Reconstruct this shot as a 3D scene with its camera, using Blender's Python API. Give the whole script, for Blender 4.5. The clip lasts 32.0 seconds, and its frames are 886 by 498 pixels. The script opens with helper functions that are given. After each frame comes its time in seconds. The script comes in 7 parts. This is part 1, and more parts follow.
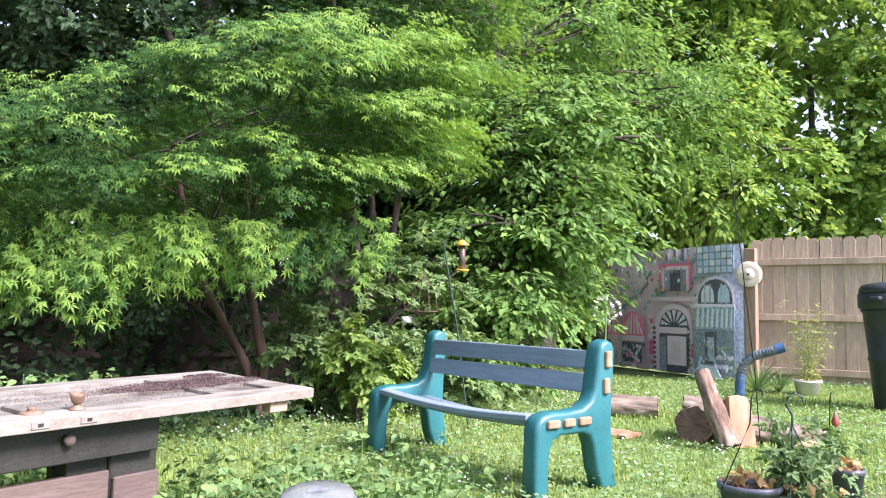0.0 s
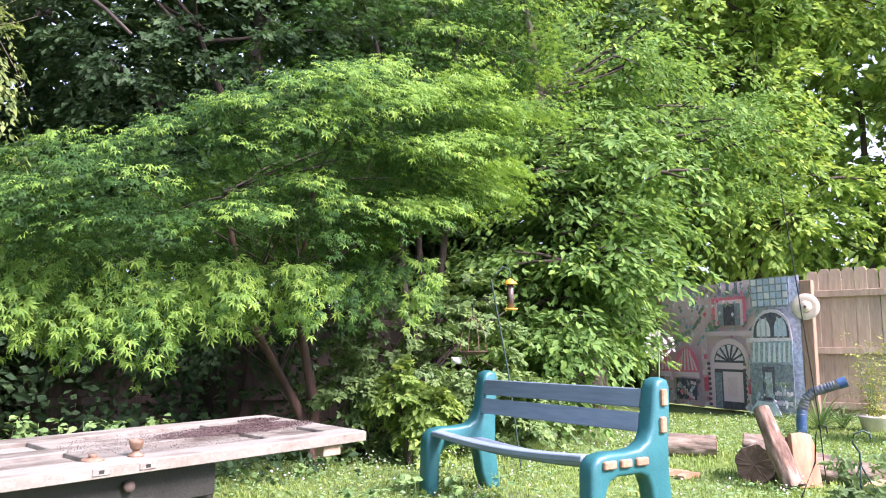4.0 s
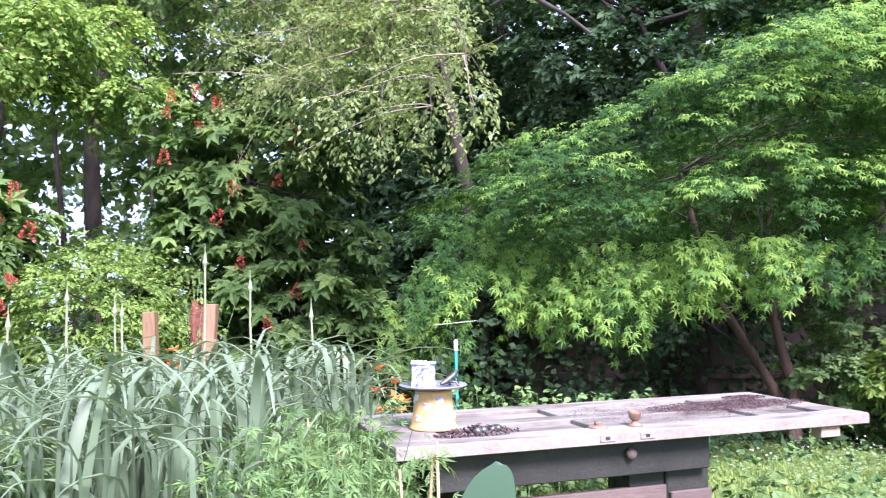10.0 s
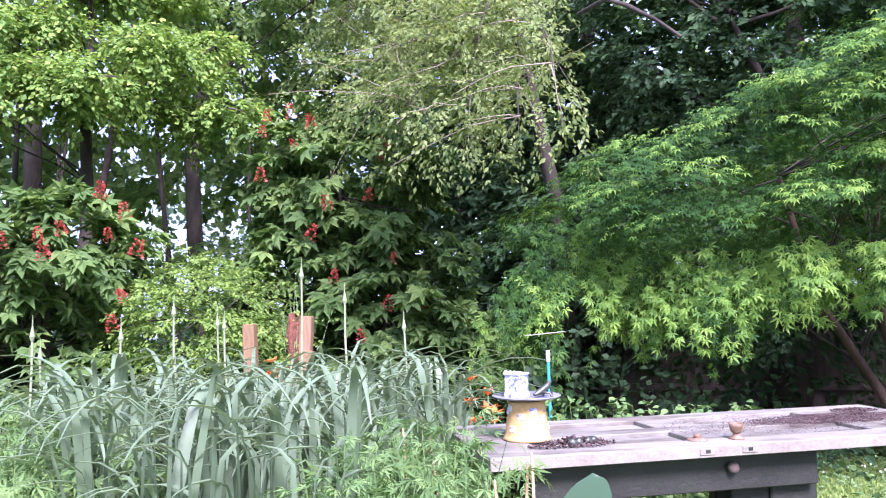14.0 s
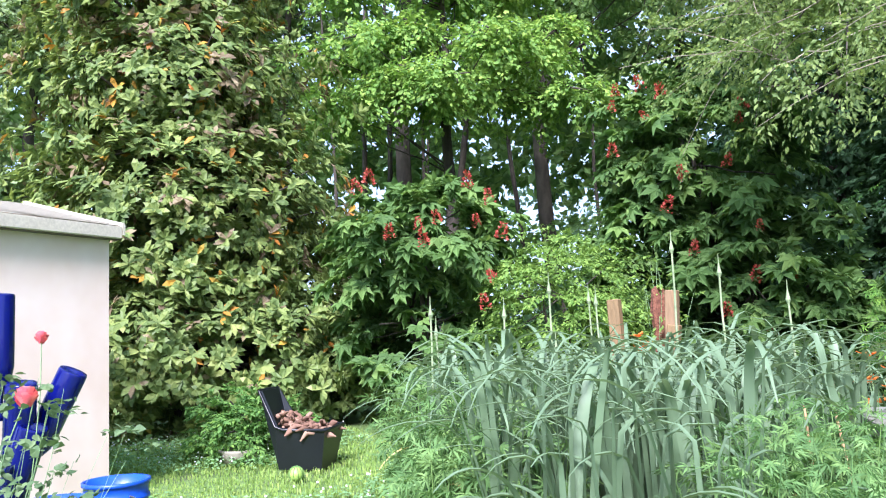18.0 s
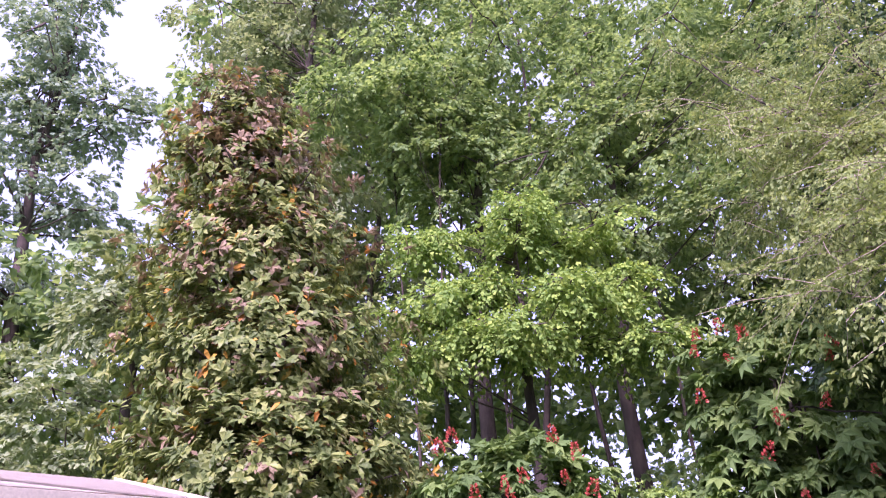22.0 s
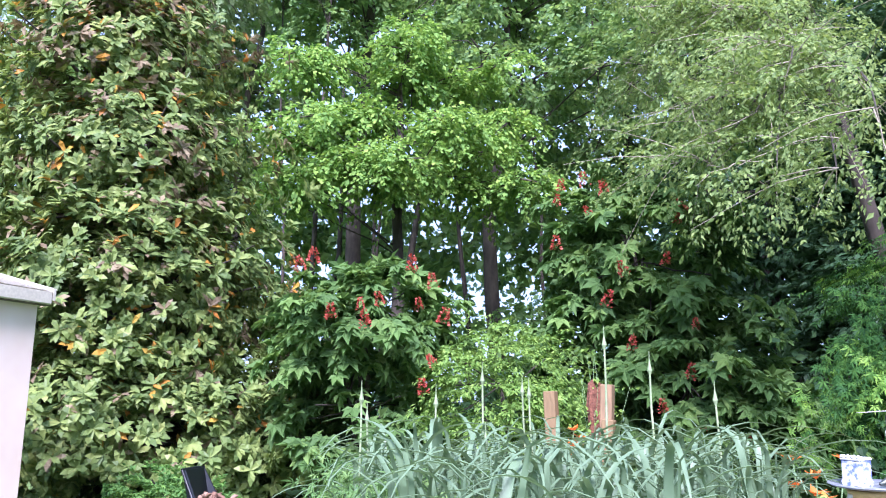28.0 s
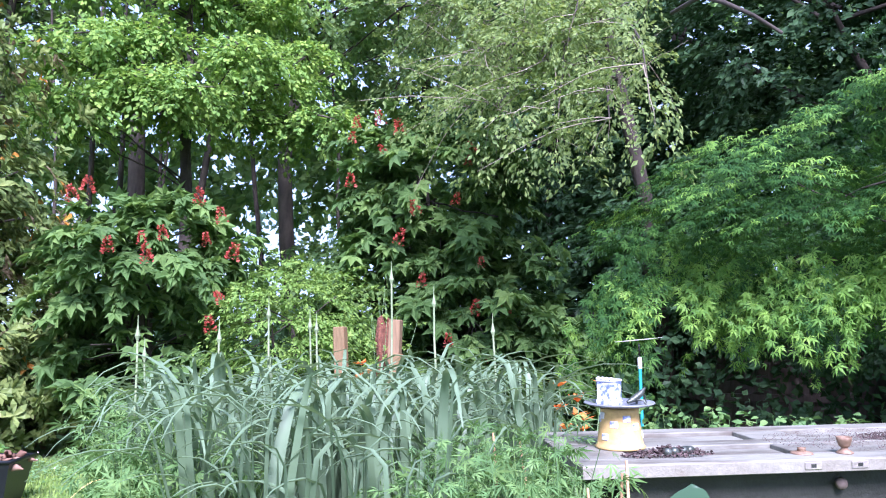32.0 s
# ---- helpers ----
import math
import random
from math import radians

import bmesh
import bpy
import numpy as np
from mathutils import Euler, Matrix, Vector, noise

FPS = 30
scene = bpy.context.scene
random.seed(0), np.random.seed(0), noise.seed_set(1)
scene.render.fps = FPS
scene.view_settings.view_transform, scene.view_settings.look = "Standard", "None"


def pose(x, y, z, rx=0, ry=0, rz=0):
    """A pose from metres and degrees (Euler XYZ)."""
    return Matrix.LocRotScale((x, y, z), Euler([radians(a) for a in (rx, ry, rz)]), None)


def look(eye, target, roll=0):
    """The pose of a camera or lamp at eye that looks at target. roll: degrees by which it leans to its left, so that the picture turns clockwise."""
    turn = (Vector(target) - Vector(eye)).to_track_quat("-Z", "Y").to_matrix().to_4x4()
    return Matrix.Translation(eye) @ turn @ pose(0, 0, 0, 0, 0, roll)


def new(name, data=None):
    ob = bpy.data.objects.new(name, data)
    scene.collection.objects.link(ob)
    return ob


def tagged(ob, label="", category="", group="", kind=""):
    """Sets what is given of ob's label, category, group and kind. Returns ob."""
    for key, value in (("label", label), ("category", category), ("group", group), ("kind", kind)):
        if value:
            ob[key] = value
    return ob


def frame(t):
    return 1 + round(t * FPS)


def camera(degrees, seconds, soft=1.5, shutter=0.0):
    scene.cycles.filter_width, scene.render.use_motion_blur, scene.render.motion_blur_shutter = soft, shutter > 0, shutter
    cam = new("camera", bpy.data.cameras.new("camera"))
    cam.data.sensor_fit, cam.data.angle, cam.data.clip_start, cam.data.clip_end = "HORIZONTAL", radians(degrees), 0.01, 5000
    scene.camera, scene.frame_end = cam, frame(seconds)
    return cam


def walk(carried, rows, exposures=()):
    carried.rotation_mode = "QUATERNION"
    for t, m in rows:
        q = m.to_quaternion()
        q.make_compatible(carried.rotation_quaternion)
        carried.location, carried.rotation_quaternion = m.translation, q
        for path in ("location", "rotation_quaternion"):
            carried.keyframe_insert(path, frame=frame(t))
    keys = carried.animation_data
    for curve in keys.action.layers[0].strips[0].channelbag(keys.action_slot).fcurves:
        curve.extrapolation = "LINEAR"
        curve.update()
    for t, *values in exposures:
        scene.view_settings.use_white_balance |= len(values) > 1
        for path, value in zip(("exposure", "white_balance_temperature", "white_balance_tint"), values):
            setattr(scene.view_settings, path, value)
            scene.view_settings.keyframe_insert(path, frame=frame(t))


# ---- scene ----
cam = camera(58.2, 32.0, soft=1.1, shutter=0.45)
EXPOSURES = [(0, 1.77, 6050, 42), (3, 1.88, 6130, 50), (6, 1.81, 6170, 45), (9, 1.89, 5730, 49), (12, 1.83, 5530, 52), (14, 1.8, 5500, 55), (15.5, 1.71, 5450, 44), (18, 1.67, 5530, 27), (20, 1.67, 5480, 34),
             (21, 1.64, 5800, 62), (22, 1.49, 5840, 79), (23, 1.4, 5740, 82), (25, 1.38, 5770, 79), (26.3, 1.46, 6130, 62), (28.3, 1.7, 5180, 36), (30, 1.68, 5130, 34), (31, 1.65, 5130, 42), (32, 1.65, 5200, 42)]
PATH = [
    (0, (0.000, 0.000, 1.020), (0.000, 3.991, 1.285), 0.40),
    (0.5, (-0.002, 0.003, 1.025), (-0.020, 3.989, 1.357), 0.01),
    (1, (-0.005, -0.000, 1.024), (-0.045, 3.981, 1.407), -0.28),
    (1.5, (-0.006, 0.003, 1.031), (-0.065, 3.981, 1.444), -0.43),
    (2, (-0.007, -0.000, 1.029), (-0.088, 3.975, 1.466), -0.56),
    (2.5, (-0.007, 0.005, 1.028), (-0.115, 3.978, 1.480), -0.69),
    (3, (-0.006, 0.004, 1.027), (-0.152, 3.975, 1.485), -0.75),
    (3.5, (-0.008, -0.006, 1.026), (-0.203, 3.963, 1.488), -0.76),
    (5.5, (-0.020, -0.004, 1.023), (-0.356, 3.958, 1.458), -0.71),
    (6, (-0.019, -0.006, 1.021), (-0.418, 3.952, 1.441), -0.93),
    (6.5, (-0.027, -0.017, 1.020), (-0.510, 3.932, 1.432), -1.18),
    (7, (-0.051, -0.024, 1.021), (-0.846, 3.878, 1.394), -1.57),
    (7.5, (-0.067, -0.049, 1.018), (-1.214, 3.766, 1.380), -1.84),
    (8, (-0.080, -0.072, 1.016), (-1.552, 3.632, 1.353), -1.62),
    (8.5, (-0.098, -0.085, 1.020), (-1.831, 3.507, 1.333), -1.54),
    (9, (-0.102, -0.117, 1.025), (-2.036, 3.366, 1.387), -1.53),
    (9.5, (-0.106, -0.127, 1.025), (-2.214, 3.250, 1.408), -1.49),
    (10, (-0.110, -0.130, 1.024), (-2.373, 3.145, 1.420), -1.54),
    (10.5, (-0.112, -0.129, 1.024), (-2.471, 3.073, 1.450), -1.43),
    (11, (-0.112, -0.130, 1.025), (-2.519, 3.032, 1.477), -1.45),
    (11.5, (-0.108, -0.137, 1.026), (-2.544, 3.001, 1.491), -1.47),
    (12, (-0.108, -0.137, 1.026), (-2.565, 2.984, 1.498), -1.50),
    (12.5, (-0.110, -0.134, 1.023), (-2.585, 2.972, 1.501), -1.55),
    (13, (-0.108, -0.139, 1.022), (-2.604, 2.951, 1.499), -1.62),
    (13.5, (-0.108, -0.142, 1.021), (-2.649, 2.911, 1.494), -1.69),
    (14, (-0.107, -0.146, 1.023), (-2.716, 2.850, 1.486), -1.77),
    (14.5, (-0.106, -0.154, 1.025), (-2.835, 2.736, 1.477), -1.87),
    (15, (-0.126, -0.174, 1.026), (-3.133, 2.434, 1.418), -2.09),
    (15.5, (-0.151, -0.192, 1.028), (-3.455, 2.041, 1.336), -2.41),
    (17.5, (-0.181, -0.244, 1.029), (-3.783, 1.462, 1.377), -2.19),
    (18, (-0.178, -0.245, 1.030), (-3.802, 1.398, 1.430), -2.41),
    (18.5, (-0.168, -0.251, 1.042), (-3.813, 1.329, 1.505), -2.78),
    (19, (-0.164, -0.249, 1.057), (-3.848, 1.180, 1.673), -3.69),
    (19.5, (-0.152, -0.254, 1.063), (-3.848, 1.028, 1.899), -3.69),
    (20, (-0.150, -0.255, 1.086), (-3.824, 0.967, 2.088), -4.07),
    (20.5, (-0.130, -0.257, 1.089), (-3.755, 0.978, 2.246), -4.38),
    (21, (-0.135, -0.257, 1.081), (-3.691, 0.998, 2.414), -4.41),
    (21.5, (-0.122, -0.248, 1.088), (-3.622, 0.990, 2.577), -4.34),
    (22, (-0.129, -0.241, 1.094), (-3.582, 0.976, 2.706), -4.17),
    (22.5, (-0.130, -0.241, 1.092), (-3.554, 0.954, 2.780), -3.97),
    (23, (-0.125, -0.241, 1.088), (-3.540, 0.935, 2.808), -3.85),
    (23.5, (-0.128, -0.241, 1.084), (-3.543, 0.931, 2.805), -3.78),
    (24, (-0.128, -0.238, 1.089), (-3.552, 0.939, 2.789), -3.71),
    (24.5, (-0.124, -0.236, 1.079), (-3.561, 0.956, 2.741), -3.37),
    (25, (-0.132, -0.230, 1.077), (-3.594, 1.001, 2.659), -2.71),
    (25.5, (-0.148, -0.237, 1.059), (-3.637, 1.071, 2.513), -1.84),
    (26, (-0.162, -0.234, 1.051), (-3.679, 1.172, 2.337), -0.82),
    (26.5, (-0.148, -0.221, 1.030), (-3.674, 1.325, 2.114), 0.06),
    (28.5, (-0.136, -0.194, 1.050), (-3.566, 1.716, 1.812), -0.04),
    (29, (-0.146, -0.199, 1.051), (-3.543, 1.781, 1.788), -0.06),
    (29.5, (-0.135, -0.195, 1.039), (-3.468, 1.895, 1.759), 0.23),
    (30, (-0.130, -0.166, 1.034), (-3.318, 2.160, 1.686), -0.20),
    (30.5, (-0.128, -0.161, 1.029), (-3.184, 2.357, 1.598), -0.65),
    (31, (-0.131, -0.153, 1.025), (-3.117, 2.457, 1.547), -0.72),
    (31.5, (-0.129, -0.155, 1.019), (-3.070, 2.509, 1.521), -0.84),
    (32, (-0.128, -0.152, 1.019), (-3.041, 2.543, 1.517), -0.89),
]

walk(cam, [(t, look(eye, target, roll)) for t, eye, target, roll in PATH], EXPOSURES)

# world and sun
SUN_EL, SUN_AZ = radians(42), radians(124)   # azimuth clockwise from +y
world = bpy.data.worlds.new("world")
scene.world = world
world.use_nodes = True
wn = world.node_tree
sky = wn.nodes.new("ShaderNodeTexSky")
sky.sky_type = "NISHITA"
sky.sun_disc = False
sky.sun_elevation, sky.sun_rotation = SUN_EL, SUN_AZ
sky.air_density, sky.dust_density, sky.ozone_density = 1.0, 2.0, 1.0
haze = wn.nodes.new("ShaderNodeMix")   # thin even cloud over the blue
haze.data_type = "RGBA"
haze.inputs[0].default_value, haze.inputs[7].default_value = 0.7, (4.85, 6.3, 7.4, 1)
wn.links.new(sky.outputs[0], haze.inputs[6])
wn.links.new(haze.outputs[2], wn.nodes["Background"].inputs[0])
wn.nodes["Background"].inputs[1].default_value = 0.085
sun_data = bpy.data.lights.new("sun", "SUN")
sun_data.energy, sun_data.angle, sun_data.color = 4.2, radians(20), (1.0, 0.94, 0.84)
sun = new("sun", sun_data)
to_sun = Vector((math.sin(SUN_AZ) * math.cos(SUN_EL), math.cos(SUN_AZ) * math.cos(SUN_EL), math.sin(SUN_EL)))
sun.matrix_world = look(to_sun * 50, (0, 0, 0))


# ---- materials ----
def material(name):
    m = bpy.data.materials.new(name)
    m.use_nodes = True
    return m, m.node_tree, m.node_tree.nodes["Principled BSDF"]


def noise_node(nt, scale, detail=4.0, stretch=(1, 1, 1), rough=0.6):
    tc = nt.nodes.new("ShaderNodeTexCoord")
    mp = nt.nodes.new("ShaderNodeMapping")
    mp.inputs["Scale"].default_value = stretch
    nz = nt.nodes.new("ShaderNodeTexNoise")
    nz.inputs["Scale"].default_value, nz.inputs["Detail"].default_value = scale, detail
    nz.inputs["Roughness"].default_value = rough
    nt.links.new(tc.outputs["Object"], mp.inputs[0])
    nt.links.new(mp.outputs[0], nz.inputs["Vector"])
    return nz


def ramp_node(nt, fac, stops):
    r = nt.nodes.new("ShaderNodeValToRGB")
    while len(r.color_ramp.elements) < len(stops):
        r.color_ramp.elements.new(0.5)
    for e, (p, c) in zip(r.color_ramp.elements, stops):
        e.position, e.color = p, (*c, 1)
    nt.links.new(fac, r.inputs[0])
    return r


def surface(name, stops, scale=6.0, rough=0.7, metal=0.0, bump=0.3, fine=60.0, stretch=(1, 1, 1), vary=0.12, spec=0.5):
    """Colour from coarse noise through a ramp, darkened a little by fine grain, each piece a little different, with fine relief."""
    m, nt, b = material(name)
    nz = noise_node(nt, scale, 5, stretch)
    rp = ramp_node(nt, nz.outputs[0], stops)
    gr = noise_node(nt, fine, 3, stretch)
    mix = nt.nodes.new("ShaderNodeMix")
    mix.data_type, mix.blend_type = "RGBA", "OVERLAY"
    mix.inputs[0].default_value = 0.35
    nt.links.new(rp.outputs[0], mix.inputs[6])
    nt.links.new(gr.outputs[0], mix.inputs[7])
    info = nt.nodes.new("ShaderNodeObjectInfo")
    hs = nt.nodes.new("ShaderNodeHueSaturation")
    mr = nt.nodes.new("ShaderNodeMapRange")
    mr.inputs[3].default_value, mr.inputs[4].default_value = 1 - vary, 1 + vary
    nt.links.new(info.outputs["Random"], mr.inputs[0])
    nt.links.new(mr.outputs[0], hs.inputs["Value"])
    nt.links.new(mix.outputs[2], hs.inputs["Color"])
    nt.links.new(hs.outputs[0], b.inputs["Base Color"])
    b.inputs["Roughness"].default_value, b.inputs["Metallic"].default_value = rough, metal
    b.inputs["Specular IOR Level"].default_value = spec
    if bump:
        bp = nt.nodes.new("ShaderNodeBump")
        bp.inputs["Strength"].default_value, bp.inputs["Distance"].default_value = bump, 0.01
        nt.links.new(gr.outputs[0], bp.inputs["Height"])
        nt.links.new(bp.outputs[0], b.inputs["Normal"])
    return m


def leaf_material(name, stops, rough=0.45, through_light=0.35, spec=0.18):
    """Each leaf its own green; light shines through the blade."""
    m, nt, b = material(name)
    geo = nt.nodes.new("ShaderNodeNewGeometry")
    nz = noise_node(nt, 1.1, 3)
    add = nt.nodes.new("ShaderNodeMath")
    add.operation = "MULTIPLY_ADD"
    add.inputs[1].default_value = 0.55
    nt.links.new(geo.outputs["Random Per Island"], add.inputs[0])
    sc = nt.nodes.new("ShaderNodeMath")
    sc.operation = "MULTIPLY"
    sc.inputs[1].default_value = 0.45
    nt.links.new(nz.outputs[0], sc.inputs[0])
    nt.links.new(sc.outputs[0], add.inputs[2])
    rp = ramp_node(nt, add.outputs[0], stops)
    nt.links.new(rp.outputs[0], b.inputs["Base Color"])
    b.inputs["Roughness"].default_value = rough
    b.inputs["Specular IOR Level"].default_value = spec
    tr = nt.nodes.new("ShaderNodeBsdfTranslucent")
    br = nt.nodes.new("ShaderNodeMix")
    br.data_type, br.blend_type = "RGBA", "MULTIPLY"
    br.inputs[0].default_value = 1.0
    br.inputs[7].default_value = (1.25, 1.2, 0.75, 1)
    nt.links.new(rp.outputs[0], br.inputs[6])
    nt.links.new(br.outputs[2], tr.inputs[0])
    ms = nt.nodes.new("ShaderNodeMixShader")
    ms.inputs[0].default_value = through_light
    nt.links.new(b.outputs[0], ms.inputs[1])
    nt.links.new(tr.outputs[0], ms.inputs[2])
    nt.links.new(ms.outputs[0], nt.nodes["Material Output"].inputs[0])
    return m


M = {}
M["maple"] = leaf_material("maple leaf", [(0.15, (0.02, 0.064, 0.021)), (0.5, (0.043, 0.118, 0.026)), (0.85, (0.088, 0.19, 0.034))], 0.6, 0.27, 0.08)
M["maple_tip"] = leaf_material("young sunlit maple leaf", [(0.15, (0.092, 0.218, 0.047)), (0.5, (0.172, 0.335, 0.058)), (0.85, (0.27, 0.445, 0.076))], 0.5, 0.4)
M["maple_dark"] = leaf_material("dark leaf", [(0.1, (0.034, 0.075, 0.038)), (0.6, (0.055, 0.118, 0.05)), (0.95, (0.09, 0.16, 0.062))], 0.5, 0.38)
M["broad"] = leaf_material("broad leaf", [(0.12, (0.067, 0.157, 0.046)), (0.5, (0.134, 0.269, 0.073)), (0.72, (0.2, 0.36, 0.088)), (0.92, (0.33, 0.48, 0.09))], 0.6, 0.42, 0.08)
M["wood_leaf"] = leaf_material("woodland leaf", [(0.1, (0.108, 0.200, 0.09)), (0.55, (0.2, 0.324, 0.122)), (0.95, (0.345, 0.475, 0.16))], 0.6, 0.5, 0.08)
M["bright"] = leaf_material("fresh leaf", [(0.1, (0.104, 0.213, 0.06)), (0.5, (0.2, 0.347, 0.082)), (0.9, (0.375, 0.52, 0.112))], 0.6, 0.44, 0.08)
M["buckeye"] = leaf_material("buckeye leaf", [(0.1, (0.066, 0.133, 0.047)), (0.55, (0.126, 0.23, 0.067)), (0.95, (0.23, 0.346, 0.097))], 0.55, 0.4, 0.1)
M["yellow_shrub"] = leaf_material("yellow-green leaf", [(0.1, (0.106, 0.214, 0.053)), (0.5, (0.195, 0.328, 0.072)), (0.9, (0.300, 0.429, 0.095))], 0.5, 0.4)
M["magnolia"] = leaf_material("magnolia leaf", [(0.05, (0.06, 0.106, 0.036)), (0.4, (0.138, 0.205, 0.06)), (0.7, (0.238, 0.308, 0.09)), (0.92, (0.37, 0.4, 0.13))], 0.48, 0.34, 0.22)
M["magnolia_bronze"] = leaf_material("bronze magnolia leaf", [(0.1, (0.15, 0.115, 0.075)), (0.5, (0.235, 0.185, 0.11)), (0.9, (0.36, 0.3, 0.18))], 0.5, 0.3)
M["magnolia_old"] = leaf_material("old magnolia leaf", [(0.1, (0.357, 0.111, 0.027)), (0.5, (0.425, 0.238, 0.036)), (0.9, (0.383, 0.323, 0.054))], 0.5, 0.25)
M["twiggy"] = leaf_material("pale leaf", [(0.1, (0.118, 0.185, 0.072)), (0.5, (0.2, 0.288, 0.094)), (0.9, (0.335, 0.42, 0.138))], 0.55, 0.45)
M["ivy"] = leaf_material("ivy leaf", [(0.1, (0.067, 0.139, 0.052)), (0.5, (0.132, 0.235, 0.079)), (0.9, (0.231, 0.361, 0.105))], 0.4, 0.3)
M["leek"] = leaf_material("leek blade", [(0.1, (0.086, 0.15, 0.085)), (0.5, (0.145, 0.225, 0.128)), (0.95, (0.27, 0.355, 0.2))], 0.45, 0.28, 0.35)
M["leek_old"] = surface("withered leek blade", [(0.3, (0.5, 0.4, 0.12)), (0.7, (0.62, 0.5, 0.2))], 9, 0.7)
M["weed"] = leaf_material("weed leaf", [(0.1, (0.085, 0.175, 0.062)), (0.5, (0.145, 0.27, 0.088)), (0.9, (0.25, 0.38, 0.122))], 0.5, 0.35)
M["grass"] = leaf_material("grass blade", [(0.1, (0.13, 0.23, 0.055)), (0.5, (0.215, 0.335, 0.078)), (0.9, (0.34, 0.425, 0.125))], 0.5, 0.3)
M["clover"] = leaf_material("clover leaf", [(0.1, (0.135, 0.26, 0.095)), (0.5, (0.180, 0.328, 0.142)), (0.9, (0.255, 0.404, 0.190))], 0.6, 0.3)
# Haze before the far trees is put into these two paler leaf colours.
M["far_hazed_leaf"] = leaf_material("far leaf", [(0.1, (0.13, 0.22, 0.16)), (0.5, (0.2, 0.3, 0.205)), (0.9, (0.28, 0.39, 0.25))], 0.7, 0.42, 0.05)
M["hazy_leaf"] = leaf_material("haze-paled far leaf", [(0.1, (0.165, 0.25, 0.14)), (0.5, (0.255, 0.345, 0.185)), (0.9, (0.355, 0.45, 0.24))], 0.6, 0.42, 0.05)
M["red_flower"] = leaf_material("red flower", [(0.1, (0.34, 0.045, 0.035)), (0.6, (0.47, 0.1, 0.075)), (0.95, (0.56, 0.22, 0.15))], 0.5, 0.3)
M["lily"] = leaf_material("orange lily petal", [(0.2, (0.75, 0.14, 0.03)), (0.8, (0.85, 0.28, 0.06))], 0.5, 0.3)
M["rose"] = leaf_material("pink petal", [(0.2, (0.72, 0.13, 0.17)), (0.8, (0.85, 0.3, 0.32))], 0.5, 0.3)
M["white_flower"] = surface("white blossom", [(0.3, (0.562, 0.570, 0.495)), (0.7, (0.630, 0.630, 0.600))], 30, 0.7)
M["bark"] = surface("grey-brown bark", [(0.3, (0.028, 0.023, 0.018)), (0.7, (0.078, 0.063, 0.049))], 7, 0.9, bump=0.9, fine=26, stretch=(0.773, 0.773, 0.357))
M["bough"] = surface("dark bough bark", [(0.3, (0.026, 0.021, 0.016)), (0.7, (0.07, 0.055, 0.042))], 7, 0.9, bump=0.8, fine=26)
M["bark_red"] = surface("reddish bark", [(0.3, (0.06, 0.036, 0.026)), (0.7, (0.14, 0.085, 0.06))], 9, 0.9, bump=0.8, fine=30, stretch=(1, 1, 0.25))
M["twig"] = surface("pale twig bark", [(0.3, (0.2, 0.17, 0.12)), (0.7, (0.33, 0.29, 0.22))], 14, 0.9)
M["stem"] = surface("green stem", [(0.3, (0.14, 0.24, 0.1)), (0.7, (0.22, 0.34, 0.15))], 12, 0.6)


# ---- mesh helpers ----
def np_mesh(name, v, f, mat=None, smooth=False):
    """A mesh from an array of places and an array of faces with equally many corners each."""
    v, f = np.asarray(v, np.float32), np.asarray(f, np.int32)
    me = bpy.data.meshes.new(name)
    k = f.shape[1]
    me.vertices.add(len(v))
    me.vertices.foreach_set("co", v.ravel())
    me.loops.add(f.size)
    me.loops.foreach_set("vertex_index", f.ravel())
    me.polygons.add(len(f))
    me.polygons.foreach_set("loop_start", np.arange(0, f.size, k, dtype=np.int32))
    me.polygons.foreach_set("use_smooth", np.full(len(f), smooth))
    me.update(calc_edges=True)
    if mat:
        me.materials.append(mat)
    return me


def part(name, shape, mat, parent=None, label="", smooth=False, at=None):
    """One mesh object, from a bmesh, an array pair or a mesh, under a thing or a part."""
    if isinstance(shape, bmesh.types.BMesh):
        me = bpy.data.meshes.new(name)
        bmesh.ops.recalc_face_normals(shape, faces=shape.faces)
        for face in shape.faces:
            face.smooth = smooth
        shape.to_mesh(me)
        shape.free()
        me.materials.append(mat)
    elif isinstance(shape, bpy.types.Mesh):
        me = shape
    else:
        me = np_mesh(name, shape[0], shape[1], mat, smooth)
    ob = new(name, me)
    if parent:
        ob.parent = parent
    if at is not None:
        ob.matrix_basis = at
    if label:
        ob["label"] = label
    return ob


def thing(name, x, y, z, rz=0, label="", category="", group="", kind="", rx=0, ry=0):
    ob = new(name)
    ob.matrix_basis = pose(x, y, z, rx, ry, rz)
    return tagged(ob, label, category, group, kind)


def slab(size, at=(0, 0, 0), bevel=0.0, m=None, bm=None, seg=1):
    """A box with rounded edges; size and centre in metres."""
    b = bmesh.new()
    bmesh.ops.create_cube(b, size=1, matrix=Matrix.LocRotScale(at, None, size))
    if bevel:
        bmesh.ops.bevel(b, geom=b.edges[:], offset=bevel, segments=seg, affect="EDGES", profile=0.6)
    if m is not None:
        bmesh.ops.transform(b, matrix=m, verts=b.verts)
    return merge(bm, b)


def merge(bm, b):
    if bm is None:
        return b
    me = bpy.data.meshes.new("joined")
    b.to_mesh(me)
    b.free()
    bm.from_mesh(me)
    bpy.data.meshes.remove(me)
    return bm


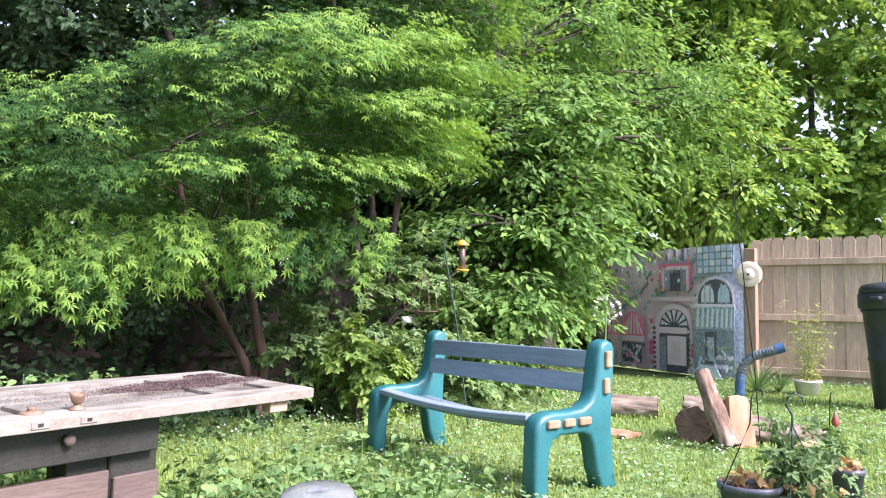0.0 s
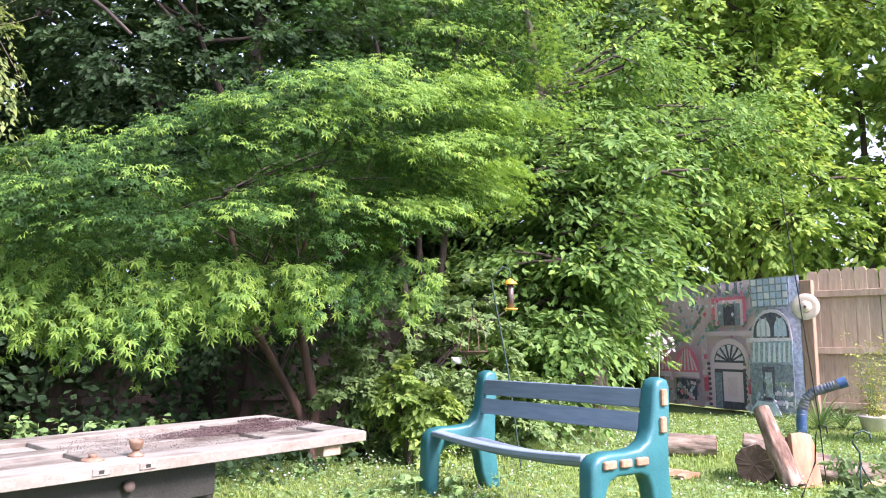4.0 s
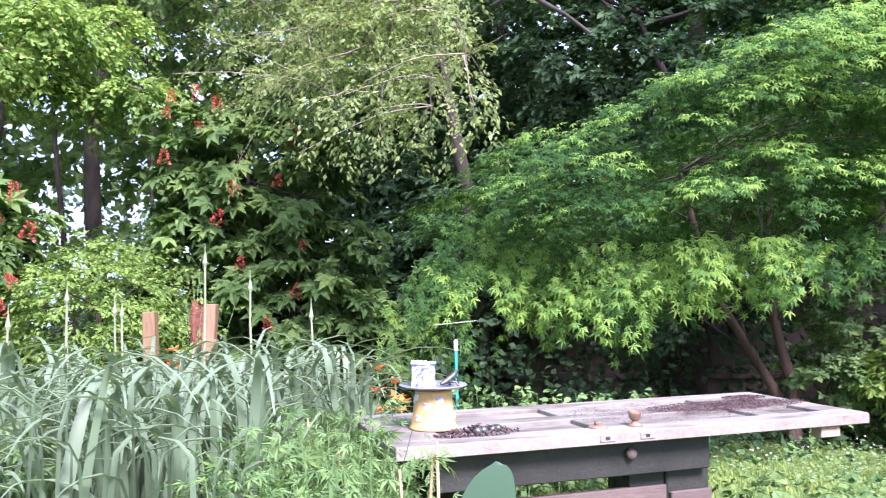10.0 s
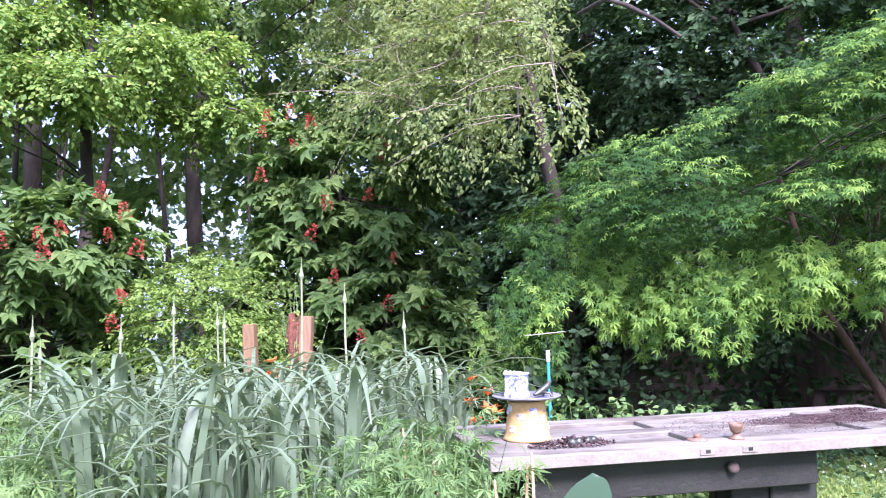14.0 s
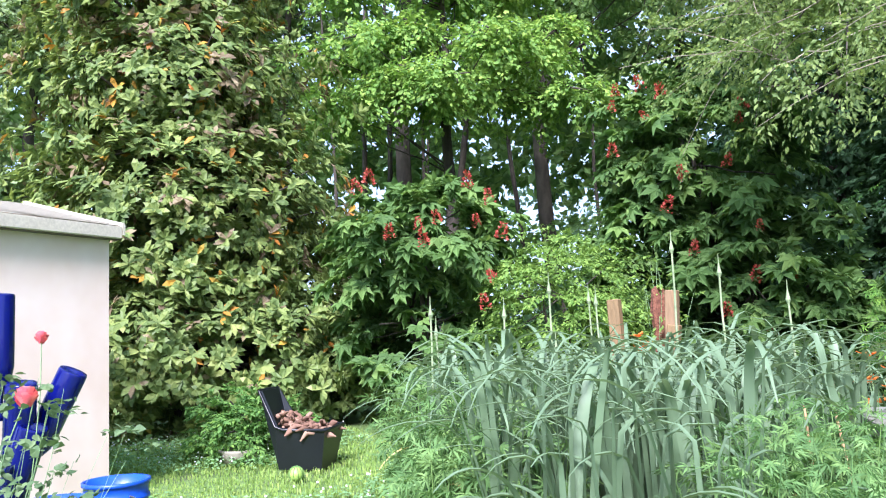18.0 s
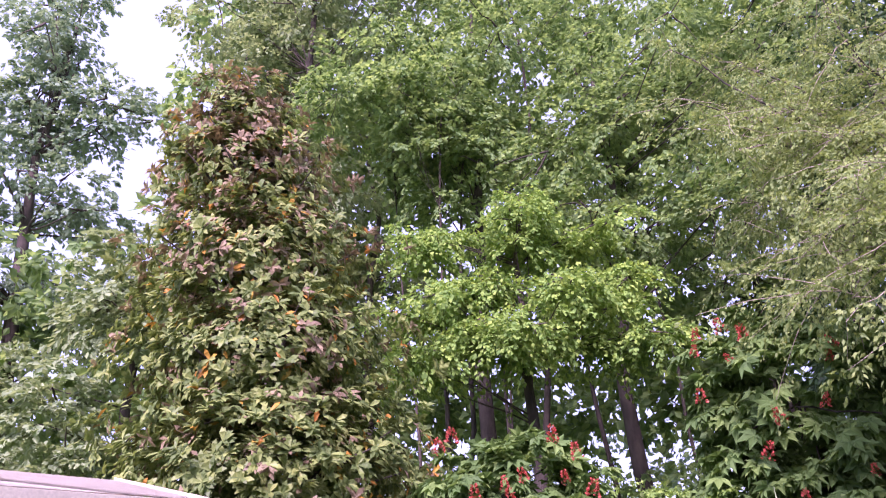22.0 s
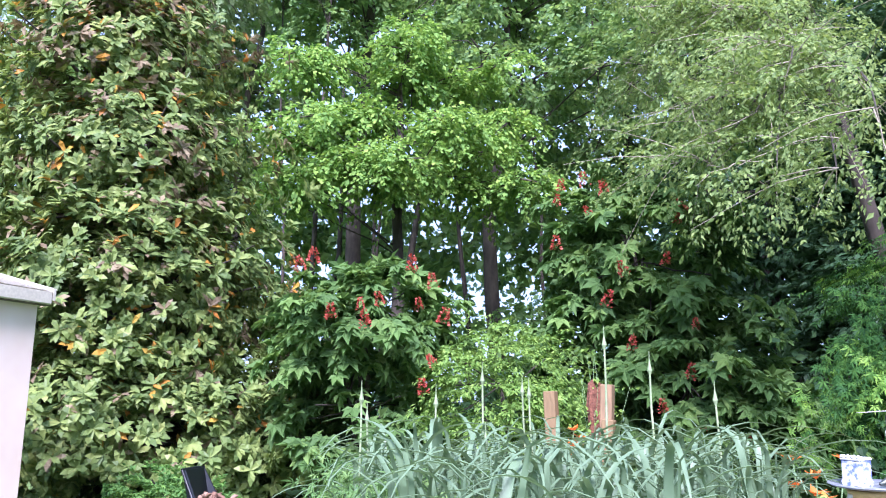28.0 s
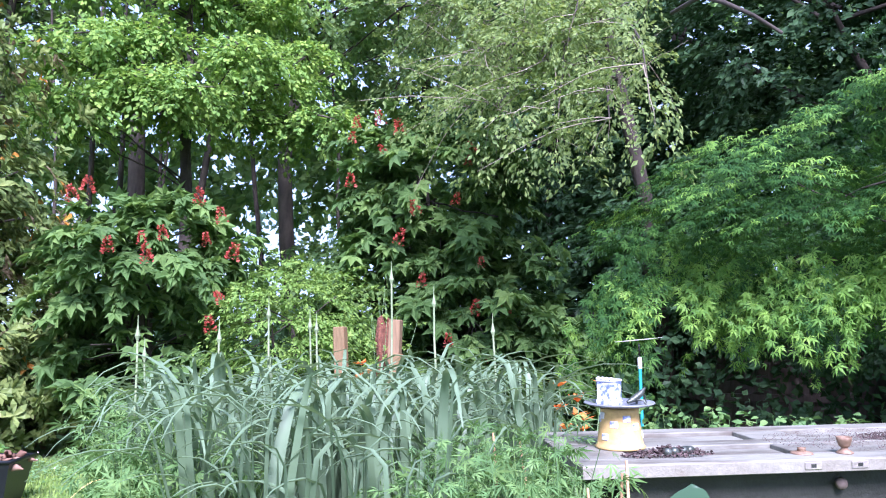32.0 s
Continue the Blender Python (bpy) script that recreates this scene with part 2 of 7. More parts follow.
def lathe(profile, n=24, at=(0, 0, 0), m=None, bm=None, wobble=0.0):
    """A turned shape; profile: rows of radius and height."""
    b = bmesh.new()
    rings = []
    for r, z in profile:
        rings.append([b.verts.new((at[0] + r * math.cos(2 * math.pi * i / n) * (1 + wobble * math.sin(3 * i + z * 9)),
                                   at[1] + r * math.sin(2 * math.pi * i / n) * (1 + wobble * math.sin(3 * i + z * 9)), at[2] + z)) for i in range(n)])
    for lo, hi in zip(rings, rings[1:]):
        for i in range(n):
            b.faces.new((lo[i], lo[(i + 1) % n], hi[(i + 1) % n], hi[i]))
    if profile[0][0] > 1e-4:
        b.faces.new(rings[0][::-1])
    if profile[-1][0] > 1e-4:
        b.faces.new(rings[-1])
    bmesh.ops.remove_doubles(b, verts=b.verts, dist=1e-5)
    if m is not None:
        bmesh.ops.transform(b, matrix=m, verts=b.verts)
    return merge(bm, b)


def prism(outline, depth, bevel=0.0, m=None, bm=None, seg=2):
    """An outline in x and z, made thick along y from 0 to depth."""
    b = bmesh.new()
    lo = [b.verts.new((x, 0, z)) for x, z in outline]
    face = b.faces.new(lo)
    out = bmesh.ops.extrude_face_region(b, geom=[face])
    bmesh.ops.translate(b, vec=(0, depth, 0), verts=[g for g in out["geom"] if isinstance(g, bmesh.types.BMVert)])
    bmesh.ops.recalc_face_normals(b, faces=b.faces)
    if bevel:
        rim = [e for e in b.edges if abs(e.verts[0].co.y - e.verts[1].co.y) < 1e-6]
        bmesh.ops.bevel(b, geom=rim, offset=bevel, segments=seg, affect="EDGES", profile=0.5)
    if m is not None:
        bmesh.ops.transform(b, matrix=m, verts=b.verts)
    return merge(bm, b)


def tube(points, radii, n=8):
    """A round limb along points; radii: one, or one for each point. Gives arrays of places and faces."""
    p = np.asarray(points, float)
    r = np.broadcast_to(np.asarray(radii, float), (len(p),))
    d = np.gradient(p, axis=0)
    d /= np.linalg.norm(d, axis=1, keepdims=True) + 1e-9
    ref = np.where(np.abs(d[:, 2:3]) > 0.9, [[1.0, 0, 0]], [[0, 0, 1.0]])
    a = np.cross(d, ref)
    a /= np.linalg.norm(a, axis=1, keepdims=True) + 1e-9
    c = np.cross(d, a)
    th = np.arange(n) * 2 * np.pi / n
    v = p[:, None] + r[:, None, None] * (np.cos(th)[None, :, None] * a[:, None] + np.sin(th)[None, :, None] * c[:, None])
    i = np.arange(len(p) - 1)[:, None] * n
    j = np.arange(n)[None]
    k = (j + 1) % n
    f = np.stack([i + j, i + k, i + n + k, i + n + j], -1).reshape(-1, 4)
    return v.reshape(-1, 3), f


def join(pieces):
    vs, fs, base = [], [], 0
    for v, f in pieces:
        vs.append(v), fs.append(np.asarray(f) + base)
        base += len(v)
    return np.concatenate(vs), np.concatenate(fs)


def bent(a, b, rng, n=6, wander=0.08, sag=0.0):
    """A crooked line from a to b."""
    a, b = np.asarray(a, float), np.asarray(b, float)
    s = np.linspace(0, 1, n)[:, None]
    far = np.linalg.norm(b - a)
    off = np.cumsum(rng.normal(0, wander * far / n, (n, 3)), 0)
    off -= s * off[-1]
    return a + (b - a) * s + off + np.array([0, 0, sag]) * far * (s * (1 - s))


def unit(v):
    return v / (np.linalg.norm(v, axis=-1, keepdims=True) + 1e-9)


# leaf blades: x across, y along, z up; faces of four corners
OVAL = (np.array([(0, 0, 0), (0.26, 0.42, 0.05), (0, 1, -0.08), (-0.26, 0.42, 0.05), (0, 0.5, -0.03)]), np.array([(0, 1, 2, 4), (0, 4, 2, 3)]))
WIDE = (np.array([(0, 0, 0), (0.36, 0.45, 0.06), (0, 1, -0.12), (-0.36, 0.45, 0.06), (0, 0.5, -0.04)]), np.array([(0, 1, 2, 4), (0, 4, 2, 3)]))
ELLIPSE = (np.array([(0, 0, 0), (0.12, 0.2, 0.04), (0.19, 0.66, 0.03), (0, 1, -0.12), (-0.19, 0.66, 0.03), (-0.12, 0.2, 0.04), (0, 0.45, -0.03)]), np.array([(0, 1, 2, 6), (2, 3, 4, 6), (4, 5, 0, 6)]))
ROUND = (np.array([(0, 0, 0), (0.27, 0.16, 0.05), (0.34, 0.5, 0.05), (0, 1, -0.12), (-0.34, 0.5, 0.05), (-0.27, 0.16, 0.05), (0, 0.45, -0.02)]), np.array([(0, 1, 2, 6), (2, 3, 4, 6), (4, 5, 0, 6)]))
SMALL = (np.array([(0, 0, 0), (0.33, 0.5, 0.06), (0, 1, -0.06), (-0.33, 0.5, 0.06)]), np.array([(0, 1, 2, 3)]))


def lobed(angles, lengths, width, centre=0.25, sink=0.12):
    v, f = [(0, centre, 0)], []
    for a, l in zip(angles, lengths):
        s, c = math.sin(radians(a)), math.cos(radians(a))
        k = len(v)
        for along, across, z in ((0.45, width, 0.02), (1, 0, -sink), (0.45, -width, 0.02)):
            v.append((s * along * l + c * across * l, centre + c * along * l - s * across * l, z * l))
        f.append((0, k, k + 1, k + 2))
    return np.array(v), np.array(f)


STAR = lobed((-98, -46, 0, 46, 98), (0.44, 0.74, 0.86, 0.74, 0.44), 0.12, 0.2, 0.28)
PALM = lobed((-98, -50, 0, 50, 98), (0.62, 0.85, 0.95, 0.85, 0.62), 0.25, 0.0, 0.3)
IVY = lobed((-80, 0, 80), (0.5, 0.75, 0.5), 0.3, 0.2)
FERN = lobed((-60, -20, 20, 60), (0.65, 1.0, 1.0, 0.65), 0.085, 0.0, 0.15)


def blades(pos, along, up, size, shape):
    """Leaves of one shape at many places, as arrays."""
    tv, tf = shape
    y = unit(along)
    x = unit(np.cross(y, up))
    z = np.cross(x, y)
    v = pos[:, None] + size[:, None, None] * (tv[None, :, 0:1] * x[:, None] + tv[None, :, 1:2] * y[:, None] + tv[None, :, 2:3] * z[:, None])
    f = tf[None] + (np.arange(len(pos)) * len(tv))[:, None, None]
    return v.reshape(-1, 3), f.reshape(-1, tf.shape[1])


def sprays(rng, start, way, length, per, size, shape, droop=0.3, tilt=0.45, side=0.35, rise=1.0, out=0.25):
    """Twigs with leaves to both sides: from start along way, sinking towards their ends."""
    n = len(start)
    way = unit(way)
    across = unit(np.cross(way, [0.0, 0, 1.0]) + 1e-6)
    s = rng.uniform(0.05, 1, (n, per, 1))
    sd = rng.choice([-1.0, 1.0], (n, per, 1)) * rng.uniform(0.15, 1, (n, per, 1))
    ln = np.broadcast_to(np.asarray(length), (n,))[:, None, None]
    up = np.array([0.0, 0, 1.0])
    pos = start[:, None] + way[:, None] * ln * s + across[:, None] * sd * side * ln * (1.15 - s) - up * droop * ln * s**2
    pos = pos + rng.normal(0, 0.035, pos.shape) * ln
    along = way[:, None] * 0.75 + across[:, None] * sd * 0.9 - up * (0.2 + droop * s) + rng.normal(0, 0.3, pos.shape)
    face = up * rise + way[:, None] * out + rng.normal(0, tilt, pos.shape)
    sz = rng.uniform(size[0], size[1], n * per)
    return blades(pos.reshape(-1, 3), along.reshape(-1, 3), face.reshape(-1, 3), sz, shape)


def shell(rng, centre, radii, n, inner=0.55, seed=0.0, low=-1.0, lump=0.3):
    """Uneven places near the skin of a rounded mass, and the way outward at each."""
    d = unit(rng.normal(0, 1, (int(n * 1.6) + 8, 3)))
    d = d[d[:, 2] > low][:n]
    bumps = np.array([noise.noise(Vector(q * 2.3) + Vector((seed, seed * 1.7, 3.1))) for q in d])
    r = rng.uniform(inner, 1.0, len(d)) ** 0.7 * (1 + lump * bumps)
    return np.asarray(centre) + d * np.asarray(radii) * r[:, None], d


def tree(name, label, base, masses, mat, bark, seed, trunk=0.15, per=26, size=(0.08, 0.13), shape=OVAL, twig=(0.3, 0.6), droop=0.3, tilt=0.45,
         flat=0.6, category="tree", group="", inner=0.5, stems=1, low=-1.0, lump=0.3, side=0.35, clumps=0, squash=0.75, outward=0.25):
    """Trunk with limbs into each mass, and a crown of leafy twigs. masses: rows of centre, radii, number of twigs."""
    rng = np.random.default_rng(seed)
    base = np.asarray(base, float)
    t = new(name)
    t.location = base
    tagged(t, label, category, group)
    if clumps:   # break each mass into smaller tufts with gaps between
        split = []
        for k, (c, rad, n) in enumerate(masses):
            pos, _ = shell(rng, c, np.asarray(rad) * 0.8, clumps, 0.4, seed + k * 0.7, low, lump)
            split += [(q, np.asarray(rad) * rng.uniform(0.42, 0.66) * [1, 1, squash], max(4, int(n / clumps))) for q in pos]
        masses = split
    tops = [np.asarray(c, float) - base for c, _, _ in masses]
    high = max(tops, key=lambda q: q[2])
    limbs, boles = [], []
    mids = []
    for k in range(stems):
        end = high * [0.9, 0.9, 0.95] + (rng.normal(0, 0.25, 3) if k else 0)
        line = bent(rng.normal(0, 0.12, 3) * [1, 1, 0] * (stems > 1), end, rng, 9, 0.09)
        line[0, 2] = -0.05
        boles.append(tube(line, np.linspace(trunk * (1.25 if stems == 1 else 0.8), trunk * 0.22, 9), 10))
        mids.append(line)
    for q, (_, rad, _) in zip(tops, masses):
        line = mids[rng.integers(len(mids))]
        k = int(np.clip(np.argmin(np.abs(line[:, 2] - q[2] * (0.88 if clumps else 0.62))), 1, 7))
        limbs.append(tube(bent(line[k], q, rng, 6, 0.1), np.linspace(trunk * (0.13 if clumps else 0.42), trunk * (0.05 if clumps else 0.12), 6), 7))
        for _ in range(2 if clumps else 5):
            end = q + unit(rng.normal(0, 1, 3)) * np.asarray(rad) * 0.8
            limbs.append(tube(bent(q, end, rng, 5, 0.14), np.linspace(trunk * 0.14, 0.008, 5), 5))
    part("trunk", join(boles), bark, t, smooth=True)
    tagged(part("branch_work", join(limbs), bark, t, smooth=True), kind="stuff")
    leaves = []
    for k, (q, (_, rad, n)) in enumerate(zip(tops, masses)):
        pos, out = shell(rng, q, rad, n, inner, seed + k, low, lump)
        way = out * [1, 1, 1 - flat] + rng.normal(0, 0.25, pos.shape)
        leaves.append(sprays(rng, pos - unit(way) * twig[0] * 0.5, way, rng.uniform(*twig, len(pos)), per, size, shape, droop, tilt, side, 1.0, outward))
    crown = part("crown", join(leaves), mat, t)
    tagged(crown, kind="stuff")
    return t, rng


# ---- ground ----
def build_ground():
    m, nt, b = material("lawn soil")
    n1 = noise_node(nt, 0.7, 4)
    n2 = noise_node(nt, 14, 5)
    r1 = ramp_node(nt, n2.outputs[0], [(0.3, (0.07, 0.13, 0.03)), (0.55, (0.12, 0.2, 0.045)), (0.75, (0.17, 0.24, 0.065))])
    r2 = ramp_node(nt, n2.outputs[0], [(0.3, (0.045, 0.038, 0.025)), (0.7, (0.09, 0.1, 0.04))])
    mask = ramp_node(nt, n1.outputs[0], [(0.55, (0, 0, 0)), (0.7, (1, 1, 1))])
    mx = nt.nodes.new("ShaderNodeMix")
    mx.data_type = "RGBA"
    nt.links.new(mask.outputs[0], mx.inputs[0])
    nt.links.new(r1.outputs[0], mx.inputs[6])
    nt.links.new(r2.outputs[0], mx.inputs[7])
    nt.links.new(mx.outputs[2], b.inputs["Base Color"])
    b.inputs["Roughness"].default_value = 0.95
    bp = nt.nodes.new("ShaderNodeBump")
    bp.inputs["Distance"].default_value = 0.03
    nt.links.new(n2.outputs[0], bp.inputs["Height"])
    nt.links.new(bp.outputs[0], b.inputs["Normal"])
    radii = np.r_[0.0001, np.linspace(0.4, 16, 40), 18, 21, 26, 34, 50, 90, 200, 600, 2000]
    seg = 96
    v, f = [], []
    for k, r in enumerate(radii):
        for i in range(seg):
            a = 2 * math.pi * i / seg
            x, y = r * math.cos(a), r * math.sin(a)
            bump = 0.03 * noise.noise(Vector((x * 0.6, y * 0.6, 0))) if r < 18 else 0
            v.append((x - 0.13, y - 0.21, bump))
    for k in range(len(radii) - 1):
        for i in range(seg):
            j = (i + 1) % seg
            f.append((k * seg + i, k * seg + seg + i, k * seg + seg + j, k * seg + j))
    g = part("ground", (np.array(v), np.array(f)), m, smooth=True)
    tagged(g, "grassy back-yard soil running on under the trees", "ground", kind="structure")


build_ground()
GRASS_RNG = np.random.default_rng(5)


def tuft(name, label, area, n, height, width, mat, keep, category="grass"):
    """Thin bent blades over an area x0, x1, y0, y1, where keep(x, y) holds."""
    rng = GRASS_RNG
    x, y = rng.uniform(area[0], area[1], n), rng.uniform(area[2], area[3], n)
    ok = keep(x, y)
    x, y = x[ok], y[ok]
    n = len(x)
    patch = np.array([noise.noise(Vector((a * 0.9, b * 0.9, 7.0))) for a, b in zip(x, y)])
    h = rng.uniform(*height, n) * (1 + 0.6 * patch)
    a = rng.uniform(0, 2 * np.pi, n)
    lean = rng.uniform(0.1, 0.8, n) * h
    d = np.stack([np.cos(a), np.sin(a)], 1)
    c = np.stack([-d[:, 1], d[:, 0]], 1) * rng.uniform(*width, n)[:, None]
    p = np.stack([x, y], 1)
    z = np.zeros(n)
    up = np.c_[p + d * lean[:, None] * 0.3, h * 0.55]
    v = np.stack([np.c_[p, z - 0.02], up + np.c_[c, z], np.c_[p + d * lean[:, None], h], up - np.c_[c, z]], 1).reshape(-1, 3)
    f = (np.arange(n) * 4)[:, None] + [0, 1, 2, 3]
    ob = part(name, (v, f), mat)
    tagged(ob, label, category, kind="stuff")
    return ob


def right_lawn(x, y):
    return (y > 2.6) & (x > -2.5 + 0.2 * np.maximum(y - 6.4, 0) * 4) & (y < 11.8 - 0.25 * x)


def left_lawn(x, y):
    return (x < -3.7) & (x > -9.0) & (np.arctan2(-x, y) > 1.18) & (y > -3)


tuft("lawn_grass", "short green lawn grass round the bench", (-2.5, 7, 2.6, 12), 110000, (0.018, 0.042), (0.003, 0.006), M["grass"], right_lawn)
tuft("side_lawn_grass", "short green lawn grass in front of the shed", (-9.2, -3.6, -3, 2.4), 38000, (0.018, 0.045), (0.003, 0.007), M["grass"], left_lawn)


tuft("near_lawn_grass", "thin lawn grass on the near side of the beds", (-5, 6, -4, 2.6), 46000, (0.02, 0.05), (0.004, 0.008), M["grass"], lambda x, y: (x > -3.7) & ((x > -1.3) | (y < 0.7)))


def clover(name, label, area, n, keep, flowers):
    rng = GRASS_RNG
    x, y = rng.uniform(area[0], area[1], n), rng.uniform(area[2], area[3], n)
    patch = np.array([noise.noise(Vector((a * 0.55, b * 0.55, 2.0))) for a, b in zip(x, y)])
    ok = keep(x, y) & (patch > -0.12)
    p = np.stack([x, y, rng.uniform(0.03, 0.09, n)], 1)[ok]
    k = len(p)
    v, f = blades(p, np.c_[rng.normal(0, 1, (k, 2)), rng.normal(0, 0.15, k)], np.array([0, 0, 1.0]) + rng.normal(0, 0.25, (k, 3)), rng.uniform(0.02, 0.045, k), SMALL)
    tagged(part(name, (v, f), M["clover"]), label, "clover", kind="stuff")
    q = p[rng.permutation(k)[:flowers]] + [0, 0, 0.035]
    ico = bmesh.new()
    bmesh.ops.create_icosphere(ico, subdivisions=1, radius=1)
    iv = np.array([w.co[:] for w in ico.verts])
    fi = np.array([[w.index for w in face.verts] for face in ico.faces])
    ico.free()
    s = rng.uniform(0.005, 0.0095, len(q))
    v = (q[:, None] + iv[None] * s[:, None, None]).reshape(-1, 3)
    f = (fi[None] + (np.arange(len(q)) * len(iv))[:, None, None]).reshape(-1, 3)
    tagged(part(name.replace("leaves", "blossom"), (v, f), M["white_flower"]), "small white clover blossoms in the lawn", "clover", kind="stuff")


clover("clover_leaves", "clover leaves among the lawn grass", (-2.2, 6, 3, 11.5), 26000, right_lawn, 620)
clover("side_clover_leaves", "clover leaves in the lawn by the shed", (-9, -4, -2, 2.2), 18000, left_lawn, 420)

# ---- trees and shrubs ----
BARK, REDBARK = M["bark"], M["bark_red"]


def maple(name, label, base, centre, radii, turn, shelves, n, mat, tip_mat, seed, hang=(), per=26, size=(0.045, 0.08), inner=500, lift=0.0, boles=()):
    """A spreading tree in flat arching shelves of star-shaped leaves, young leaves at their tips and more of them where
    sun is painted in, with hanging twigs below.
    """
    rng = np.random.default_rng(seed)
    t = new(name)
    base = np.asarray(base, float)
    t.location = base
    tagged(t, label, "tree")
    c, r = np.asarray(centre, float) - base, np.asarray(radii, float)
    ct, st = math.cos(radians(turn)), math.sin(radians(turn))

    def spin(q):
        return np.stack([q[..., 0] * ct - q[..., 1] * st, q[..., 0] * st + q[..., 1] * ct, q[..., 2]], -1)

    stems = [bent((rng.normal(0, 0.08), rng.normal(0, 0.08), -0.05), c + spin(r * rng.uniform(-0.4, 0.4, 3)) + [0, 0, r[2] * 0.2], rng, 8, 0.12) for _ in range(3)]
    if boles:
        stems = [np.array(line) - base for line in boles]
    limbs, old, young = [], [], []
    for _ in range(n):
        k = int(rng.integers(shelves))
        h = -0.62 + 1.54 * (k + rng.normal(0, 0.09)) / (shelves - 1)
        a = rng.uniform(0, 2 * math.pi)
        wave = noise.noise(Vector((math.cos(a) * 2.6, math.sin(a) * 2.6, k * 2.7 + seed)))
        if wave < max(0.0, 0.16 * -math.cos(a)) * (h > 0) or (h < -0.3 and math.cos(a) < 0.25):
            continue
        reach = math.sqrt(max(0.12, 1 - (h / 1.04) ** 2)) * (0.88 + 0.5 * wave)
        u = 1.06 - 0.5 * rng.uniform() ** 1.6
        d = np.array([math.cos(a), math.sin(a), 0])
        p = d * r * reach * u
        p[2] = (h + 0.1 * noise.noise(Vector((math.cos(a) * 3, math.sin(a) * 3, k + 9.0)))) * r[2] - 0.2 * (u * reach) ** 3 + (0.1 + lift * p[0] / r[0]) * r[2]
        if lift and (p[2] < -0.4 and p[0] < 0.3 or p[2] > 0.5 + 0.9 * max(-0.3, p[0] / r[0])):
            continue
        # Share of paler young leaves rises sunward, putting sunlight into the leaf colour.
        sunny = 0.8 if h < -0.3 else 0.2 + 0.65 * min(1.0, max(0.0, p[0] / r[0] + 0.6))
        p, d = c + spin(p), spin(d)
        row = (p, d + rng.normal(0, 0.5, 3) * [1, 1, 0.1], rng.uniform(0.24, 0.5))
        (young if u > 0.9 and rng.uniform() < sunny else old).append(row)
        if rng.uniform() < 0.03:
            s = stems[rng.integers(len(stems))]
            limbs.append(tube(bent(s[int(rng.integers(len(s) // 2, len(s)))], p, rng, 6, 0.06, sag=0.15), np.linspace(0.01, 0.003, 6), 5))
    leaves, fresh = [], []
    for rows, out in ((old, leaves), (young, fresh)):
        sp, wy, ln = (np.array(q) for q in zip(*rows))
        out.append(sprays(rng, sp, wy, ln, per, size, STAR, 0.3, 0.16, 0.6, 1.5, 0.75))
    q = unit(rng.normal(0, 1, (inner, 3))) * rng.uniform(0.1, 0.7, (inner, 1)) ** 0.5 * r
    q[:, 2] += lift * q[:, 0] / r[0] * r[2]
    leaves.append(sprays(rng, c + spin(q), rng.normal(0, 1, (inner, 3)) * [1, 1, 0.3], rng.uniform(0.3, 0.5, inner), per, size, STAR, 0.2, 0.5, 0.6))
    # share: paler leaves in each hanging tuft, fewer where it hangs in shade
    for hc, hr, m, share in hang:
        q = np.asarray(hc) - base + rng.uniform(-1, 1, (m, 3)) * np.asarray(hr)
        w = np.c_[rng.normal(0.1, 0.5, m), rng.normal(-0.55, 0.4, m), np.full(m, -0.6)]
        z = m - int(m * share)
        for qq, ww, out in ((q[:z], w[:z], leaves), (q[z:], w[z:], fresh)):
            out.append(sprays(rng, qq, ww, rng.uniform(0.2, 0.36, len(qq)), 34, (0.05, 0.08), STAR, 0.6, 0.3, 0.5, 0.7, 0.7))
    for s in stems:
        part("trunk", tube(s, np.linspace(0.055, 0.02, len(s)), 9), REDBARK if boles else M["bough"], t, smooth=True)
    tagged(part("branch_work", join(limbs), M["bough"], t, smooth=True), kind="stuff")
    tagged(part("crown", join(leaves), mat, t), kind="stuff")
    tagged(part("young_sunlit_leaves", join(fresh), tip_mat, t, "yellow-green young leaves at the tips, more on the sunlit side"), kind="stuff")
    return t


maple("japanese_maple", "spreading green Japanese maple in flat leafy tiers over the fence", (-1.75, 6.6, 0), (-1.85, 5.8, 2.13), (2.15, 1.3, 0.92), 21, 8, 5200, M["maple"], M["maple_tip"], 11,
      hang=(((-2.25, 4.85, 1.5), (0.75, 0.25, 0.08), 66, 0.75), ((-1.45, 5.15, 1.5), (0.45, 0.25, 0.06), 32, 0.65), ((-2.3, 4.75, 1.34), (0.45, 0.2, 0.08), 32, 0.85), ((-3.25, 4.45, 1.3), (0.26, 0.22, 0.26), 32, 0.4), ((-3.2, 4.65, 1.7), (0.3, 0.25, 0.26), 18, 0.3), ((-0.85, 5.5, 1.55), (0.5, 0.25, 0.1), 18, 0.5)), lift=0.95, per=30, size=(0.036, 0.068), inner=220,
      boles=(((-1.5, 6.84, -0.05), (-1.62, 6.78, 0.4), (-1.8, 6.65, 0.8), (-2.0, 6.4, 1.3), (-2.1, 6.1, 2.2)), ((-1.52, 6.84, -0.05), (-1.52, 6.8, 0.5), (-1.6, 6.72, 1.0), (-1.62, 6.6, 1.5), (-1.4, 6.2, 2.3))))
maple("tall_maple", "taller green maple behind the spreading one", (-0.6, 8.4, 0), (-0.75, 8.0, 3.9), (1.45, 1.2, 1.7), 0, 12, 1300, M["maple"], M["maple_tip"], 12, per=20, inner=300)
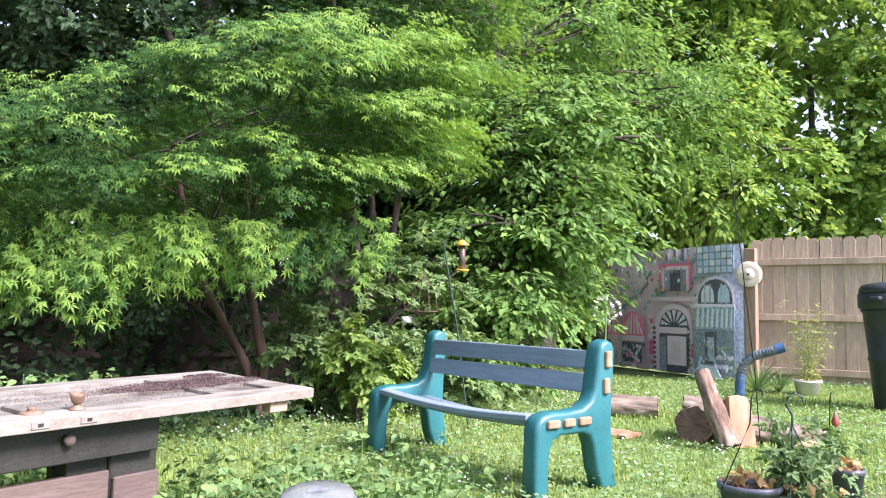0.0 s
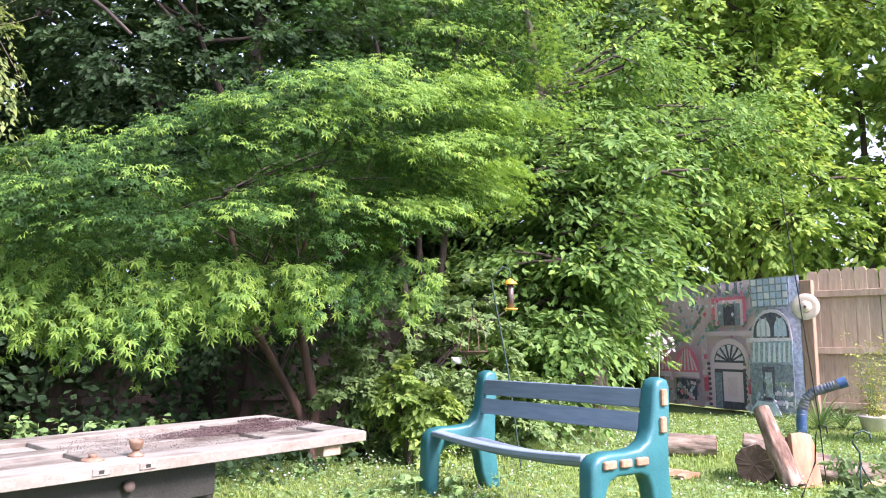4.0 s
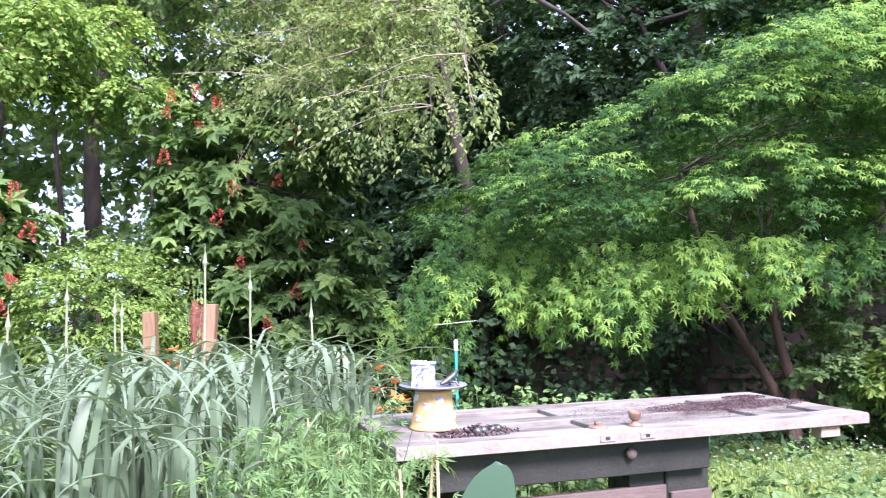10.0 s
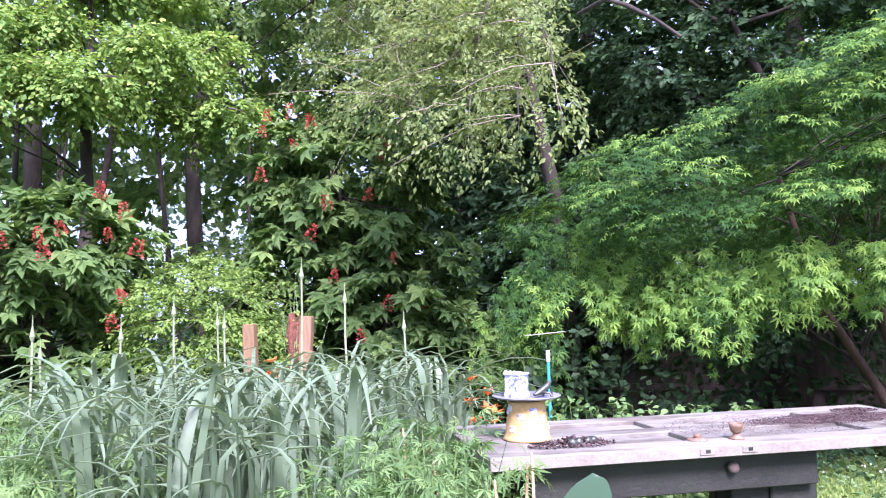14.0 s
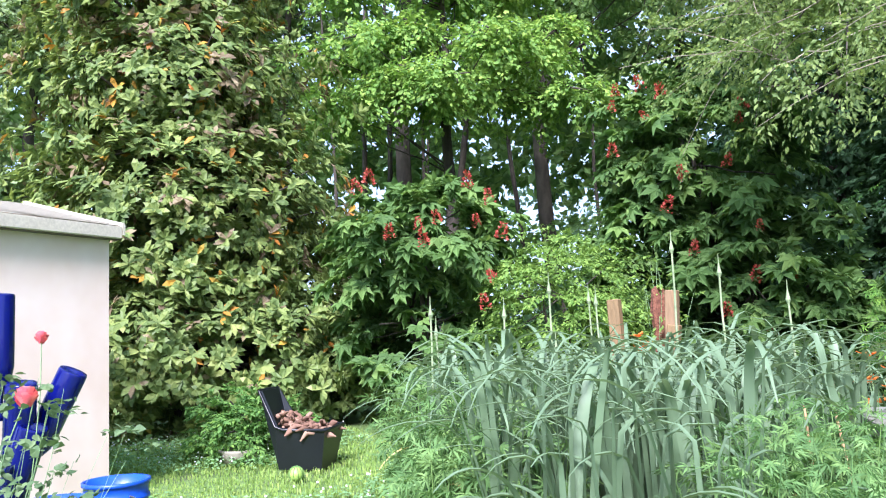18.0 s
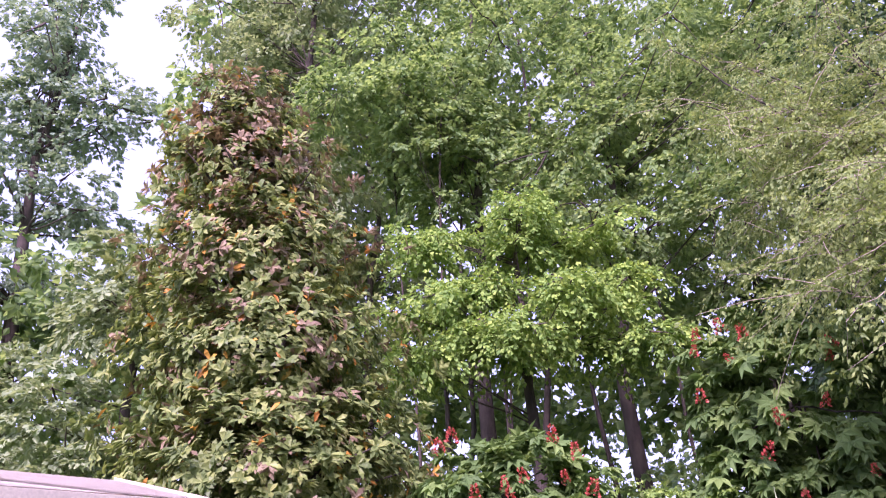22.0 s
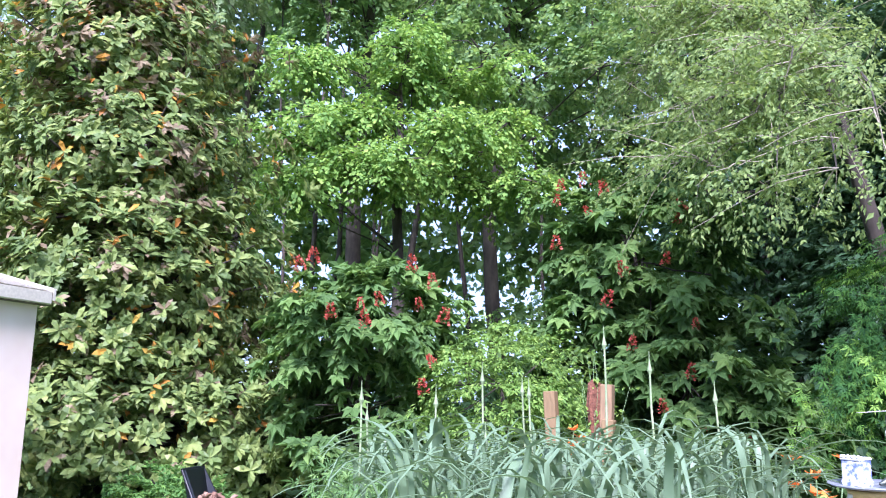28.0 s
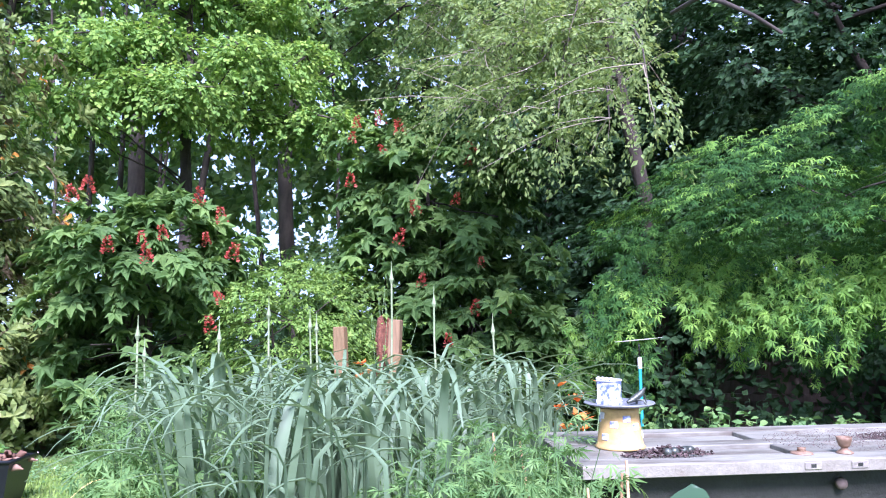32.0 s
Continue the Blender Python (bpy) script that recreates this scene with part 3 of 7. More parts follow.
tree("evergreen_tree", "dark dense evergreen behind the maples", (-3.2, 9.0, 0), [((-3.4, 8.6, 2.2), (2.6, 1.4, 1.6), 420), ((-3.3, 8.6, 4.6), (2.6, 1.5, 2.0), 620), ((-2.6, 9.6, 7.0), (2.4, 1.5, 2.0), 420), ((-5.2, 8.6, 2.4), (1.6, 1.2, 1.6), 260), ((-5.6, 9.4, 5.2), (2.2, 1.6, 2.2), 420)],
     M["maple_dark"], M["bough"], 13, 0.2, 44, (0.06, 0.11), SMALL, (0.4, 0.7), outward=0.7)
tree("evergreen_tree", "dark evergreen filling the gap beyond the feeders", (0.6, 11.6, 0), [((0.2, 11.2, 2.0), (1.8, 1.2, 1.8), 190), ((-1.6, 11.0, 2.6), (1.8, 1.2, 2.0), 190), ((0.4, 11.6, 5.4), (2.4, 1.4, 2.2), 230), ((0.0, 13.0, 9.0), (3.0, 2, 2.4), 300), ((-2.6, 11.8, 8.6), (2.6, 1.8, 2.6), 320), ((-1.2, 10.2, 5.6), (1.6, 1.2, 1.6), 170), ((-0.85, 10.9, 2.6), (0.7, 0.6, 0.8), 110)],
     M["maple_dark"], BARK, 131, 0.16, 30, (0.1, 0.17), SMALL, (0.4, 0.7))
tree("holly_tree", "dark dense holly behind the buckeye", (-8.2, 9.6, 0), [((-8.0, 9.2, 1.6), (1.6, 1.6, 1.6), 200), ((-7.8, 9.2, 4.2), (1.8, 1.6, 1.8), 240), ((-7.6, 9.6, 7.0), (1.6, 1.6, 1.8), 180), ((-6.2, 8.6, 1.4), (1.2, 1.0, 1.3), 120)],
     M["maple_dark"], BARK, 130, 0.16, 34, (0.09, 0.15), SMALL, (0.4, 0.7))
tree("hedge_tree", "broad-leaved tree with fresh pale green shoots beside the maple", (1.2, 9.6, 0),
     [((0.5, 8.6, 0.8), (0.9, 0.7, 0.9), 210), ((0.95, 8.8, 1.9), (1.1, 0.8, 0.8), 230), ((1.2, 9.0, 2.8), (1.4, 1.1, 1.15), 300), ((1.4, 9.8, 1.6), (0.55, 0.8, 1.5), 170), ((0.6, 9.8, 4.4), (1.8, 1.4, 1.5), 300), ((2.9, 11.6, 4.0), (1.7, 1.3, 1.3), 260)],
     M["broad"], BARK, 14, 0.16, 30, (0.07, 0.125), OVAL, (0.4, 0.8), 0.4, 0.3, 0.85, lump=0.7, clumps=14, squash=0.42, outward=0.8, side=0.5)
tree("back_tree", "tall leafy tree above the painted banner", (4.2, 14.5, 0), [((3.4, 13.6, 5.2), (2.2, 1.8, 1.8), 260), ((4.6, 14.2, 7.6), (2.6, 2.0, 2.0), 260), ((1.8, 13.6, 7.2), (2.6, 2.0, 2.2), 280), ((4.8, 13.4, 3.6), (1.6, 1.2, 1.0), 140)],
     M["bright"], BARK, 15, 0.2, 46, (0.1, 0.16), SMALL, (0.5, 1.0), 0.5, lump=0.5, clumps=9)
tree("ivy_shrub", "dark ivy curtain at the foot of the maple", (-1.3, 7.1, 0), [((-1.25, 6.95, 0.55), (0.32, 0.3, 0.6), 60), ((-0.9, 7.3, 0.9), (0.5, 0.35, 0.9), 110), ((0.1, 7.5, 0.4), (0.6, 0.35, 0.4), 60), ((-0.3, 7.7, 1.0), (0.6, 0.4, 0.8), 90)],
     M["ivy"], BARK, 16, 0.04, 26, (0.06, 0.1), IVY, (0.2, 0.35), 0.5, category="shrub", outward=0.9)
tree("sapling", "low bright green maple sapling beside the ivy", (-0.7, 6.75, 0), [((-0.8, 6.75, 0.68), (0.14, 0.12, 0.16), 26), ((-0.58, 6.75, 0.45), (0.2, 0.14, 0.26), 44)],
     M["yellow_shrub"], BARK, 161, 0.02, 22, (0.07, 0.11), IVY, (0.16, 0.3), 0.6, 0.3, category="shrub", outward=1.1)
BUCKEYES = [tree("red_buckeye", "large red buckeye shrub with upright red flower spikes", (-6.9, 6.2, 0), [((-6.7, 5.8, 2.7), (1.0, 1.0, 1.1), 150), ((-6.2, 5.9, 1.3), (1.1, 0.9, 1.0), 150), ((-7.3, 5.6, 1.6), (0.8, 0.8, 1.0), 100), ((-5.6, 6.2, 0.7), (0.8, 0.6, 0.6), 70)],
     M["buckeye"], BARK, 17, 0.08, 12, (0.13, 0.2), PALM, (0.25, 0.5), 0.35, category="shrub", group="red buckeyes", stems=3)[0]]
BUCKEYES += [tree("red_buckeye", "smaller red buckeye shrub with drooping leaves and red flowers", (-8.3, 3.2, 0), [((-7.9, 3.0, 2.0), (0.75, 0.95, 0.6), 120), ((-8.1, 3.2, 1.1), (0.8, 1.0, 0.8), 90)],
     M["buckeye"], BARK, 18, 0.07, 12, (0.13, 0.2), PALM, (0.25, 0.5), 0.35, category="shrub", group="red buckeyes", stems=3)[0]]
tree("yellow_green_shrub", "bright yellow-green shrub between the buckeyes", (-7.0, 4.2, 0), [((-6.85, 4.05, 1.3), (0.75, 0.8, 0.62), 330), ((-6.8, 4.3, 0.6), (0.7, 0.8, 0.6), 180)],
     M["yellow_shrub"], BARK, 19, 0.05, 40, (0.032, 0.06), OVAL, (0.2, 0.4), 0.4, category="shrub", stems=3)
DOGWOOD = [(-12.4, 3.4, 4.7), (-12.0, 4.2, 5.2), (-11.8, 5.2, 4.9), (-11.6, 6.2, 5.2), (-11.5, 7.2, 4.9), (-12.3, 3.6, 5.7), (-11.9, 4.7, 6.0), (-11.6, 5.8, 5.8), (-11.8, 7.0, 6.1), (-12.4, 4.2, 7.0), (-12.0, 5.5, 7.1), (-12.1, 6.8, 7.3), (-12.4, 5.2, 7.8)]
tree("dogwood_tree", "small tree with layered fresh bright green foliage", (-12.8, 5.6, 0), [(q, (1.05, 1.0, 0.4), 66) for q in DOGWOOD],
     M["bright"], BARK, 20, 0.13, 44, (0.07, 0.12), SMALL, (0.4, 0.8), 0.7, lump=0.6, inner=0.2, clumps=4)


def magnolia():
    """Leathery leaves in whorls at the ends of twigs, some of them turned orange."""
    rng = np.random.default_rng(21)
    t = new("magnolia_tree")
    base = np.array([-10.0, 0.85, 0])
    t.location = base
    tagged(t, "tall magnolia with leathery olive leaves, some turned orange", "tree")
    masses = [((-9.6, 0.9, 0.9), (1.5, 2.3, 1.1), 1700), ((-9.3, 2.4, 0.9), (1.0, 0.9, 0.9), 520), ((-9.7, 0.85, 2.4), (1.5, 2.2, 1.3), 1500), ((-9.9, 0.75, 3.9), (1.4, 1.85, 1.2), 1050), ((-10.0, 0.65, 5.3), (1.3, 1.65, 1.1), 780),
              ((-10.1, 0.5, 6.6), (1.05, 1.3, 1.0), 520), ((-10.15, 0.4, 7.6), (0.75, 0.8, 0.65), 240)]
    limbs = [tube(bent((0, 0, -0.05), (-0.4, -0.3, 8.0), rng, 10, 0.03), np.linspace(0.17, 0.02, 10), 10)]
    fresh, bronze, old = [], [], []
    for k, (c, r, n) in enumerate(masses):
        q = np.asarray(c) - base
        pos, out = shell(rng, q, r, n, 0.3, k * 3.3, -1, 0.55)
        for _ in range(9):
            limbs.append(tube(bent((-0.02 * q[2], -0.03 * q[2], q[2] * 0.85), q + unit(rng.normal(0, 1, 3)) * r * 0.85, rng, 6, 0.08), np.linspace(0.035, 0.008, 6), 5))
        axis = unit(out + np.array([0, 0, 0.55]) + rng.normal(0, 0.25, pos.shape))
        per = 12
        ax = np.repeat(axis, per, 0)
        rnd = unit(np.cross(ax, rng.normal(0, 1, ax.shape)))
        along = rnd + ax * rng.uniform(0.0, 0.9, (len(ax), 1)) - np.array([0, 0, 0.15])
        p = np.repeat(pos, per, 0) - ax * rng.uniform(0, 0.09, (len(ax), 1))
        sz = rng.uniform(0.115, 0.17, len(p))
        turned = (np.repeat(rng.uniform(0, 1, len(pos)) < (0.03 if c[2] < 2 else 0.11), per) & (rng.uniform(0, 1, len(p)) < 0.2)) | (rng.uniform(0, 1, len(p)) < 0.007)
        rusty = ~turned & (np.repeat(rng.uniform(0, 1, len(pos)), per) + rng.normal(0, 0.12, len(p)) < (0.0, 0.0, 0.05, 0.13, 0.25, 0.46, 0.65)[k])
        bronze.append(blades(p[rusty], along[rusty], ax[rusty], sz[rusty], ELLIPSE))
        turned_or = turned | rusty
        fresh.append(blades(p[~turned_or], along[~turned_or], ax[~turned_or], sz[~turned_or], ELLIPSE))
        if turned.any():
            old.append(blades(p[turned], along[turned], ax[turned], sz[turned], ELLIPSE))
    part("trunk", join(limbs), BARK, t, smooth=True)
    tagged(part("crown", join(fresh), M["magnolia"], t), kind="stuff")
    tagged(part("bronze_leaves", join(bronze), M["magnolia_bronze"], t, "bronze-brown leaves"), kind="stuff")
    tagged(part("turned_leaves", join(old), M["magnolia_old"], t, "orange and yellow old leaves"), kind="stuff")


magnolia()


def flower_spikes(places, parent_name="flower_spike"):
    """Upright red panicles of small tubes."""
    rng = np.random.default_rng(31)
    meshes = []
    for k in range(4):
        n = 90
        s = rng.uniform(0, 1, n)
        a = rng.uniform(0, 6.283, n)
        r = 0.045 * (1.05 - s) + 0.008
        p = np.stack([np.cos(a) * r, np.sin(a) * r, s * 0.2], 1)
        along = np.stack([np.cos(a), np.sin(a), 0.5 + 0 * a], 1)
        v, f = blades(p, along, rng.normal(0, 1, (n, 3)), rng.uniform(0.025, 0.045, n), SMALL)
        meshes.append(np_mesh("flower_spike", v, f, M["red_flower"]))
    for i, (x, y, z) in enumerate(places):
        ob = new("flower_spike", meshes[i % 4])
        s = rng.uniform(0.5, 0.85)
        shrub = min(BUCKEYES, key=lambda b: math.hypot(b.location.x - x, b.location.y - y))
        ob.parent = shrub
        ob.matrix_basis = Matrix.Translation(-shrub.location) @ pose(x, y, z, rng.normal(0, 14), rng.normal(0, 14), rng.uniform(0, 360)) @ Matrix.Scale(s, 4)
        tagged(ob, "upright spike of small red flowers", kind="stuff")


FLOWERS = [(-7.15, 2.07, 2.32), (-7.12, 2.17, 2.4), (-6.67, 3.2, 2.17), (-6.76, 3.02, 2.32), (-6.96, 2.59, 1.97), (-6.89, 2.76, 2.01), (-6.73, 3.08, 1.96), (-7.06, 2.34, 1.87), (-6.94, 2.63, 1.8), (-6.63, 3.27, 1.83), (-6.66, 3.22, 1.45), (-6.71, 3.13, 1.19), (-6.34, 4.39, 3.04), (-6.31, 4.43, 3.19), (-6.16, 4.63, 3.23), (-6.14, 4.65, 2.94), (-6.04, 4.77, 3.13), (-5.6, 5.26, 2.81), (-5.55, 5.31, 2.91), (-5.69, 5.16, 2.41), (-5.94, 4.89, 2.33), (-6.34, 4.38, 2.6), (-5.52, 5.34, 1.8), (-5.92, 4.91, 1.62), (-6.07, 4.74, 2.03), (-5.37, 5.49, 1.37), (-5.58, 5.28, 1.34), (-5.52, 5.34, 0.88), (-5.75, 5.1, 1.03), (-5.22, 5.62, 0.74)]
flower_spikes(FLOWERS)


def woodland(name, label, seed, trunks, masses, mat, size, per, shape=SMALL, radius=0.2):
    """Tall trees that stand apart, each a thing of its own: trunk, and the leafy masses nearest to it."""
    for k, (x, y, h, r) in enumerate(trunks):
        own = [m for m in masses if min(range(len(trunks)), key=lambda i: math.hypot(trunks[i][0] - m[0][0], trunks[i][1] - m[0][1])) == k]
        if not own:
            own = [((x, y, h), (1.0, 1.0, 1.2), 40)]
        tree(name, label, (x, y, 0), own + [((x, y, h), (0.8, 0.8, 0.9), 20)], mat, BARK, seed + k, r, per, size, shape, (0.5, 1.0), 0.35, 0.5, 0.5, group="woodland trees", inner=0.25, clumps=7)


woodland("woodland_tree", "tall woodland tree with a straight grey trunk", 40,
         [(-14.4, 9.0, 13.5, 0.16), (-15.0, 5.9, 13, 0.17), (-14.2, 5.0, 11, 0.06), (-17.4, 7.7, 13, 0.09), (-13.6, 4.1, 10, 0.055), (-15.8, 12.8, 14, 0.15)],
         [((-13.6, 8.4, 9.0), (2.0, 2.2, 1.8), 150), ((-14.0, 9.6, 12.5), (2.6, 2.6, 2.4), 200), ((-14.6, 6.0, 10.0), (2.2, 2.2, 1.8), 150), ((-15.0, 5.6, 13.6), (2.8, 2.6, 2.6), 210), ((-14.2, 3.6, 10.6), (2.0, 2.0, 2.2), 150),
          ((-14.5, 12.4, 8.5), (2.6, 2.4, 2.8), 180), ((-14.2, 12.4, 13.2), (3.0, 2.8, 2.8), 210),
          ((-16.5, 8.6, 17.0), (3.2, 3.0, 2.6), 200), ((-10.6, 9.6, 8.0), (2.2, 2.0, 2.2), 170), ((-11.0, 10.2, 11.6), (2.6, 2.4, 2.4), 180)],
         M["wood_leaf"], (0.1, 0.165), 48)
# The leaf colour of these two trees has haze mixed in.
woodland("woodland_tree", "tall woodland tree behind the magnolia, its green paled with haze", 46, [(-17.5, 1.5, 15, 0.16), (-19.5, 4.5, 15, 0.14)],
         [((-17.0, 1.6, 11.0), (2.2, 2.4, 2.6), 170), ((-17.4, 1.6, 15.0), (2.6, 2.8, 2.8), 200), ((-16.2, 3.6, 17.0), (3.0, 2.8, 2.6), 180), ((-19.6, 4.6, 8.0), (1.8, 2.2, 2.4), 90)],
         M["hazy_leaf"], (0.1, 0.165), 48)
woodland("woodland_tree", "tall woodland tree beyond the wooden fence", 60,
         [(6.9, 15.5, 11, 0.07), (9.3, 17.7, 12, 0.09), (11.5, 16.0, 11, 0.09), (8.0, 22.0, 14, 0.12)],
         [((7.9, 15.4, 3.4), (1.3, 1.2, 0.9), 70), ((8.6, 15.0, 5.4), (1.5, 1.4, 1.1), 100), ((6.6, 15.6, 8.4), (2.2, 2.0, 2.0), 160), ((10.2, 17.4, 8.0), (2.6, 2.4, 2.4), 160), ((11.5, 16.2, 5.0), (1.8, 1.6, 1.8), 100),
          ((8.0, 22, 9.5), (3.4, 2.4, 3.6), 220), ((4.6, 19.5, 11.0), (3.2, 2.4, 3.2), 200)],
         M["bright"], (0.1, 0.17), 44)
woodland("young_tree", "slim young woodland tree with a bare straight trunk", 120,
         [(-15.6, 4.4, 10.5, 0.04), (-15.4, 6.6, 11, 0.04), (-16.6, 7.0, 12, 0.05), (-16.4, 9.2, 12, 0.06), (-15.0, 10.2, 11, 0.045)],
         [], M["wood_leaf"], (0.1, 0.165), 40)
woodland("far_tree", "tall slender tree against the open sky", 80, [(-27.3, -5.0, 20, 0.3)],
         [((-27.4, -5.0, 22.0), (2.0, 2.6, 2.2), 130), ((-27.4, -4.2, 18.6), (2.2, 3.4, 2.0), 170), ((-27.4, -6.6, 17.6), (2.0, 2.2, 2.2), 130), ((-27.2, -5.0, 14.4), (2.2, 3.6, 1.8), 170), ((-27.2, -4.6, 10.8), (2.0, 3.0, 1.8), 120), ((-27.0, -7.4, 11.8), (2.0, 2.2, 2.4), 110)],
         M["far_hazed_leaf"], (0.16, 0.27), 24)
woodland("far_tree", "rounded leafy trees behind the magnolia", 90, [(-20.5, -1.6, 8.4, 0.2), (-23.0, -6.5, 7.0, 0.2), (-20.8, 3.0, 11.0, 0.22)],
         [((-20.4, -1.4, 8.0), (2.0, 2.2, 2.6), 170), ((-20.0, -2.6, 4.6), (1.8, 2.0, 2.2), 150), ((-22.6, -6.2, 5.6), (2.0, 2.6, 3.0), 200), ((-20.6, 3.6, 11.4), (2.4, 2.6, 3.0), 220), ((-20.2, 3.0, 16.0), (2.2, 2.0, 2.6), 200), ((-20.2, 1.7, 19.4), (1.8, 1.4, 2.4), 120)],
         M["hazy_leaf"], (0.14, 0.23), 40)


def thicket(name, label, seed, arc, dist, heights, n, size, mat, per=18):
    """Dense far growth along an arc of ground; arc in degrees to the left of +y."""
    rng = np.random.default_rng(seed)
    a = np.radians(rng.uniform(*arc, n))
    d = rng.uniform(*dist, n)
    p = np.stack([-np.sin(a) * d, np.cos(a) * d, heights[0] + (heights[1] - heights[0]) * rng.uniform(0, 1, n) ** 1.4], 1)
    w = np.c_[rng.normal(0, 1, (n, 2)), rng.normal(0, 0.3, n)]
    ob = part(name, sprays(rng, p, w, rng.uniform(0.8, 1.6, n), per, size, SMALL, 0.3, 0.6, 0.35, 0.35, 0.9), mat)
    tagged(ob, label, "woods", kind="stuff")


thicket("far_woods", "dim leafy woods far behind the trees", 101, (-48, 38), (22, 34), (0.2, 14), 1800, (0.32, 0.6), M["wood_leaf"])
thicket("far_wood_edge", "thin leafy woods with sky showing between", 102, (36, 74), (22, 36), (0.2, 10), 620, (0.16, 0.3), M["far_hazed_leaf"])
thicket("far_wood_side", "dim leafy woods beyond the shed", 103, (80, 118), (24, 34), (0.2, 12), 2200, (0.24, 0.45), M["wood_leaf"], 22)
thicket("fence_woods", "dark dense woods with thin trunks behind the fence", 107, (-40, -1), (16, 21), (0.2, 11), 2400, (0.14, 0.26), M["bright"], 24)
thicket("maple_woods", "dark woods showing over the maple", 108, (2, 42), (14, 19), (3, 15), 1300, (0.2, 0.34), M["maple_dark"])
thicket("wood_fill", "dim leafy growth deeper in the woods", 109, (38, 92), (20, 25), (5, 21), 1700, (0.24, 0.42), M["wood_leaf"], 22)
thicket("low_woods", "dim low growth at the far edge of the woods", 110, (36, 80), (15, 20), (0.1, 3.6), 700, (0.12, 0.22), M["wood_leaf"], 22)
thicket("understory", "dark low growth under the trees", 104, (34, 66), (8.6, 13), (0.1, 1.5), 620, (0.09, 0.16), M["maple_dark"], 22)
thicket("fence_growth", "dark leafy growth along the back fence", 105, (2, 40), (8.4, 9.4), (0.0, 0.7), 70, (0.08, 0.14), M["maple_dark"], 22)
thicket("bed_edge_growth", "leafy weeds under the edge of the maple", 106, (14, 42), (6.2, 7.4), (0.02, 0.3), 120, (0.06, 0.1), M["maple_dark"], 20)


def overhang():
    """An open-crowned tree with thin pale twigs and sparse leaves reaching over the yard."""
    rng = np.random.default_rng(22)
    t = new("hackberry_tree")
    base = np.array([-5.4, 8.6, 0])
    t.location = base
    tagged(t, "open-crowned tree with pale drooping twigs and sparse leaves", "tree")
    bole = tube(bent((0, 0, -0.05), (0.5, -2.2, 5.4), rng, 9, 0.05), np.linspace(0.13, 0.05, 9), 10)
    limbs, boughs = [], []
    ends = [(-2.75, 4.0, 2.75), (-3.1, 4.1, 2.5), (-3.6, 4.2, 2.7), (-4.3, 4.3, 2.9), (-4.9, 4.6, 3.1), (-3.5, 4.3, 3.4), (-4.2, 4.6, 3.9), (-4.6, 4.8, 4.4), (-5.6, 5.0, 4.0), (-5.2, 5.2, 5.2), (-4.4, 5.2, 5.4), (-6.0, 5.4, 5.8),
            (-5.0, 5.8, 6.6), (-4.4, 6.0, 6.4), (-6.6, 6.0, 6.9), (-6.4, 5.4, 4.8), (-5.4, 4.6, 4.8), (-5.8, 4.6, 5.6), (-6.2, 4.8, 6.6), (-4.6, 4.5, 3.5), (-3.9, 4.4, 3.2)]
    starts, ways = [], []
    for e in ends:
        q = np.asarray(e) - base
        line = bent((0.3, -1.4 - rng.uniform(0, 0.8), 3.8 + rng.uniform(0, 1.2)), q, rng, 9, 0.08, sag=0.2)
        boughs.append(tube(line, np.linspace(0.022, 0.005, 9), 6))
        for j in range(20):
            k = rng.integers(3, 9)
            d = np.array([rng.normal(0, 0.8), rng.normal(-0.3, 0.8), rng.normal(-0.28, 0.35)])
            d *= min(1.0, 1.0 / np.linalg.norm(d))
            twig = bent(line[k], line[k] + d * rng.uniform(0.5, 1.1), rng, 6, 0.12, sag=0.25)
            if (twig[-1] + base)[0] < -0.6 * (twig[-1] + base)[1]:
                limbs.append(tube(twig, np.linspace(0.005, 0.0015, 6), 4))
            for m in range(1, 6):
                if (twig[m] + base)[0] < -0.66 * (twig[m] + base)[1] or rng.uniform() < 0.04:
                    starts.append(twig[m]), ways.append(d + rng.normal(0, 0.6, 3))
    part("trunk", bole, BARK, t, smooth=True)
    tagged(part("branch_work", join(boughs), BARK, t, smooth=True), kind="stuff")
    tagged(part("twig_work", join(limbs), M["twig"], t, "thin pale twigs", smooth=True), kind="stuff")
    limb = np.array([(-2.9, 4.6, 3.3), (-2.3, 3.9, 3.0), (-2.06, 3.69, 2.82), (-1.93, 3.75, 2.72), (-1.81, 3.8, 2.6)]) - base
    part("broken_limb", tube(limb, [0.014, 0.014, 0.013, 0.011, 0.009], 8), BARK, t, "bare broken brown limb", smooth=True)
    n = len(starts)
    v = sprays(rng, np.array(starts), np.array(ways), rng.uniform(0.14, 0.36, n), 31, (0.026, 0.055), OVAL, 0.5, 0.5, 0.4, 0.8, 0.5)
    tagged(part("crown", v, M["twiggy"], t), kind="stuff")


overhang()


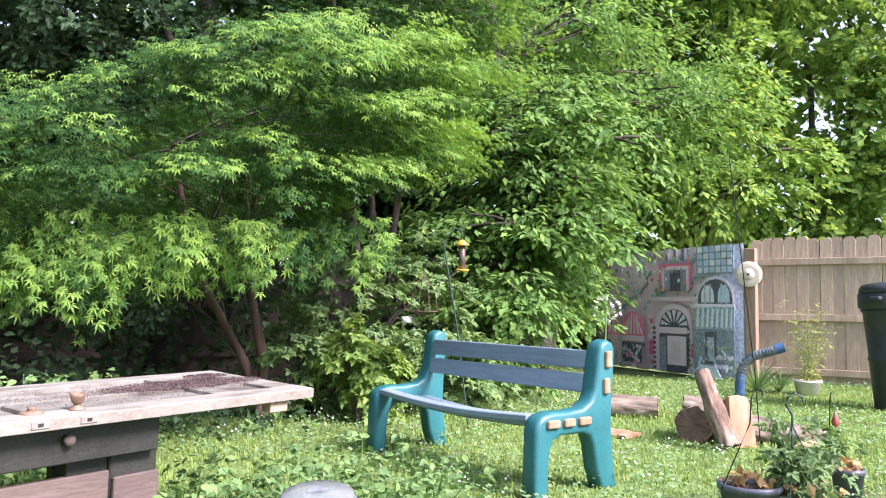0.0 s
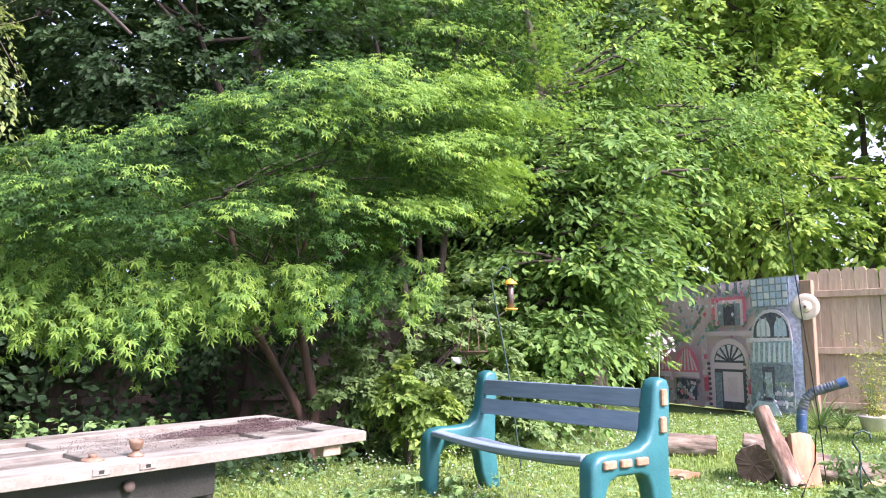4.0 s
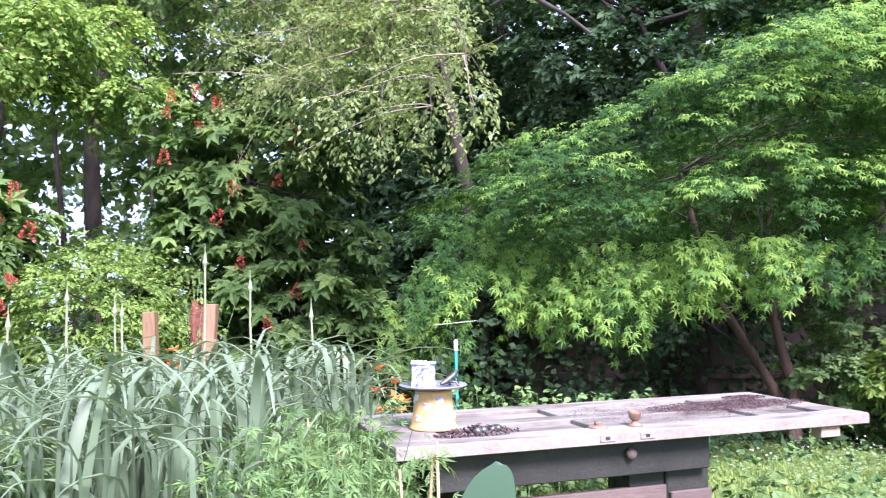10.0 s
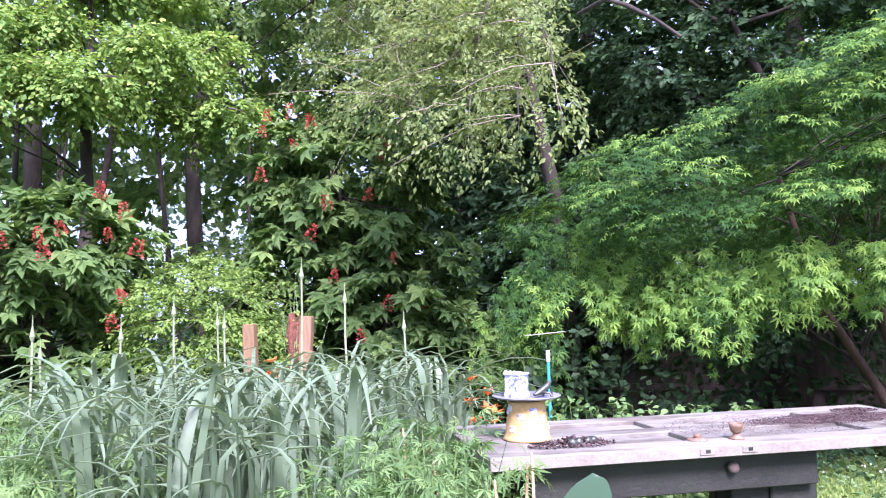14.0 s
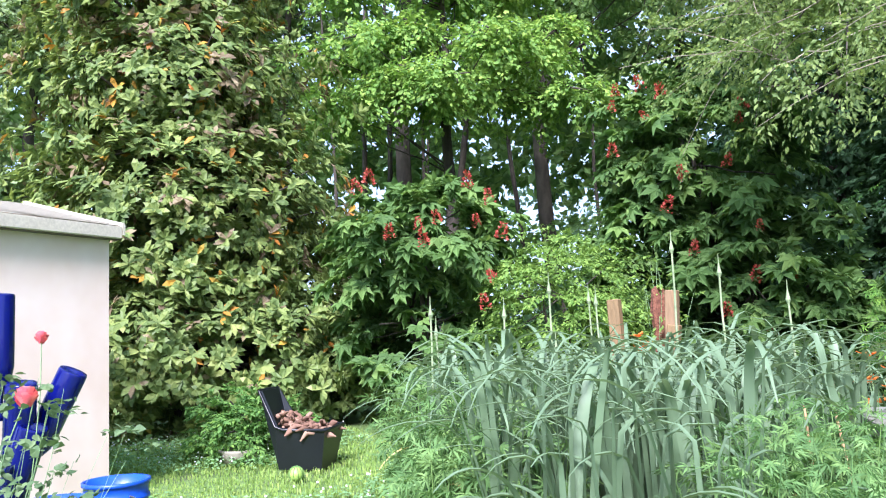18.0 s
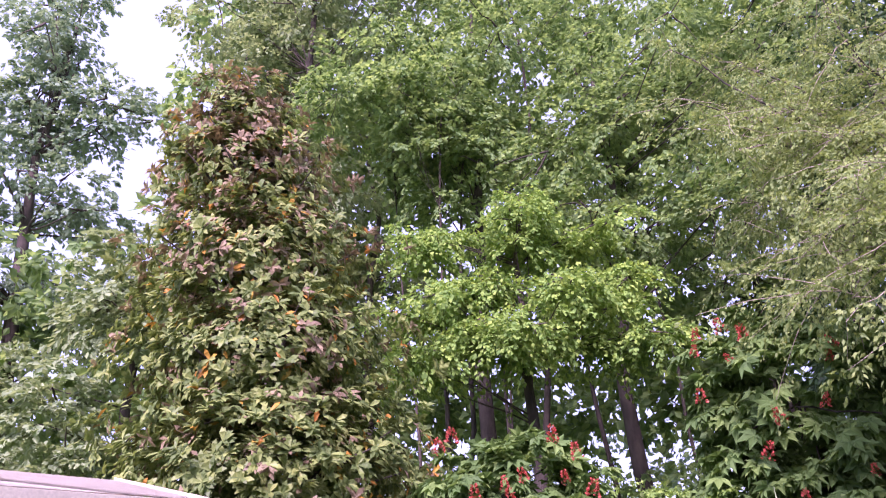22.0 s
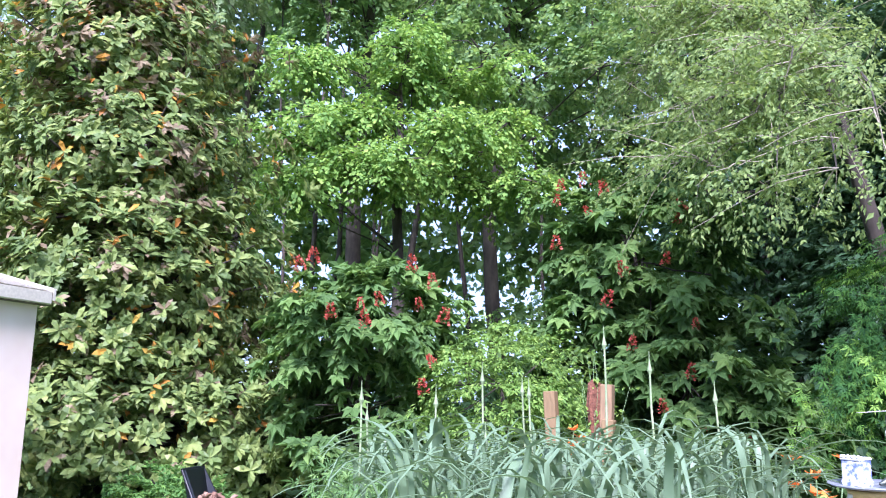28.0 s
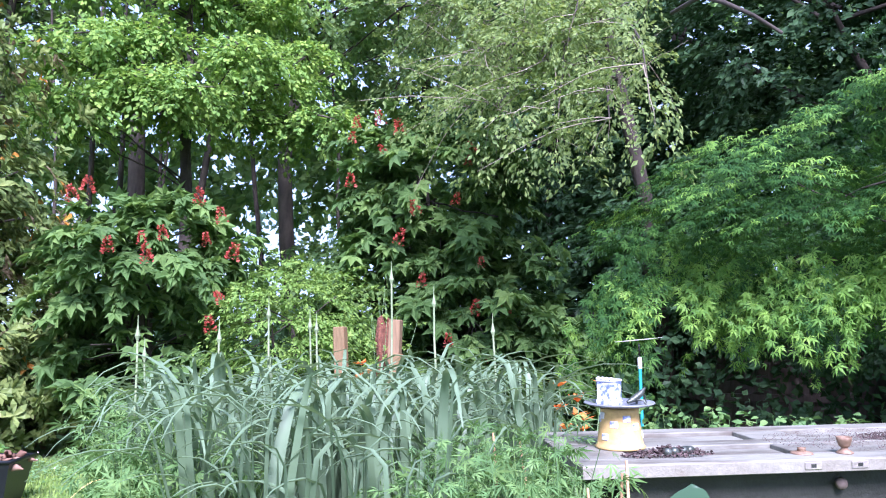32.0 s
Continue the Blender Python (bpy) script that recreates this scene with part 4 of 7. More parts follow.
# ---- leek bed ----
def leek_blade(rng, length, width, lean, curl, sides=14, bend=1.3, start=0.0):
    """A strap leaf, folded along its middle, that rises and then arches over along +x."""
    s = np.linspace(0, 1, sides)
    a = lean + curl * np.clip((s - start) / (1 - start), 0, 1) ** bend
    step = length / (sides - 1)
    x = np.r_[0, np.cumsum(np.sin(a[:-1]) * step)]
    z = np.r_[0, np.cumsum(np.cos(a[:-1]) * step)]
    w = width * np.minimum(1, 0.7 + 2 * s) * (1 - 0.95 * s**2.6) + 0.001
    fold = 0.5 * w
    y = rng.normal(0, 0.015) * s**2 * 6
    v = np.stack([np.stack([x, y - w, z + fold], 1), np.stack([x, y, z], 1), np.stack([x, y + w, z + fold], 1)], 1).reshape(-1, 3)
    k = np.arange(sides - 1)[:, None, None] * 3
    f = (k + np.array([[[0, 1, 4, 3], [1, 2, 5, 4]]])).reshape(-1, 4)
    return v, f


def leeks():
    rng = np.random.default_rng(23)
    pool = [np_mesh("leaf", *leek_blade(rng, rng.uniform(0.54, 0.9), rng.uniform(0.012, 0.02), rng.uniform(0.05, 0.34), rng.uniform(1.6, 2.6), bend=0.6, start=rng.uniform(0.45, 0.7)), M["leek"], True) for _ in range(24)]
    tall = [np_mesh("leaf", *leek_blade(rng, rng.uniform(0.8, 1.12), rng.uniform(0.011, 0.017), rng.uniform(0.0, 0.14), rng.uniform(1.7, 2.8), bend=0.55, start=rng.uniform(0.52, 0.78)), M["leek"], True) for _ in range(10)]
    wide = [np_mesh("leaf", *leek_blade(rng, rng.uniform(0.42, 0.62), rng.uniform(0.016, 0.023), rng.uniform(0.35, 0.85), rng.uniform(1.6, 2.4), start=rng.uniform(0.1, 0.35)), M["leek"], True) for _ in range(8)]
    old = np_mesh("leaf", *leek_blade(rng, 0.5, 0.014, 0.5, 2.3), M["leek_old"], True)
    bud = lathe([(0.001, 0.11), (0.003, 0.06), (0.009, 0.028), (0.013, 0.012), (0.009, 0.0), (0.005, -0.01)], 10)
    bud_mesh = bpy.data.meshes.new("bud")
    bud.to_mesh(bud_mesh)
    bud.free()
    bud_mesh.materials.append(M["stalk"])
    places = []
    for i in range(16):
        for j in range(7):
            az, d = radians(43.0 + 1.8 * i + rng.normal(0, 0.6)), 2.45 + 0.33 * j + rng.normal(0, 0.06)
            if (d > 3.15 or az > radians(51)) and az < radians(69.5) and (d > 2.7 or az < radians(66)):
                places.append(np.array([-math.sin(az) * d, math.cos(az) * d]))
    stalk_at = {(-3.39, 2.48): 1.43, (-3.73, 1.98): 1.25, (-3.68, 1.67): 1.13, (-3.2, 2.65): 1.3, (-3.75, 2.3): 1.18, (-3.9, 2.35): 1.2, (-4.1, 1.5): 1.05, (-3.9, 1.35): 1.15, (-3.0, 2.9): 1.15, (-3.4, 1.75): 0.95}
    spots = [(p, None) for p in places] + [(np.array(k), h) for k, h in stalk_at.items()]
    for p, h in spots:
        near = math.hypot(p[0], p[1]) < 2.75   # the front row, fanned along the bed
        turn = math.degrees(math.atan2(p[1], p[0])) + 90 + rng.normal(0, 30) if near else rng.uniform(0, 360)
        t = thing("leek_plant", p[0], p[1], 0, turn, "tall blue-green leek with arching strap leaves" + (" and a budding stalk" if h else ""), "leek", "leek bed")
        part("stem", tube([(0, 0, -0.02), (0, 0, 0.12), (0.005, 0, 0.3)], [0.02, 0.022, 0.018], 8), M["leek"], t, smooth=True)
        for k in range(rng.integers(9, 12)):
            me = tall[rng.integers(10)] if k < 6 else pool[rng.integers(24)]
            if near and k % 3:
                me = wide[rng.integers(8)]
            if k in (6, 9) and rng.uniform() < 0.14:
                me = old
            ob = new("leaf", me)
            ob.parent = t
            ob.matrix_basis = pose(0, 0, 0.08 + 0.02 * k, 0, 0, k * 180 + rng.normal(0, 34)) @ Matrix.Scale(rng.uniform(0.88, 1.16), 4)
        if h:
            part("flower_stalk", tube(bent((0, 0, 0.2), (0.03, 0.02, h - 0.05), rng, 7, 0.02), np.linspace(0.008, 0.005, 7), 7), M["stalk"], t, smooth=True)
            part("bud", bud_mesh, None, t, "pale pointed flower bud", at=pose(0.03, 0.02, h - 0.06))


M["stalk"] = surface("pale green stalk", [(0.3, (0.15, 0.22, 0.1)), (0.7, (0.26, 0.31, 0.17))], 20, 0.7)
leeks()


def weeds(name, label, seed, area, n, tall, size, shape, mat, keep, stems=True):
    """Leafy stalks of uneven height over a patch."""
    rng = np.random.default_rng(seed)
    x, y = rng.uniform(area[0], area[1], n * 3), rng.uniform(area[2], area[3], n * 3)
    ok = keep(x, y)
    x, y = x[ok][:n], y[ok][:n]
    n = len(x)
    h = rng.uniform(*tall, n)
    st, p, w = [], [], []
    for a, b, c in zip(x, y, h):
        line = bent((a, b, -0.02), (a + rng.normal(0, 0.12), b + rng.normal(0, 0.12), c), rng, 7, 0.06)
        st.append(tube(line, np.linspace(0.004, 0.0015, 7), 4))
        for q in line[2:]:
            p.append(q), w.append(rng.normal(0, 1, 3) * [1, 1, 0.35] + [0, 0, 0.2])
    p, w = np.array(p), np.array(w)
    ob = part(name, join([sprays(rng, p, w, rng.uniform(0.07, 0.2, len(p)), 7, size, shape, 0.4, 0.5, 0.5, 0.9), join(st)]), mat)
    tagged(ob, label, "plants", kind="stuff")


def polar(az0, az1, d0, d1):
    """Keeps what lies between two bearings, in degrees to the left of +y, and two distances from the origin."""
    return lambda x, y: (np.degrees(np.arctan2(-x, y)) > az0) & (np.degrees(np.arctan2(-x, y)) < az1) & (np.hypot(x, y) > d0) & (np.hypot(x, y) < d1)


weeds("feathery_weeds", "feathery green weeds along the edge of the leek bed", 110, (-2.6, -1.3, 1.2, 2.9), 340, (0.36, 0.74), (0.032, 0.062), FERN, M["weed"], polar(43.5, 54, 2.1, 3.2))
weeds("bed_front_weeds", "feathery green weeds in front of the leeks", 114, (-3.2, -1.3, 0.8, 2.2), 80, (0.2, 0.42), (0.04, 0.08), FERN, M["weed"], polar(50, 68, 2.1, 2.5))
weeds("bed_end_weeds", "bushy green weeds at the lawn end of the leek bed", 111, (-5.2, -2.6, 0.6, 2.4), 300, (0.34, 0.8), (0.045, 0.09), FERN, M["weed"], polar(64, 72.5, 2.9, 5.2))
weeds("table_weeds", "broad-leaved weeds growing beside the table", 112, (-1.2, 0.2, 2.6, 4.4), 100, (0.1, 0.36), (0.032, 0.06), ROUND, M["weed"], polar(0, 19, 2.9, 4.2))
weeds("mint_weeds", "leafy weeds under the far side of the table", 113, (-4.6, -1.5, 3.6, 5.6), 110, (0.2, 0.5), (0.035, 0.065), ROUND, M["ivy"], polar(21, 44, 4.9, 5.8))
weeds("table_edge_weeds", "pale green weeds standing behind the table", 115, (-3.3, -1.4, 3.2, 4.9), 120, (0.4, 0.66), (0.03, 0.055), ROUND, M["weed"], polar(22, 37, 4.35, 4.9))


# ---- fences ----
M["fence"] = surface("weathered fence board", [(0.25, (0.28, 0.208, 0.137)), (0.6, (0.435, 0.34, 0.232)), (0.85, (0.54, 0.44, 0.315))], 5, 0.85, bump=0.5, fine=40, stretch=(0.920, 0.920, 0.130))
M["fence_new"] = surface("pale fence post", [(0.3, (0.36, 0.26, 0.175)), (0.7, (0.47, 0.36, 0.25))], 5, 0.8, bump=0.4, fine=40, stretch=(1, 1, 0.12))
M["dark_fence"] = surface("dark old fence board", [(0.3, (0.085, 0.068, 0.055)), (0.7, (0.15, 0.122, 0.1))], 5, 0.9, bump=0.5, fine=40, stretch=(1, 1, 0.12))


def fence(name, label, a, b, height, mat, board=0.14, rails=(0.35, 1.05, 1.62), rail_mat=None, face=-1):
    """Upright boards with clipped corners on three rails; face: the side, left or right of a to b, that carries the rails."""
    a, b = Vector(a), Vector(b)
    d = b - a
    n = int(d.length / board)
    turn = math.degrees(math.atan2(d.y, d.x))
    t = thing(name, a.x, a.y, 0, turn, label, "fence")
    w = board * 0.505
    outline = [(-w, 0.02), (w, 0.02), (w, height - 0.045), (w * 0.62, height), (-w * 0.62, height), (-w, height - 0.045)]
    me = bpy.data.meshes.new("board")
    bm = prism(outline, 0.018, 0.003, seg=1)
    bm.to_mesh(me)
    bm.free()
    me.materials.append(mat)
    rng = random.Random(name)
    for i in range(n):
        ob = new("board", me)
        ob.parent = t
        ob.matrix_basis = pose((i + 0.5) * board, (0.0022 if i % 2 else -0.0022) + rng.uniform(-0.0004, 0.0004), rng.uniform(-0.02, 0.015), 0, rng.uniform(-0.4, 0.4), 0)
    for z in rails:
        part("rail", slab((d.length, 0.04, 0.085), (d.length / 2, face * 0.03 + (0.02 if face > 0 else 0), z), 0.004), rail_mat or mat, t)
    return t


fence("picket_fence", "weathered tan privacy fence with dog-eared boards and three rails", (4.1, 10.6), (7.15, 8.72), 1.88, M["fence"], rails=(0.16, 0.85, 1.57))
fence("corner_fence", "weathered fence run behind the painted banner", (2.6, 13.4), (4.0, 10.55), 1.8, M["fence"])
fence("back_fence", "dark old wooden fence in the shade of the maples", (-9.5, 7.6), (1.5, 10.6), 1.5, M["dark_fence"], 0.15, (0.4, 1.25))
M["post"] = surface("brown fence post", [(0.3, (0.17, 0.115, 0.07)), (0.7, (0.29, 0.215, 0.14))], 5, 0.85, bump=0.5, fine=40, stretch=(1, 1, 0.13))
post = thing("fence_post", 4.0, 10.33, 0, -35, "brown square fence post at the corner of the fence", "post")
part("shaft", slab((0.14, 0.14, 1.76), (0, 0, 0.86), 0.008), M["post"], post)


# ---- painted banner ----
def banner():
    """A printed cloth showing a street of shops: flat shapes in thin layers."""
    base_m = surface("printed cloth", [(0.3, (0.4, 0.37, 0.4)), (0.5, (0.55, 0.5, 0.52)), (0.7, (0.66, 0.6, 0.6))], 5, 0.75, bump=0.1, fine=25)
    cols = {"pink": (0.58, 0.13, 0.2), "rose": (0.52, 0.39, 0.42), "stone": (0.6, 0.47, 0.52), "teal": (0.11, 0.135, 0.16), "slate": (0.21, 0.25, 0.27), "blue": (0.33, 0.4, 0.5), "pale": (0.6, 0.6, 0.64),
            "ivy": (0.12, 0.16, 0.12), "grey": (0.4, 0.36, 0.4), "green": (0.15, 0.21, 0.25), "red": (0.5, 0.07, 0.14), "dark": (0.05, 0.05, 0.065)}

    def ink(v, gain, base):
        """A print colour of this hue, as light as cloth can be at most."""
        c = [x * gain + base * min(1, max(v) / 0.4) for x in v]
        return tuple(x * min(1, 0.86 / max(c)) for x in c)

    pm = {k: surface("print " + k, [(0.34, ink(v, 1.4, 0.03)), (0.5, ink(v, 2.2, 0.07)), (0.66, ink(v, 2.8, 0.12))], 24, 0.75, bump=0.1, fine=45) for k, v in cols.items()}
    length, h = 2.75, 1.78
    a = Vector((2.76, 12.85))
    b = Vector((3.96, 10.38))
    t = thing("painted_banner", a.x, a.y, 0.0, math.degrees(math.atan2(b.y - a.y, b.x - a.x)), "cloth banner printed with a street of little shops", "banner")
    nx, nz = 30, 14
    v = [(length * i / nx, -0.045 - 0.012 * math.sin(i * 0.9) * (1 - k / nz), 0.04 + (h - 0.02 * math.sin(math.pi * ((i * 0.2) % 1))) * k / nz) for k in range(nz + 1) for i in range(nx + 1)]
    f = [(k * (nx + 1) + i, k * (nx + 1) + i + 1, (k + 1) * (nx + 1) + i + 1, (k + 1) * (nx + 1) + i) for k in range(nz) for i in range(nx)]
    part("cloth", (np.array(v), np.array(f)), base_m, t, smooth=True)
    depth = [0.062]

    def sheet(name, outline, mat):
        depth[0] += 0.0006
        part(name, prism([((x + 0.26 * x * (1 - x)) * length, z * h + 0.04) for x, z in outline], 0.003, m=Matrix.Translation((0, -depth[0], 0))), mat, t)

    def rect(name, x0, z0, x1, z1, mat):
        sheet(name, [(x0, z0), (x1, z0), (x1, z1), (x0, z1)], mat)

    def arch(name, x0, z0, x1, z1, rise, mat):
        c, w = (x0 + x1) / 2, (x1 - x0) / 2
        sheet(name, [(x0, z0), (x1, z0)] + [(c + w * math.cos(q), z1 + rise * math.sin(q)) for q in [math.pi * k / 10 for k in range(11)]], mat)

    rect("facade", 0.0, 0.0, 0.3, 0.9, pm["rose"])
    rect("facade", 0.3, 0.0, 0.66, 0.98, pm["rose"])
    rect("facade", 0.66, 0.0, 1.0, 0.99, pm["slate"])
    rect("plaster", 0.08, 0.74, 0.27, 0.92, pm["stone"])
    for x0, z0, x1, z1 in ((0.22, 0.5, 0.3, 0.9), (0.05, 0.45, 0.2, 0.72), (0.3, 0.88, 0.66, 0.94), (0.58, 0.6, 0.67, 0.92), (0.34, 0.58, 0.42, 0.66), (0.1, 0.08, 0.27, 0.26)):
        for k in range(16):
            x, z = x0 + (x1 - x0) * ((k * 0.618) % 1), z0 + (z1 - z0) * ((k * 0.317 + x0) % 1)
            sheet("painted_ivy", [(x - 0.012, z), (x, z - 0.022), (x + 0.014, z + 0.004), (x + 0.002, z + 0.026)], pm["ivy" if k % 3 else "green"])
    rect("painted_wall", 0.38, 0.67, 0.62, 0.87, pm["pink"])
    rect("painted_frame", 0.4, 0.65, 0.6, 0.85, pm["stone"])
    rect("painted_window", 0.46, 0.65, 0.54, 0.82, pm["dark"])
    rect("painted_shutter", 0.42, 0.65, 0.46, 0.82, pm["teal"])
    rect("painted_shutter", 0.54, 0.65, 0.58, 0.82, pm["teal"])
    for x in (0.44, 0.5, 0.56):
        rect("painted_shutter", x - 0.012, 0.89, x + 0.012, 0.99, pm["teal"])
    rect("cornice", 0.3, 0.57, 0.66, 0.605, pm["stone"])
    arch("painted_arch", 0.35, 0.0, 0.63, 0.36, 0.19, pm["stone"])
    arch("painted_door", 0.38, 0.0, 0.6, 0.36, 0.145, pm["dark"])
    for k in range(7):
        q = math.pi * (k + 0.5) / 7
        c, s = math.cos(q), math.sin(q)
        sheet("fan_light", [(0.49 + 0.03 * c, 0.37 + 0.03 * s), (0.49 + 0.1 * math.cos(q - 0.15), 0.37 + 0.13 * math.sin(q - 0.15)), (0.49 + 0.1 * math.cos(q + 0.15), 0.37 + 0.13 * math.sin(q + 0.15))], pm["grey"])
    rect("shop_sign", 0.38, 0.31, 0.6, 0.36, pm["stone"])
    rect("painted_glass", 0.44, 0.06, 0.58, 0.29, pm["stone"])
    rect("painted_glass", 0.47, 0.1, 0.54, 0.25, pm["rose"])
    rect("painted_leaf_door", 0.385, 0.0, 0.43, 0.28, pm["teal"])
    for k in range(13):   # courses of stone either side of the shop door
        for x0, x1 in ((0.305, 0.345), (0.63, 0.655)):
            z = 0.01 + k * 0.042
            cut = x0 + (x1 - x0) * (0.35 if k % 2 else 0.62)
            rect("painted_stone", x0, z, cut - 0.003, z + 0.034, pm["rose" if k % 3 else "grey"])
            rect("painted_stone", cut + 0.003, z, x1, z + 0.034, pm["pink" if k % 4 == 1 else "stone"])
    for x in (0.335, 0.645):
        rect("painted_plaque", x - 0.017, 0.13, x + 0.017, 0.24, pm["red"])
    for k in range(9):
        for x in (0.36, 0.615):
            rect("quoin", x - 0.01, 0.02 + k * 0.04, x + 0.01, 0.04 + k * 0.04, pm["dark"])
    for x0, x1 in ((0.02, 0.09), (0.12, 0.29)):
        arch("awning", x0, 0.25, x1, 0.31, 0.17, pm["pink"])
        n = 3 if x0 < 0.1 else 6
        for k in range(n):
            u, w = x0 + (x1 - x0) * (k + 0.5) / n, (x1 - x0) * 0.2 / n * 1.2
            top = 0.31 + 0.17 * math.sqrt(max(0.0, 1 - ((u - (x0 + x1) / 2) / ((x1 - x0) / 2)) ** 2)) * 0.96
            sheet("awning_stripe", [(u - w, 0.29), (u + w, 0.29), ((x0 + x1) / 2 + (u - (x0 + x1) / 2) * 0.55 + w * 0.5, top), ((x0 + x1) / 2 + (u - (x0 + x1) / 2) * 0.55 - w * 0.5, top)], pm["stone"])
        rect("awning_edge", x0, 0.23, x1, 0.275, pm["stone"])
    rect("shop_window", 0.13, 0.05, 0.27, 0.22, pm["dark"])
    for k in range(14):
        x, z = 0.135 + 0.13 * ((k * 0.37) % 1), 0.06 + 0.14 * ((k * 0.61) % 1)
        rect("painted_flower", x - 0.008, z - 0.014, x + 0.01, z + 0.014, pm["stone" if k % 3 else "ivy"])
    rect("tall_window", 0.69, 0.77, 0.985, 0.99, pm["teal"])
    for i in range(6):
        for k in range(4):
            rect("window_pane", 0.7 + i * 0.048, 0.785 + k * 0.052, 0.735 + i * 0.048, 0.827 + k * 0.052, pm["blue" if (i + k) % 3 else "pale"])
    arch("arched_window", 0.69, 0.55, 0.99, 0.58, 0.18, pm["grey"])
    arch("arched_window", 0.705, 0.55, 0.975, 0.58, 0.155, pm["dark"])
    arch("arched_pane", 0.73, 0.56, 0.83, 0.61, 0.08, pm["pale"])
    arch("arched_pane", 0.86, 0.56, 0.955, 0.61, 0.08, pm["blue"])
    for x in (0.76, 0.8, 0.89, 0.93):
        rect("window_bar", x - 0.006, 0.55, x + 0.006, 0.7, pm["slate"])
    rect("cornice", 0.67, 0.52, 1.0, 0.55, pm["grey"])
    sheet("shop_awning", [(0.665, 0.36), (0.995, 0.37), (0.995, 0.53), (0.7, 0.52)], pm["green"])
    for k in range(8):
        x = 0.69 + k * 0.038
        sheet("awning_stripe", [(x, 0.375), (x + 0.018, 0.375), (x + 0.024, 0.515), (x + 0.012, 0.515)], pm["pale"])
    rect("shop_front", 0.67, 0.06, 0.995, 0.36, pm["teal"])
    rect("doorway", 0.76, 0.1, 0.85, 0.34, pm["dark"])
    rect("door_panel", 0.78, 0.12, 0.83, 0.3, pm["slate"])
    for k in range(22):
        x, z = 0.85 + 0.13 * ((k * 0.41) % 1), 0.08 + 0.2 * ((k * 0.67) % 1)
        rect("painted_flower", x - 0.01, z - 0.013, x + 0.01, z + 0.013, pm[("pale", "ivy", "grey")[k % 3]])
    rng = random.Random(5)
    for zone, names, n in (((0.02, 0.5, 0.3, 0.92), ("ivy", "green", "stone", "grey"), 60), ((0.3, 0.55, 0.68, 0.97), ("ivy", "pink", "green", "pale"), 46), ((0.08, 0.02, 0.3, 0.22), ("green", "pale", "pink", "ivy"), 34), ((0.68, 0.02, 0.99, 0.28), ("green", "pale", "teal", "ivy"), 46)):
        for k in range(n):   # leaves and blossoms in the print
            x, z, w = rng.uniform(zone[0], zone[2]), rng.uniform(zone[1], zone[3]), rng.uniform(0.006, 0.015)
            sheet("painted_leaf", [(x - w, z), (x, z - w * 1.5), (x + w, z + w * 0.3), (x, z + w * 1.7)], pm[names[k % 4]])
    sheet("painted_path", [(0.7, 0.0), (0.95, 0.0), (0.9, 0.09), (0.77, 0.1)], pm["blue"])


banner()

# straw disc on the post
M["straw"] = surface("pale woven straw", [(0.3, (0.55, 0.48, 0.36)), (0.7, (0.7, 0.63, 0.5))], 9, 0.85, bump=0.4, fine=90)
hat = thing("straw_hat", 3.93, 10.22, 1.4, -30, "pale round straw hat hung on the fence post", "hat", rx=90)
part("brim", lathe([(0.001, 0.0), (0.08, 0.0), (0.15, 0.008), (0.165, 0.014), (0.16, 0.02), (0.09, 0.012)], 28), M["straw"], hat, smooth=True)
part("crown", lathe([(0.075, 0.012), (0.07, 0.03), (0.055, 0.042), (0.001, 0.046)], 24), M["straw"], hat, smooth=True)
part("eyelet", lathe([(0.018, 0.044), (0.018, 0.056), (0.001, 0.058)], 10), M["dark_fence"], hat)

# ---- shed ----
M["vinyl"] = surface("pale beige vinyl", [(0.3, (0.68, 0.555, 0.47)), (0.7, (0.74, 0.605, 0.515))], 0.8, 0.6, bump=0.03, fine=2, vary=0.02)
M["roof"] = surface("white sheet roof", [(0.3, (0.45, 0.415, 0.335)), (0.7, (0.54, 0.5, 0.405))], 3, 0.5, bump=0.1, vary=0.03)


